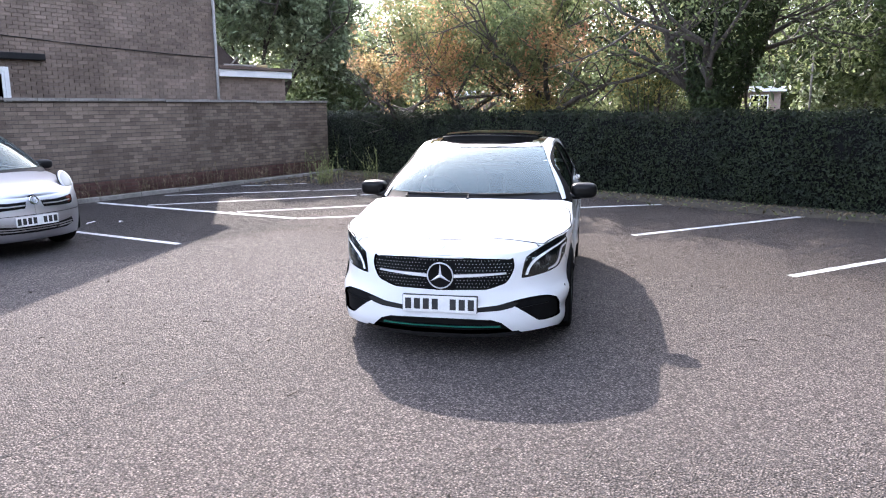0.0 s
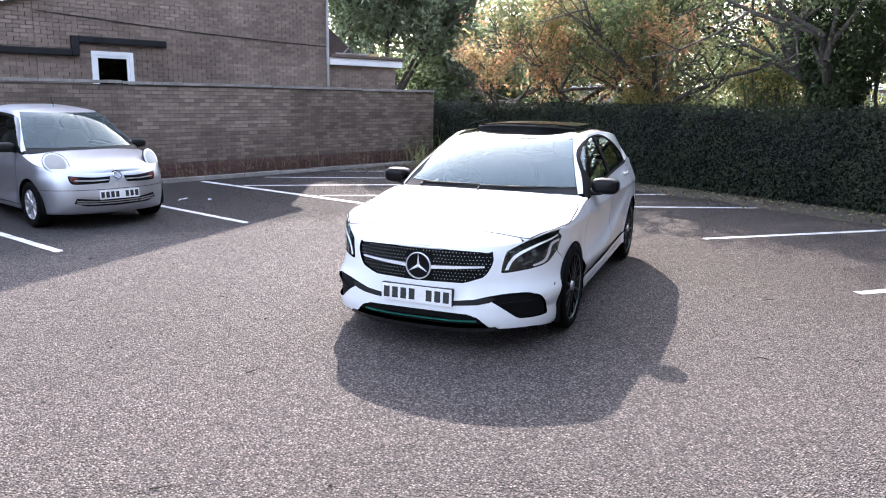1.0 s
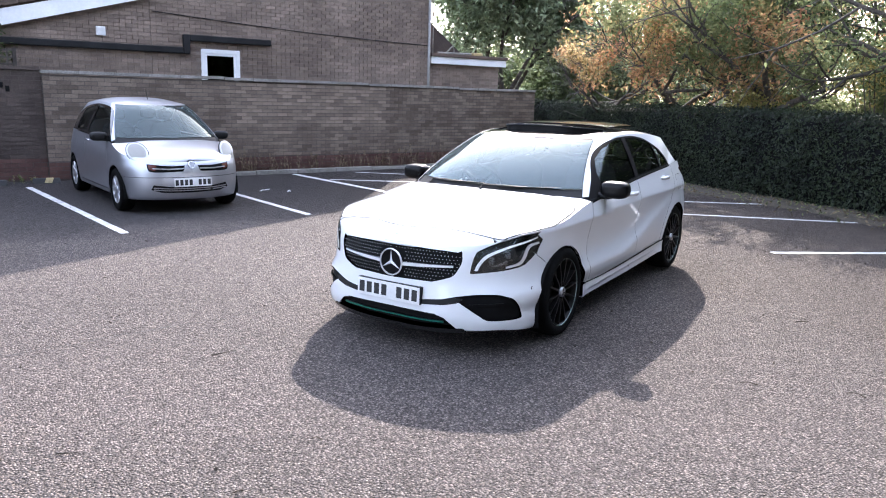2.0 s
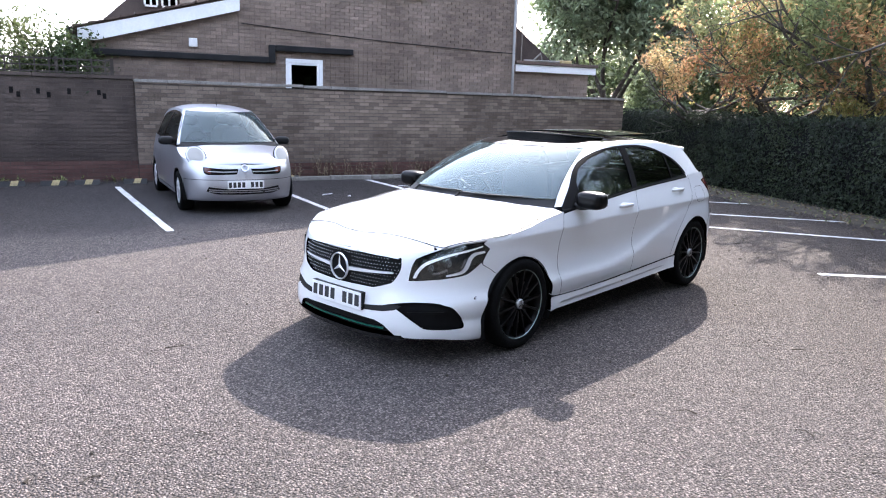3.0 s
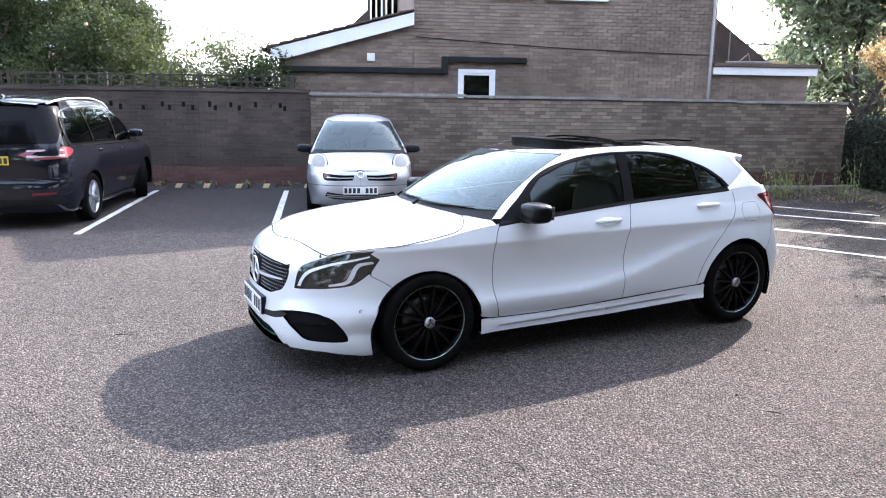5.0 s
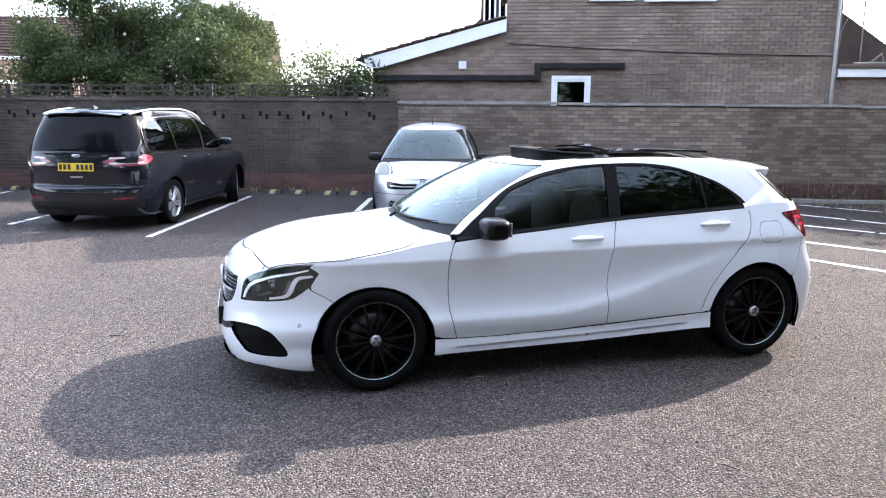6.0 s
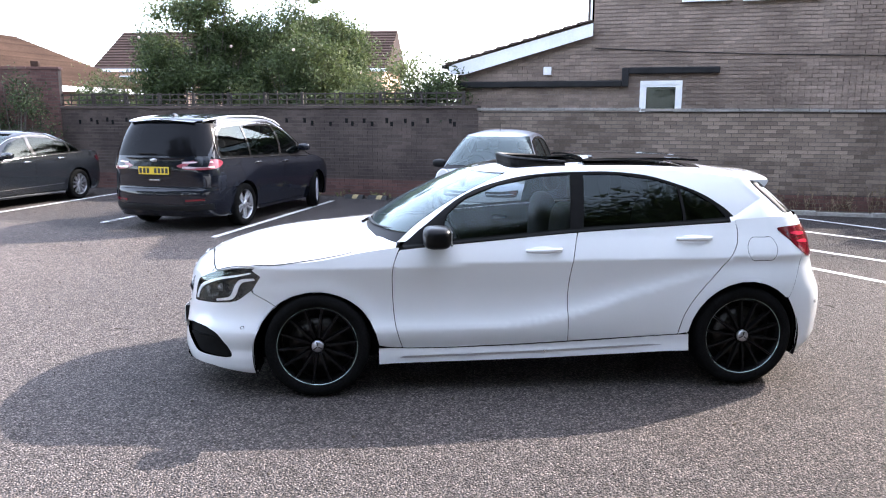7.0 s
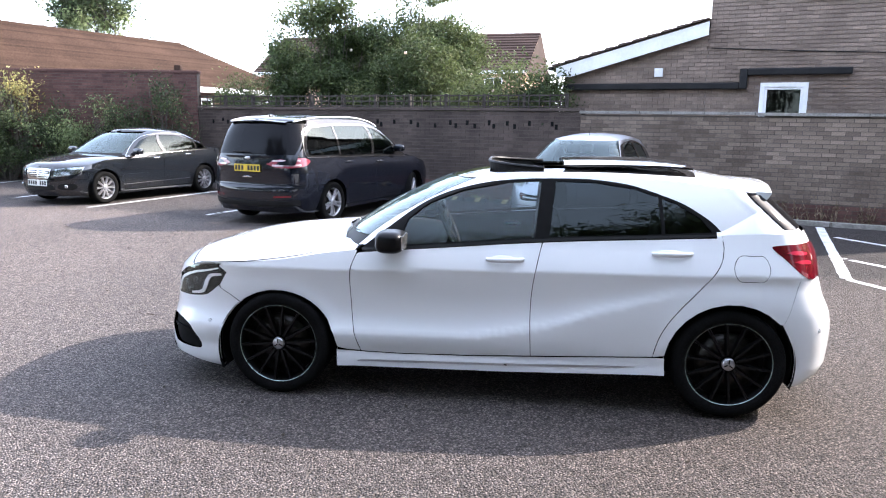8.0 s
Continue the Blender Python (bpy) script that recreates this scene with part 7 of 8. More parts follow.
for x, r, h in ((0.0, 0.325, 0.322), (2.7, 0.325, 0.334)):
    for s in (-1, 1):
        wheel(car, x, s * 0.883, r, r, 0.225, 0.246, s, "black", "black multi-spoke alloy wheel", 8 if x else -5)


# ---- the other parked cars ----
def plain_car(name, m, label, paint, S):
    """A car from a table of curves: lower shell, deck, glasshouse, roof, doors, lamps, mirrors and wheels."""
    c = thing(name, m, label, "car", "parked cars")
    bf, tp, pr = S["belt"], S["taper"], S["prof"]
    ar = S["arch"]
    wb = S["wheelbase"]

    def width(x, z):
        x, z = np.asarray(x, float), np.asarray(z, float)
        w = pr(z) * tp(x)
        for cx in (0.0, wb):
            d = np.hypot(x - cx, z - S["wheel"]) - ar
            w = w + 0.012 * np.exp(-(np.clip(d, 0, 1) / 0.06) ** 2) * (z < 0.95)
        return w
    lo = Shell(S["xf"], S["xr"], width, S["lf"], S["lr"], curve((0.2, S["nf"]), (1.2, S["nf"])), curve((0.2, S["nr"]), (1.2, S["nr"])), 0.55)
    eu, ez, ep = top_edge(lo, S["edge"])
    LB = lambda u: float(np.interp(u, eu, ez))
    fore = ep[:, 0] < wb * 0.6
    aft = ep[:, 0] > wb * 0.4
    oa = np.argsort(ep[aft, 0])

    def deck(x, y):
        x, y = np.asarray(x, float), np.asarray(y, float)
        yo = np.where(x < wb / 2, np.interp(x, ep[fore, 0], ep[fore, 1]), np.interp(x, ep[aft, 0][oa], ep[aft, 1][oa]))
        r = np.clip(np.abs(y) / np.maximum(yo, 0.05), 0, 1.03)
        zc = np.where(x < wb / 2, S["hood"](x), S["boot"](x))
        return np.stack([x, y, zc - (zc - S["edge"](x)) * r ** 3.2], -1)
    gl = Shell(S["gxf"], S["gxr"], lambda x, z: width(x, bf(x)) - S["lean"][0] * (z - bf(x)) - S["lean"][1] * np.clip(z - bf(x), 0, 1) ** 2, S["glf"], S["glr"], curve((0.8, 2.3), (1.8, 2.3)), curve((0.8, 2.8), (1.8, 2.8)), S["gref"])
    gl.lf_fixed, gl.lr_fixed = S["glf"], S["glr"]
    gu, gz, gp = top_edge(gl, S["roof_e"])
    GE = lambda u: float(np.interp(u, gu, gz))
    og = np.argsort(gp[:, 0])

    def roof(x, y):
        x, y = np.asarray(x, float), np.asarray(y, float)
        yo = np.interp(x, gp[og, 0], gp[og, 1])
        r = np.clip(np.abs(y) / np.maximum(yo, 0.05), 0, 1.03)
        return np.stack([x, y, S["roof_c"](x) - (S["roof_c"](x) - S["roof_e"](x)) * r ** 3], -1)
    LX = lambda *q: [lo.X(*p) for p in q]
    GXX = lambda *q: [gl.X(*p) for p in q]
    both = lambda s: [s, mirrored(s)]
    bz, g = S["bottom"], 0.004
    af, arr = arch(0.0, S["wheel"], ar, bz), arch(wb, S["wheel"], ar, bz)
    cut = next(k for k, p in enumerate(arr) if p[0] > wb - ar * 0.3)   # where door and rear body meet on the arch
    a0, a1, a2 = S["seams"]            # the foot x of the three door seams
    el = lambda x0, x1, d=0.0, n=14: [(u, LB(u) - d) for u in np.linspace(lo.X(x0, 0.8)[0], lo.X(x1, 0.8)[0], n)]
    zs = S["bumper_top"]
    fbp = [(lo.front, bz), lo.X(-ar * 1.15, bz)] + [lo.X(*p) for p in af if p[0] < -0.2 * ar and p[1] < zs - 0.02] + [lo.X(-ar * 0.75, zs), (lo.front, zs)]
    s1 = sheet(fbp, lo, (), 0.07, 0.02, open_at=lo.front)
    panel("front_bumper", both(s1), S.get("bumper_paint", paint), c)
    nose = [(lo.front, zs + 0.006), lo.X(-ar * 0.78, zs + 0.006)] + [lo.X(*p) for p in af if p[0] > -ar * 0.75 and p[1] > zs - 0.05 or p[0] > 0] + LX((a0, bz + 0.06), (a0 - 0.03, 0.6)) + el(a0, S["hood_x0"], 0, 20) + [(u, LB(u)) for u in np.linspace(lo.X(S["hood_x0"], 0.7)[0], lo.front, 12)]
    s2 = sheet(shrink([p for k, p in enumerate(nose) if k == 0 or math.dist(p, nose[k - 1]) > 1e-4], 0.001), lo, (), 0.07, 0.02)
    pair("front_wing", s2, paint, c)
    half = [(p[0], p[1]) for p in ep if p[0] < S["hood_x1"]]
    hf = [q for q in half] + [(S["hood_x1"], half[-1][1] * 0.86), (S["hood_x1"] - 0.06, half[-1][1] * 0.6), (S["hood_x1"] - 0.1, 0.0)]
    hfull = hf + [(x, -y) for x, y in hf[::-1][1:]]
    hfull = [p for k, p in enumerate(hfull) if math.dist(p, hfull[k - 1]) > 1e-3]
    panel("bonnet", sheet(hfull, deck, (), 0.07, 0.015), paint, c)
    d1 = LX((a0, bz + 0.06), (a0 - 0.03, 0.6)) + el(a0, a1, 0.015) + LX((a1 - 0.02, 0.6), (a1, bz + 0.06))
    d2 = LX((a1, bz + 0.06), (a1 - 0.02, 0.6)) + el(a1, a2, 0.015) + LX((a2, 0.8)) + [lo.X(*p) for p in arr[:cut + 1][::-1]] + LX((wb - ar - 0.02, bz + 0.06))
    pair("front_door", sheet(shrink(d1, g), lo, (), 0.07, 0.02), paint, c)
    pair(S.get("aft_panel", "rear_door"), sheet(shrink(d2, g), lo, (), 0.07, 0.02), paint, c)
    zr = S["rear_bumper_top"]
    q1 = [lo.X(*p) for p in arr[cut:] if p[1] > zr - 0.02] + LX((wb + ar * 0.8, zr)) + [(lo.rear, zr)] + [(u, LB(u)) for u in np.linspace(lo.rear, lo.X(a2, 0.9)[0], 26)] + LX((a2, 0.8))
    s3 = sheet(q1, lo, (), 0.07, 0.02, open_at=lo.rear)
    panel("rear_body", both(s3), paint, c)
    q2 = [lo.X(*p) for p in arr if p[0] > wb + 0.2 * ar and p[1] < zr - 0.02] + LX((wb + ar * 1.1, bz)) + [(lo.rear, bz + 0.02), (lo.rear, zr - 0.006), lo.X(wb + ar * 0.82, zr - 0.006)]
    s4 = sheet(q2, lo, (), 0.07, 0.02, open_at=lo.rear)
    panel("rear_bumper", both(s4), S.get("bumper_paint", paint), c)
    if "boot_x" in S:
        bh = [(S["boot_x"], 0.0), (S["boot_x"] + 0.08, 0.5), (S["boot_x"] - 0.1, 0.72)] + [(p[0], p[1]) for p in ep if p[0] > S["boot_x"] - 0.1]
        bfull = bh + [(x, -y) for x, y in bh[::-1][1:-1]]
        panel("boot_lid", sheet(bfull, deck, (), 0.08, 0.015), paint, c)
    pair("side_skirt", sheet(LX((ar + 0.03, bz), (ar + 0.03, bz + 0.055), (wb - ar - 0.03, bz + 0.055), (wb - ar - 0.03, bz)), lo, (), 0.08, 0.03, 0.004), S.get("bumper_paint", paint), c)
    # near-black shell under the panels: gap shade given by its colour
    inner = [(lo.front, bz + 0.03)] + [lo.X(*p) for p in af if p[1] > bz + 0.02] + [lo.X(*p) for p in arr if p[1] > bz + 0.02] + [(lo.rear, bz + 0.03)] + [(u, LB(u) - 0.012) for u in np.linspace(lo.rear, lo.front, 50)]
    s5 = sheet(inner, lo, (), 0.12, 0.004, -0.022, open_at=lo.front)
    panel("inner_shell", both(s5), M_DARK, c)
    hw = float(pr(0.6))
    part("underbody", boxed(-0.4, wb + 0.35, -hw + 0.28, hw - 0.28, bz - 0.02, bz + 0.1, 0.03), M_DARK, c)
    for cx in (0, wb):
        for s in (-1, 1):
            bm = bmesh.new()
            rows = []
            for a in np.linspace(-0.3, math.pi + 0.3, 18):
                rows.append([bm.verts.new((cx - (ar + 0.004) * math.cos(a), s * y, S["wheel"] + (ar + 0.004) * math.sin(a))) for y in (hw - 0.02, hw - 0.3)])
            for p, q in zip(rows, rows[1:]):
                bm.faces.new((p[0], q[0], q[1], p[1]))
            part("wheel_housing", bm, M_DARK, c)
            wheel(c, cx, s * (hw - 0.005), S["wheel"], S["wheel"], 0.2, S["rim"], s, S["wheel_style"], S["wheel_label"], 7 * cx)
    # glass
    ue = float(np.interp(math.asin(S.get("screen_w", 0.87) ** 1.15), gl.ph, gl.fa)) + gl.front
    z0, z1 = S["screen"]
    w1 = sheet([(gl.front, z0)] + [(u, z0 + 0.01) for u in np.linspace(gl.front, ue, 10)[1:]] + [(u, z1) for u in np.linspace(ue, gl.front, 10)], gl, (), 0.08, 0.006, open_at=gl.front)
    ob = panel("windscreen", both(w1), M_SCREEN_B, c, "windscreen reflecting the sky")
    ob.visible_shadow = False
    w2 = sheet([(gl.front, z0 - 0.045)] + [(u, z0 - 0.045) for u in np.linspace(gl.front, ue + 0.05, 10)[1:]] + [(u, z0 + 0.012) for u in np.linspace(ue, gl.front, 10)], gl, (), 0.08, 0.006, -0.006, open_at=gl.front)
    panel("cowl", both(w2), M_PLASTIC, c, "black cowl")
    tr = [(x, z) for x, z in S["side_top"]]
    tt = smooth_line(GXX(*tr), 4)
    tb = GXX(*[(x, float(bf(x)) - 0.004) for x in np.linspace(tr[-1][0], tr[0][0], 12)])
    rz0, rz1, ry = S["rear_glass"]
    side = [(ue + 0.003, z0 - 0.02)] + [(ue + 0.003, z) for z in np.linspace(z0, z1, 8)] + [(u, GE(u)) for u in np.linspace(ue + 0.003, gl.R(ry, rz1)[0], 36)] + [gl.R(ry + 0.02, (rz0 + rz1) / 2), gl.R(ry + 0.03, rz0)] + GXX(*[(x, float(bf(x))) for x in np.linspace(gl(np.array([gl.R(ry + 0.04, rz0)[0]]), np.array([rz0]))[0][0] - 0.02, tr[-1][0] + 0.02, 6)]) + tt[::-1]
    pair("side_frame", sheet(side, gl, (), 0.06, 0.012), paint, c)
    panes = [dense(GXX(*[(x, z if z > 0 else float(bf(x)) + 0.025) for x, z in q]), 0.05) for q in S["panes"]]
    pair("window_trim", sheet(tt + tb, gl, panes, 0.07, 0.01, 0.002), S.get("trim", M_GLOSS), c, "black window surround")
    for q in panes:
        for ob in pair("door_glass", sheet(shrink(q, -0.004), gl, (), 0.08, 0.004, -0.004), S.get("tint", M_TINT), c, "dark car window"):
            ob.visible_shadow = False
    if "chrome" in S:
        ring = tt + tb
        pair("chrome_strip", sheet(shrink(ring, -0.007), gl, [shrink(ring, 0.003)], 0.05, 0.004, 0.006), M_CHROME, c, "chrome window strip")
    r1 = sheet([(gl.rear, rz0), gl.R(ry, rz0), gl.R(ry - 0.03, rz1 - 0.03), gl.R(ry - 0.1, rz1), (gl.rear, rz1)], gl, (), 0.08, 0.006, 0.003, open_at=gl.rear)
    panel("rear_window", both(r1), M_REAR_GLASS, c, "dark rear window")
    rb = sheet([(gl.rear, rz0 - 0.16)] + [gl.R(ry + 0.03, rz0 - 0.16), gl.R(ry + 0.03, rz1), (gl.rear, GE(gl.rear))], gl, (), 0.08, 0.006, -0.004, open_at=gl.rear)
    panel("tailgate", both(rb), paint, c)
    rp = [(p[0], p[1]) for p in gp[::3]] + [(gp[-1][0], 0.0)]
    rp = [(gp[0][0], 0.0)] + [q for q in rp if q[1] > 0.02] + [(gp[-1][0], 0.0)]
    rfull = rp + [(x, -y) for x, y in rp[::-1][1:-1]]
    panel("roof", sheet(rfull, roof, (), 0.08, 0.01), S.get("roof_paint", paint), c)
    mx, mz = S["mirror"]
    for s in (-1, 1):
        wv = float(width(np.array([mx]), np.array([mz - 0.08]))[0])
        mr = part("door_mirror", blobbed((mx, s * (wv + 0.1), mz), (0.07, 0.115, 0.065), 3.0), S.get("mirror_paint", paint), c, "", True)
        part("mirror_foot", blobbed((mx, s * (wv + 0.0), mz - 0.05), (0.04, 0.06, 0.02), 2.6), M_PLASTIC, mr, "", True)
        for hx, hz in S["handles"]:
            wv = float(width(np.array([hx]), np.array([hz]))[0])
            part("door_handle", blobbed((hx, s * (wv + 0.01), hz), (0.1, 0.02, 0.014), 3), S.get("handle_paint", paint), c, "", True)
    part("dashboard", blobbed((S["dash"], 0, z0 - 0.1), (0.3, hw - 0.18, 0.09), 4), M_SEAT, c, "", True)
    part("cabin_floor", boxed(S["dash"], wb + 0.3, -hw + 0.1, hw - 0.1, bz + 0.1, bz + 0.2), M_DARK, c)
    for x in S["seats"]:
        for y in (-0.36, 0.36):
            seat(c, x, y, bz + 0.25, 0.62)
    steering_wheel(c, S["dash"] + 0.3, 0.36, z0 - 0.03)
    return c, lo, gl, width, deck, roof


M_AMBER_OLD = mat("dull_amber_lens", (0.13, 0.035, 0.025), (0.09, 0.025, 0.02), scale=9, rough=0.2, fine=50, grain=0.3, coat=0.4)
M_MILKY = glass("milky_lens", (0.9, 0.88, 0.84), 0.7, ior=1.35, film_mix=0.4, film=(0.7, 0.67, 0.62))


def tilted(n, along):
    """A turn that lays y along n and x as near as can be to along."""
    n = n.normalized()
    x = (along - n * along.dot(n)).normalized()
    return Matrix((x, n, x.cross(n))).transposed().to_4x4()


# the small silver hatchback
cv = curve
SMALL = dict(
    belt=cv((0.2, 0.93), (0.9, 0.965), (2.0, 1.0), (2.9, 1.02)), taper=cv((-0.3, 0.965), (0.2, 0.99), (1.2, 1.0), (2.2, 0.995), (2.9, 0.95)),
    prof=cv((0.15, 0.77), (0.22, 0.80), (0.4, 0.825), (0.6, 0.832), (0.75, 0.828), (0.9, 0.80), (1.02, 0.77)), arch=0.335, wheelbase=2.43, wheel=0.295, rim=0.19,
    xf=cv((0.15, -0.66), (0.22, -0.71), (0.4, -0.735), (0.55, -0.725), (0.68, -0.69), (0.8, -0.6), (0.95, -0.4)),
    xr=cv((0.15, 2.9), (0.25, 2.98), (0.5, 3.01), (0.8, 2.97), (1.02, 2.92)), lf=0.62, lr=0.5, nf=2.35, nr=2.7,
    edge=cv((-0.71, 0.70), (-0.6, 0.73), (-0.4, 0.775), (0.0, 0.86), (0.3, 0.93), (0.9, 0.965), (2.0, 1.0), (3.0, 1.02)),
    hood=cv((-0.71, 0.70), (-0.62, 0.79), (-0.45, 0.86), (-0.15, 0.93), (0.15, 0.985), (0.4, 1.01)), boot=cv((2.0, 1.0), (3.0, 1.02)),
    gxf=cv((0.92, -0.06), (0.99, 0.03), (1.2, 0.31), (1.38, 0.58), (1.45, 0.73), (1.52, 1.05)), gxr=cv((0.92, 2.95), (1.05, 2.9), (1.25, 2.8), (1.42, 2.66), (1.52, 2.5)),
    lean=(0.3, 0.42), glf=0.36, glr=0.4, gref=1.2, roof_e=cv((0.72, 1.435), (1.15, 1.455), (1.7, 1.465), (2.2, 1.445), (2.6, 1.40)),
    roof_c=cv((0.69, 1.437), (1.0, 1.50), (1.6, 1.54), (2.1, 1.53), (2.5, 1.47), (2.7, 1.41)), screen=(0.985, 1.435), screen_w=0.945, bottom=0.2, bumper_top=0.5, rear_bumper_top=0.5,
    seams=(0.4, 1.66, 2.2), aft_panel="rear_quarter", hood_x0=-0.45, hood_x1=0.2,
    side_top=[(0.27, 0.942), (0.45, 1.12), (0.67, 1.29), (0.94, 1.395), (1.5, 1.43), (1.9, 1.42), (2.3, 1.35), (2.55, 1.2), (2.62, 1.03)],
    panes=[[(0.5, -1), (0.52, 1.12), (0.72, 1.27), (0.97, 1.365), (1.36, 1.395), (1.56, 1.395), (1.56, -1)], [(1.65, -1), (1.65, 1.395), (1.9, 1.39), (2.2, 1.34), (2.25, -1)]],
    rear_glass=(1.08, 1.38, 0.5), mirror=(0.47, 1.0), handles=((1.48, 0.89),), mirror_paint=M_PLASTIC, dash=0.6, seats=(1.15, 1.95), wheel_style="steel", wheel_label="silver wheel with a plain wheel cover", tint=M_SIDE)
silver, lo, gl2, wd, dk, rf = plain_car("small_hatchback", pose(4.838, 9.43, 0, 0, 0, 91.6), "small rounded silver hatchback parked nose out by the wall", M_CAR_SILVER, SMALL)
Q = lambda *p: [lo.F(*q) for q in p]
for s, mm in ((1, lambda q: q), (-1, mirrored)):
    panel("grille", mm(sheet(rounded(Q((0.09, 0.662), (0.09, 0.662), (0.3, 0.658), (0.56, 0.685), (0.56, 0.685), (0.553, 0.61), (0.49, 0.575), (0.16, 0.583), (0.115, 0.592)), 3), lo, (), 0.05, 0.01, 0.004)), M_DARK, silver, "black grille slot")
    panel("grille_bar", mm(sheet(Q((0.11, 0.628), (0.3, 0.623), (0.5, 0.632), (0.5, 0.619), (0.3, 0.608), (0.11, 0.613)), lo, (), 0.05, 0.01, 0.008)), M_ALLOY, silver)
    panel("indicator", mm(sheet(Q((0.455, 0.664), (0.547, 0.676), (0.54, 0.615), (0.47, 0.592)), lo, (), 0.05, 0.01, 0.0075)), M_AMBER_OLD, silver, "amber indicator")
    hl = part("headlight", lathe([(0.0, 0.0001), (0.05, 0.06), (0.07, 0.118), (0.045, 0.123)], 28), M_ALLOY, silver, "oval milky headlight", True)
    p = dk(np.array([-0.35]), np.array([0.58]))[0]
    hl.matrix_basis = Matrix.Translation((p[0] - 0.02, s * 0.605, p[2] - 0.03)) @ tilted(Vector((-0.72, s * 0.45, 0.53)), Vector((0.5, s * 0.42, 0.6))) @ Matrix.Diagonal((1.42, 0.8, 1.0, 1))
    part("bezel", lathe([(0.03, 0.124), (0.05, 0.127), (0.046, 0.132), (0.03, 0.133)], 28), M_PLASTIC, hl, "thin dark rim", True)
    part("lens", lathe([(0.075, 0.0001), (0.072, 0.07), (0.062, 0.112), (0.045, 0.126)], 28), M_MILKY, hl, "milky oval lens", True).visible_shadow = False
    part("bulb", blobbed((0, 0.045, 0), (0.05, 0.03, 0.05), 2.2, None, 2), M_CHROME, hl, "", True)
lg = sheet([(lo.front, 0.375)] + Q((0.3, 0.38), (0.5, 0.405), (0.53, 0.34), (0.4, 0.3)) + [(lo.front, 0.29)], lo, (), 0.05, 0.01, 0.004, open_at=lo.front)
panel("lower_grille", [lg, mirrored(lg)], M_PLASTIC, silver, "dark lower grille")
for z in (0.318, 0.345, 0.4):
    ln = sheet([(lo.front, z + 0.01)] + Q((0.3, z + 0.013), (0.5, z + 0.028), (0.5, z + 0.016), (0.3, z + 0.002)) + [(lo.front, z)], lo, (), 0.05, 0.01, 0.01, open_at=lo.front)
    panel("grille_bar", [ln, mirrored(ln)], M_ALLOY, silver)
number_plate(silver, pose(-0.752, 0, 0.435, 0, 3, 0), 0.52, 0.115)
em = part("emblem", lathe([(0.0, 0.035), (-0.012, 0.042), (-0.012, 0.052), (0, 0.058)], 24), M_CHROME, silver, "round chrome emblem")
em.matrix_basis = pose(-0.715, 0, 0.672, 0, 0, -90) @ pose(0, 0, 0, -20, 0, 0)
bm = bmesh.new()
add_tube(bm, [(1.08, 0, 1.475), (1.16, 0, 1.66)], 0.006, 6, 0.003)
part("aerial", bm, M_PLASTIC, silver, "short roof aerial")
for y in (0.3, -0.25):
    bm = bmesh.new()
    add_tube(bm, [(0.2, y, 1.0), (0.245, y - 0.25, 1.02), (0.3, y - 0.5, 1.025)], 0.009, 6)
    part("wiper", bm, M_PLASTIC, silver)

M_LAMP_CLEAR = mat("clear_lamp", (0.7, 0.58, 0.6), (0.5, 0.36, 0.4), scale=14, rough=0.15, fine=60, grain=0.3, coat=0.6)
M_LAMP_PINK = mat("pink_lamp_lens", (0.3, 0.06, 0.08), (0.2, 0.03, 0.045), scale=14, rough=0.12, fine=60, grain=0.3, coat=0.6)
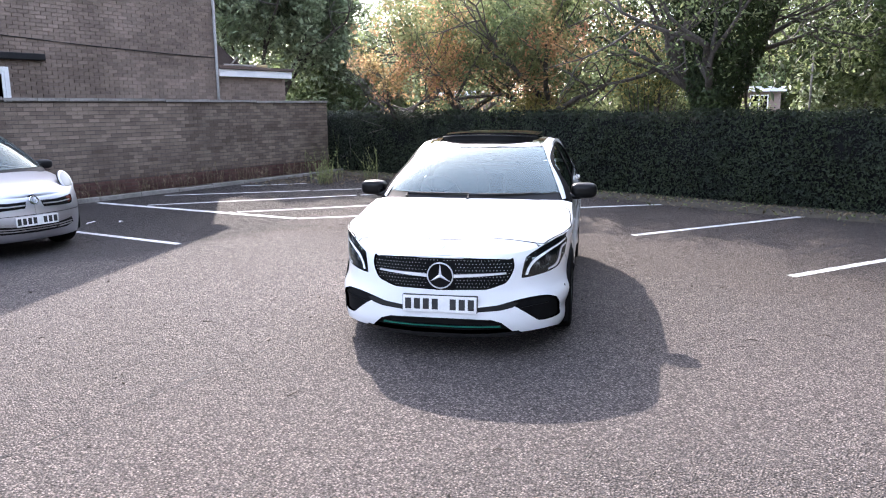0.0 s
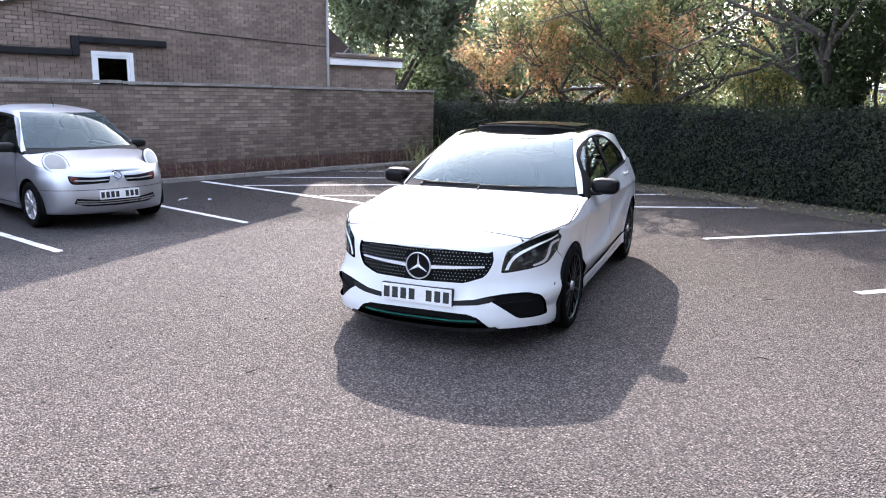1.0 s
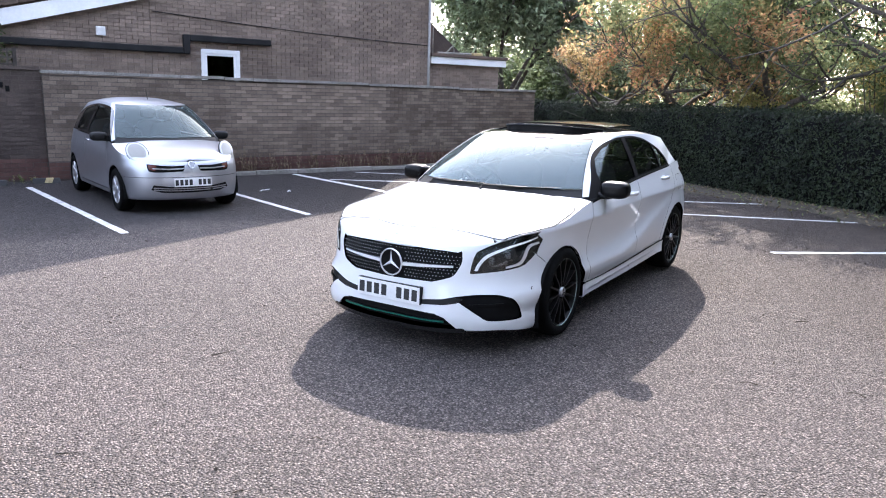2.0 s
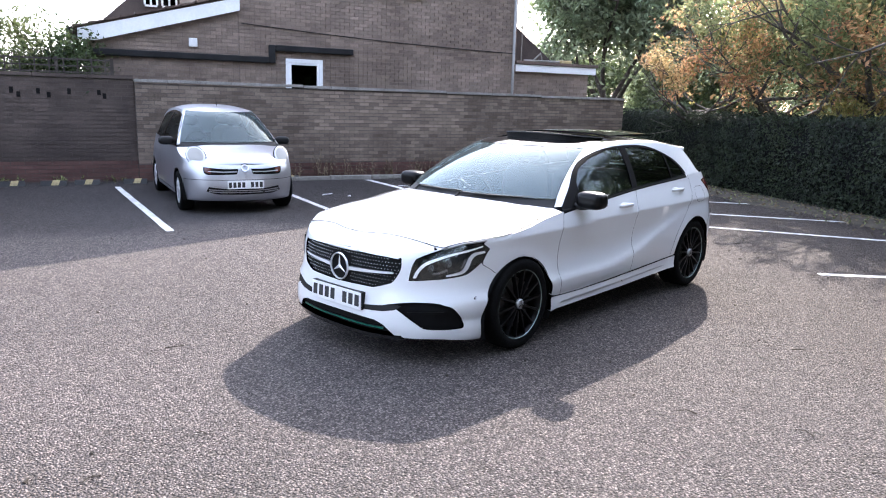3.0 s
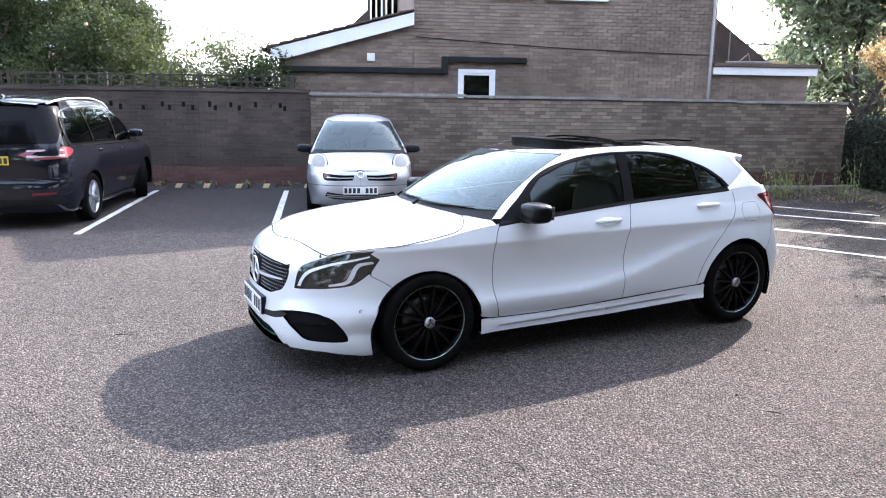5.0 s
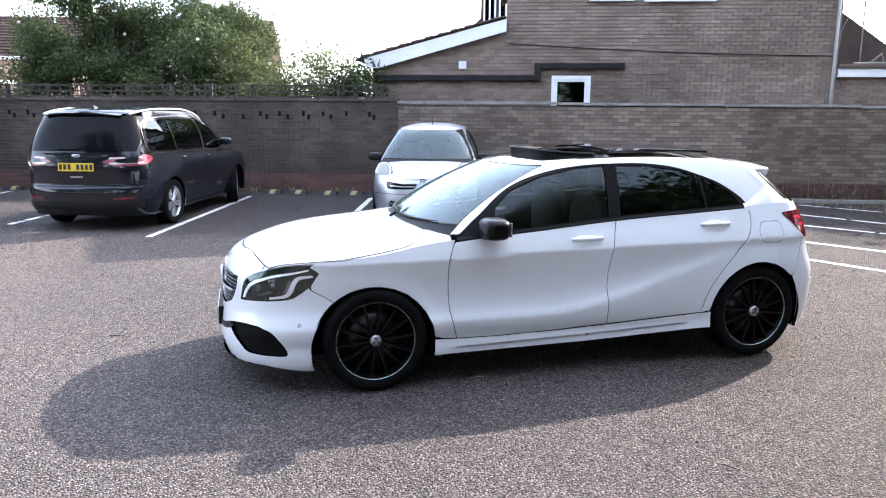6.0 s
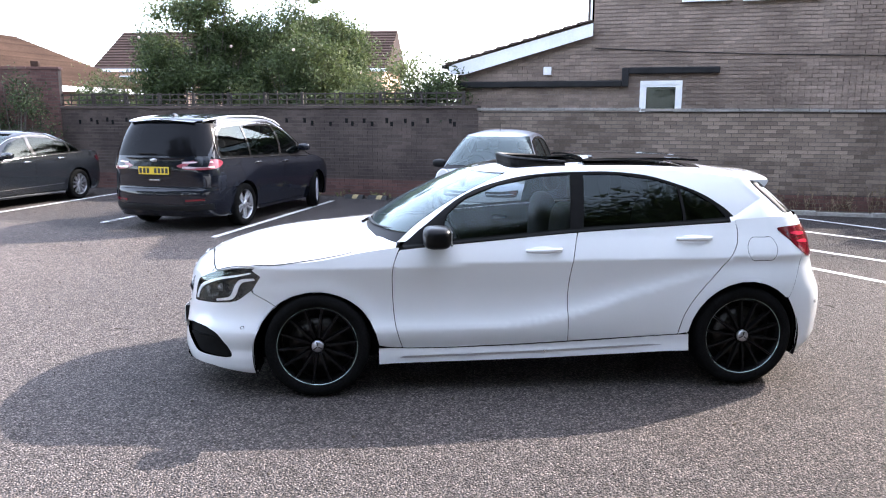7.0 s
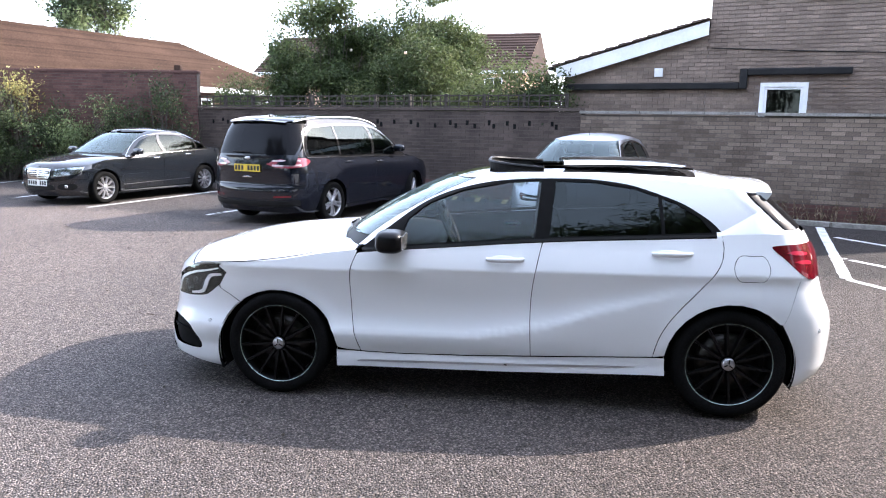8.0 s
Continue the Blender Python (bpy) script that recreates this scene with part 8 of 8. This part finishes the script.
# the dark people carrier
VAN = dict(
    belt=cv((0.0, 1.02), (0.8, 1.05), (2.0, 1.08), (3.4, 1.11)), taper=cv((-0.4, 0.95), (0.2, 0.985), (1.2, 1.0), (2.8, 1.0), (3.2, 0.985), (3.6, 0.955)),
    prof=cv((0.15, 0.86), (0.25, 0.90), (0.45, 0.94), (0.7, 0.955), (0.85, 0.95), (1.0, 0.925), (1.12, 0.90)), arch=0.385, wheelbase=2.85, wheel=0.345, rim=0.235,
    xf=cv((0.15, -0.87), (0.3, -0.95), (0.5, -0.97), (0.7, -0.95), (0.85, -0.86), (1.0, -0.6)),
    xr=cv((0.15, 3.7), (0.25, 3.83), (0.42, 3.9), (0.6, 3.9), (0.68, 3.86), (0.9, 3.86), (1.1, 3.84)), lf=0.85, lr=0.62, nf=3.1, nr=2.9,
    edge=cv((-0.94, 0.78), (-0.7, 0.84), (-0.3, 0.93), (0.1, 1.02), (0.8, 1.05), (2.0, 1.08), (3.4, 1.11), (3.9, 1.12)),
    hood=cv((-0.94, 0.78), (-0.8, 0.9), (-0.5, 0.98), (0.0, 1.07), (0.3, 1.11)), boot=cv((2.0, 1.08), (3.9, 1.12)),
    gxf=cv((1.0, -0.12), (1.08, 0.02), (1.3, 0.34), (1.52, 0.7), (1.66, 1.0), (1.75, 1.35)), gxr=cv((0.95, 3.87), (1.1, 3.84), (1.3, 3.78), (1.52, 3.7), (1.66, 3.62), (1.77, 3.5)),
    lean=(0.24, 0.22), glf=0.5, glr=0.4, gref=1.3, roof_e=cv((0.95, 1.64), (1.4, 1.695), (2.0, 1.72), (2.8, 1.71), (3.4, 1.68), (3.7, 1.645)),
    roof_c=cv((0.95, 1.642), (1.4, 1.735), (2.0, 1.785), (2.8, 1.78), (3.4, 1.735), (3.7, 1.685)), screen=(1.08, 1.645), bottom=0.22, bumper_top=0.55, rear_bumper_top=0.66,
    seams=(0.42, 1.5, 2.5), hood_x0=-0.5, hood_x1=0.15,
    side_top=[(0.35, 1.045), (0.6, 1.22), (0.95, 1.445), (1.3, 1.57), (1.8, 1.625), (2.6, 1.625), (3.2, 1.585), (3.42, 1.49), (3.5, 1.2), (3.47, 1.12)],
    panes=[[(0.8, -1), (0.8, 1.27), (1.0, 1.43), (1.3, 1.538), (1.5, 1.575), (1.5, -1)], [(1.58, -1), (1.58, 1.588), (2.55, 1.594), (2.55, -1)], [(2.6, -1), (2.6, 1.594), (3.18, 1.558), (3.37, 1.455), (3.43, 1.2), (3.4, -1)]],
    rear_glass=(1.15, 1.63, 0.79), mirror=(0.74, 1.19), handles=((1.35, 0.97), (2.35, 1.0)), dash=0.7, seats=(1.4, 2.3, 3.0), wheel_style="five", wheel_label="silver twin-spoke alloy wheel", chrome=True)
LV = lambda *q: [lo.X(*p) for p in q]
van, lo, gl3, wd, dk, rf = plain_car("people_carrier", pose(0.003, 11.564, 0, 0, 0, -88.8), "dark blue-grey people carrier parked with its rear outward", M_CAR_NAVY, VAN)
for s, mm in ((1, lambda q: q), (-1, mirrored)):
    tlp = rounded([lo.R(0.36, 1.0), lo.R(0.36, 1.0), lo.R(0.5, 1.055), lo.R(0.66, 1.09), lo.X(3.66, 1.105), lo.X(3.5, 1.09), lo.X(3.43, 1.045), lo.X(3.5, 0.985), lo.X(3.64, 0.95), lo.R(0.66, 0.94), lo.R(0.5, 0.955)], 4)
    tl = panel("tail_light", mm(sheet(tlp, lo, (), 0.025, 0.015, 0.012)), M_LAMP_PINK, van, "red and clear tail light")
    for z, dz in ((1.058, 0.012), (0.985, 0.014)):
        wh = [lo.R(y, z - 0.02 * (0.8 - y) + dz) for y in (0.46, 0.56, 0.66, 0.74)] + LV((3.7, z + dz), (3.6, z + dz), (3.6, z - dz), (3.7, z - dz)) + [lo.R(y, z - 0.02 * (0.8 - y) - dz) for y in (0.74, 0.66, 0.56, 0.46)]
        panel("reverse_lamp", mm(sheet(wh, lo, (), 0.02, 0.004, 0.0165)), M_LAMP_CLEAR, tl, "clear lamp band")
    panel("reflector", mm(sheet([lo.R(0.5, 0.5), lo.R(0.76, 0.515), lo.R(0.76, 0.485), lo.R(0.5, 0.47)], lo, (), 0.05, 0.004, 0.006)), M_RED_LENS, van, "red rear reflector")
    bm = bmesh.new()
    pts = [(x, s * (float(np.interp(x, [0.9, 1.3, 2.0, 3.0, 3.5], [0.62, 0.665, 0.68, 0.672, 0.64]))), float(VAN["roof_c"](x)) - 0.062 + 0.022 * math.sin(math.pi * (x - 1.0) / 2.5) ** 0.5) for x in np.linspace(1.001, 3.499, 22)]
    add_tube(bm, pts, 0.015, 8)
    part("roof_rail", bm, M_BADGE, van, "silver roof rail", True)
pb = sheet([(lo.rear, 0.33)] + [lo.R(0.5, 0.33), lo.R(0.85, 0.35)] + [lo.R(0.85, 0.44), lo.R(0.5, 0.42), (lo.rear, 0.42)], lo, (), 0.06, 0.004, 0.004, open_at=lo.rear)
panel("bumper_insert", [pb, mirrored(pb)], M_PLASTIC, van, "black bumper insert")
number_plate(van, pose(3.885, 0, 0.93, 0, 0, 180), 0.52, 0.115, True)
part("handle_bar", boxed(3.862, 3.885, -0.09, 0.09, 0.78, 0.8, 0.005), M_CHROME, van, "chrome handle bar")
part("emblem", blobbed((3.862, 0, 1.085), (0.012, 0.06, 0.026), 2.2), M_ALLOY, van, "plain oval badge", True)
part("wiper", boxed(3.845, 3.862, -0.3, 0.02, 1.175, 1.19, 0.003), M_PLASTIC, van)
bm = bmesh.new()
rows = []
for t in np.linspace(0, 1, 9):
    x, top = 3.06 + 0.24 * t, 1.762 - 0.03 * t + 0.075 * t ** 1.6 * (1 - max(0, t - 0.8) * 2.2)
    hw = 0.028 * math.sin(math.pi * min(0.95, 0.12 + 0.75 * t)) ** 0.7
    rows.append([bm.verts.new(q) for q in ((x, -hw, 1.735), (x + 0.01, -hw * 0.5, (1.735 + top) / 2), (x + 0.03, 0, top), (x + 0.01, hw * 0.5, (1.735 + top) / 2), (x, hw, 1.735))])
for a, b in zip(rows, rows[1:]):
    for j in range(4):
        bm.faces.new((a[j], b[j], b[j + 1], a[j + 1]))
bm.faces.new(rows[-1])
bmesh.ops.recalc_face_normals(bm, faces=bm.faces)
part("roof_fin", bm, M_CAR_NAVY, van, "", True)
for w in [c for c in van.children if c.name.startswith("wheel") and c.name[5:6] in ("", ".") and abs(c.matrix_basis.translation.x) < 0.1]:
    p = w.matrix_basis.translation.copy()   # the front wheels stand steered to one side
    w.matrix_basis = Matrix.Translation(p) @ Matrix.Rotation(math.radians(17), 4, "Z") @ Matrix.Translation(-p) @ Matrix.Translation((0, -0.02 if p.y > 0 else 0.02, 0)) @ w.matrix_basis
bm = bmesh.new()
last = None
for y in np.linspace(-0.55, 0.55, 21):
    f = abs(y) / 0.55
    z = 1.69 - 0.034 * f * f
    ring = [bm.verts.new(q) for q in ((3.4, y, z + 0.035), (3.68 - 0.07 * f * f, y, z - 0.01), (3.676 - 0.07 * f * f, y, z - 0.02), (3.45, y, z - 0.045))]
    if last:
        for j in range(4):
            bm.faces.new((last[j], last[(j + 1) % 4], ring[(j + 1) % 4], ring[j]))
    last = ring
bmesh.ops.recalc_face_normals(bm, faces=bm.faces)
part("spoiler", bm, M_CAR_NAVY, van)

# the dark saloon
SALOON = dict(
    belt=cv((0.2, 0.90), (1.0, 0.93), (2.2, 0.98), (3.2, 1.0)), taper=cv((-0.3, 0.965), (0.3, 0.99), (1.2, 1.0), (2.4, 1.0), (3.2, 0.97), (3.7, 0.93)),
    prof=cv((0.15, 0.80), (0.25, 0.845), (0.45, 0.875), (0.7, 0.885), (0.82, 0.88), (0.95, 0.845), (1.02, 0.825)), arch=0.365, wheelbase=2.76, wheel=0.318, rim=0.218,
    xf=cv((0.15, -0.74), (0.25, -0.8), (0.4, -0.815), (0.6, -0.8), (0.72, -0.76), (0.85, -0.6)),
    xr=cv((0.15, 3.6), (0.3, 3.74), (0.5, 3.77), (0.75, 3.74), (1.0, 3.68)), lf=0.7, lr=0.55, nf=2.5, nr=2.8,
    edge=cv((-0.79, 0.71), (-0.6, 0.745), (-0.3, 0.79), (0.2, 0.88), (1.0, 0.93), (2.2, 0.98), (3.2, 1.0), (3.75, 0.99)),
    hood=cv((-0.79, 0.71), (-0.7, 0.79), (-0.4, 0.85), (0.0, 0.91), (0.45, 0.955)), boot=cv((2.4, 1.0), (3.0, 1.045), (3.4, 1.045), (3.75, 1.0)),
    gxf=cv((0.88, 0.26), (0.95, 0.37), (1.1, 0.61), (1.25, 0.86), (1.35, 1.06), (1.42, 1.32)), gxr=cv((0.9, 3.34), (1.0, 3.24), (1.15, 2.98), (1.3, 2.68), (1.4, 2.42)),
    lean=(0.36, 0.4), glf=0.42, glr=0.42, gref=1.15, roof_e=cv((1.0, 1.36), (1.3, 1.395), (1.75, 1.41), (2.25, 1.39), (2.7, 1.3)),
    roof_c=cv((1.0, 1.362), (1.3, 1.445), (1.75, 1.478), (2.25, 1.46), (2.7, 1.345)), screen=(0.96, 1.36), bottom=0.18, bumper_top=0.5, rear_bumper_top=0.5,
    seams=(0.5, 1.55, 2.45), hood_x0=-0.5, hood_x1=0.4,
    side_top=[(0.58, 0.92), (0.8, 1.09), (1.03, 1.23), (1.35, 1.33), (1.75, 1.355), (2.15, 1.335), (2.53, 1.245), (2.83, 1.115), (2.97, 1.0)],
    panes=[[(0.84, -1), (0.86, 1.08), (1.07, 1.21), (1.36, 1.302), (1.56, 1.322), (1.56, -1)], [(1.63, -1), (1.63, 1.326), (2.13, 1.306), (2.5, 1.22), (2.53, -1)], [(2.58, -1), (2.57, 1.195), (2.8, 1.085), (2.85, -1)]],
    rear_glass=(1.03, 1.34, 0.55), mirror=(0.78, 1.0), handles=((1.35, 0.86), (2.28, 0.9)), dash=0.75, seats=(1.35, 2.15), wheel_style="ten", wheel_label="silver ten-spoke alloy wheel", boot_x=3.08, chrome=True, handle_paint=M_CHROME)
saloon, lo, gl4, wd, dk, rf = plain_car("saloon", pose(-5.2, 8.47, 0, 0, 0, 92.8), "dark grey four-door saloon with silver alloy wheels by the wall", M_CAR_BLACK, SALOON)
Q = lambda *p: [lo.F(*q) for q in p]
gp2 = [(lo.front, 0.70)] + Q((0.2, 0.70), (0.31, 0.69), (0.3, 0.56), (0.25, 0.5)) + [(lo.front, 0.49)]
g5 = sheet(gp2, lo, (), 0.05, 0.03, 0.012, open_at=lo.front)
gr = panel("grille", [g5, mirrored(g5)], M_PLASTIC, saloon, "upright grille with chrome slats")
rim5 = sheet(gp2, lo, [shrink(gp2, 0.018)], 0.05, 0.03, 0.016)
panel("grille_frame", [rim5, mirrored(rim5)], M_CHROME, gr, "chrome grille frame")
for z in (0.53, 0.565, 0.6, 0.635, 0.67):
    b5 = sheet([(lo.front, z + 0.007)] + Q((0.28, z + 0.007), (0.28, z - 0.007)) + [(lo.front, z - 0.007)], lo, (), 0.06, 0.006, 0.02, open_at=lo.front)
    panel("slat", [b5, mirrored(b5)], M_CHROME, gr)
for s, mm in ((1, lambda q: q), (-1, mirrored)):
    hp = rounded(Q((0.38, 0.565), (0.38, 0.565), (0.40, 0.69), (0.40, 0.69), (0.55, 0.715)) + [lo.X(-0.5, 0.735), lo.X(-0.42, 0.74), lo.X(-0.42, 0.74), lo.X(-0.48, 0.65)] + Q((0.66, 0.585), (0.5, 0.56)), 4)
    h = panel("headlight", mm(sheet(hp, lo, (), 0.05, 0.015, 0.005)), M_REFLECTOR, saloon, "clear headlight")
    panel("lens", mm(sheet(shrink(hp, 0.004), lo, (), 0.05, 0.002, 0.012)), M_CLEAR, h).visible_shadow = False
    ip = rounded(Q((0.46, 0.33), (0.5, 0.41), (0.7, 0.43), (0.74, 0.36), (0.66, 0.3)), 4)
    panel("air_intake", mm(sheet(ip, lo, (), 0.05, 0.01, 0.004)), M_PLASTIC, saloon, "black air intake")
    u, v = lo.F(0.6, 0.37)
    p = lo(np.array([u]), np.array([v]))[0]
    part("fog_lamp", blobbed((p[0] - 0.005, s * p[1], v), (0.025, 0.045, 0.04), 2.2, None, 2), M_REFLECTOR, saloon, "", True)
    panel("door_strip", mm(sheet([lo.X(0.45, 0.36), lo.X(2.3, 0.385), lo.X(2.3, 0.37), lo.X(0.45, 0.345)], lo, (), 0.08, 0.006, 0.006)), M_CHROME, saloon, "chrome side strip")
    panel("tail_light", mm(sheet(rounded([lo.X(3.35, 0.9), lo.X(3.5, 0.93), lo.R(0.62, 0.94), lo.R(0.5, 0.85), lo.R(0.6, 0.75), lo.X(3.5, 0.76), lo.X(3.38, 0.82)], 4), lo, (), 0.05, 0.01, 0.006)), M_RED_LENS, saloon, "red tail light")
mid = sheet([(lo.front, 0.4)] + Q((0.35, 0.4), (0.4, 0.3)) + [(lo.front, 0.29)], lo, (), 0.05, 0.01, 0.004, open_at=lo.front)
panel("lower_grille", [mid, mirrored(mid)], M_PLASTIC, saloon)
number_plate(saloon, pose(-0.837, 0, 0.43, 0, 2, 0), 0.52, 0.115)

# ---- bricks of the walls ----
pale = brick_boxes(3.8, 15.6, 0.345, 1.87, 13.3)
near_rows = [r for r in pale if 7.3 < (r[0] + r[1]) / 2 < 10.9 and 0.95 < r[2] < 1.9][:300]
chosen = set(near_rows)
brickwork(wall_north, [r for r in pale if r not in chosen], M_BRICK_PALE, "pale brown bricks")
brickwork(wall_north, brick_boxes(3.8, 15.6, 0.03, 0.345, 13.298), M_BRICK_RED, "red brick plinth")
kinds = {}
for a, b, z0, z1, y in near_rows:
    key = (round(b - a, 3), round(z1 - z0, 3))
    if key not in kinds:
        w, h = key
        v, f = brick_arrays([(-w / 2, w / 2, -h / 2, h / 2, 0)])
        me = bpy.data.meshes.new("brick")
        me.from_pydata(v.tolist(), [], f.tolist())
        me.materials.append(M_BRICK_PALE)
        kinds[key] = me
    ob = new("brick", kinds[key])
    ob.parent = wall_north
    ob.location = ((a + b) / 2, y, (z0 + z1) / 2)
brickwork(wall_west, brick_boxes(-6.9, 3.8, 0.41, 1.91, 13.38), M_BRICK_DARK, "dark brown bricks behind near-black slot blocks")
brickwork(wall_west, brick_boxes(-6.9, 3.8, 0.03, 0.405, 13.38), M_BRICK_RED, "red brick plinth")
brickwork(wall_red, brick_boxes(-9.5, 0, 0.03, 2.86, 0.0), M_BRICK_RED, "red-brown bricks")


def off_house(x, z):
    inside = WIN[0] - 0.02 < x < WIN[1] + 0.02 and WIN[2] - 0.02 < z < WIN[3] + 0.02
    return inside or z > EAVE + (APEX[1] - EAVE) * (1 - abs(x - APEX[0]) / 3.6) - 0.06 or any(a - 0.02 < x < b + 0.02 and c - 0.02 < z < d + 0.02 for a, b, c, d in UPPER)


brickwork(house, brick_boxes(HX0, HX1, 1.2, 7.4, HY, off_house), M_BRICK_HOUSE, "brown bricks of the gable wall")
brickwork(house, brick_boxes(HXL + 0.1, HX0 - 0.005, 1.2, 3.52, HY, lambda x, z: z > 2.72 + 0.8 * (x - HXL - 0.1) / (HX0 - HXL - 0.1) - 0.05), M_BRICK_HOUSE, "brown bricks of the lean-to")
brickwork(ext, brick_boxes(HX1 + 0.02, 15.35, 1.2, 2.5, HY + 0.09), M_BRICK_HOUSE, "brown bricks")
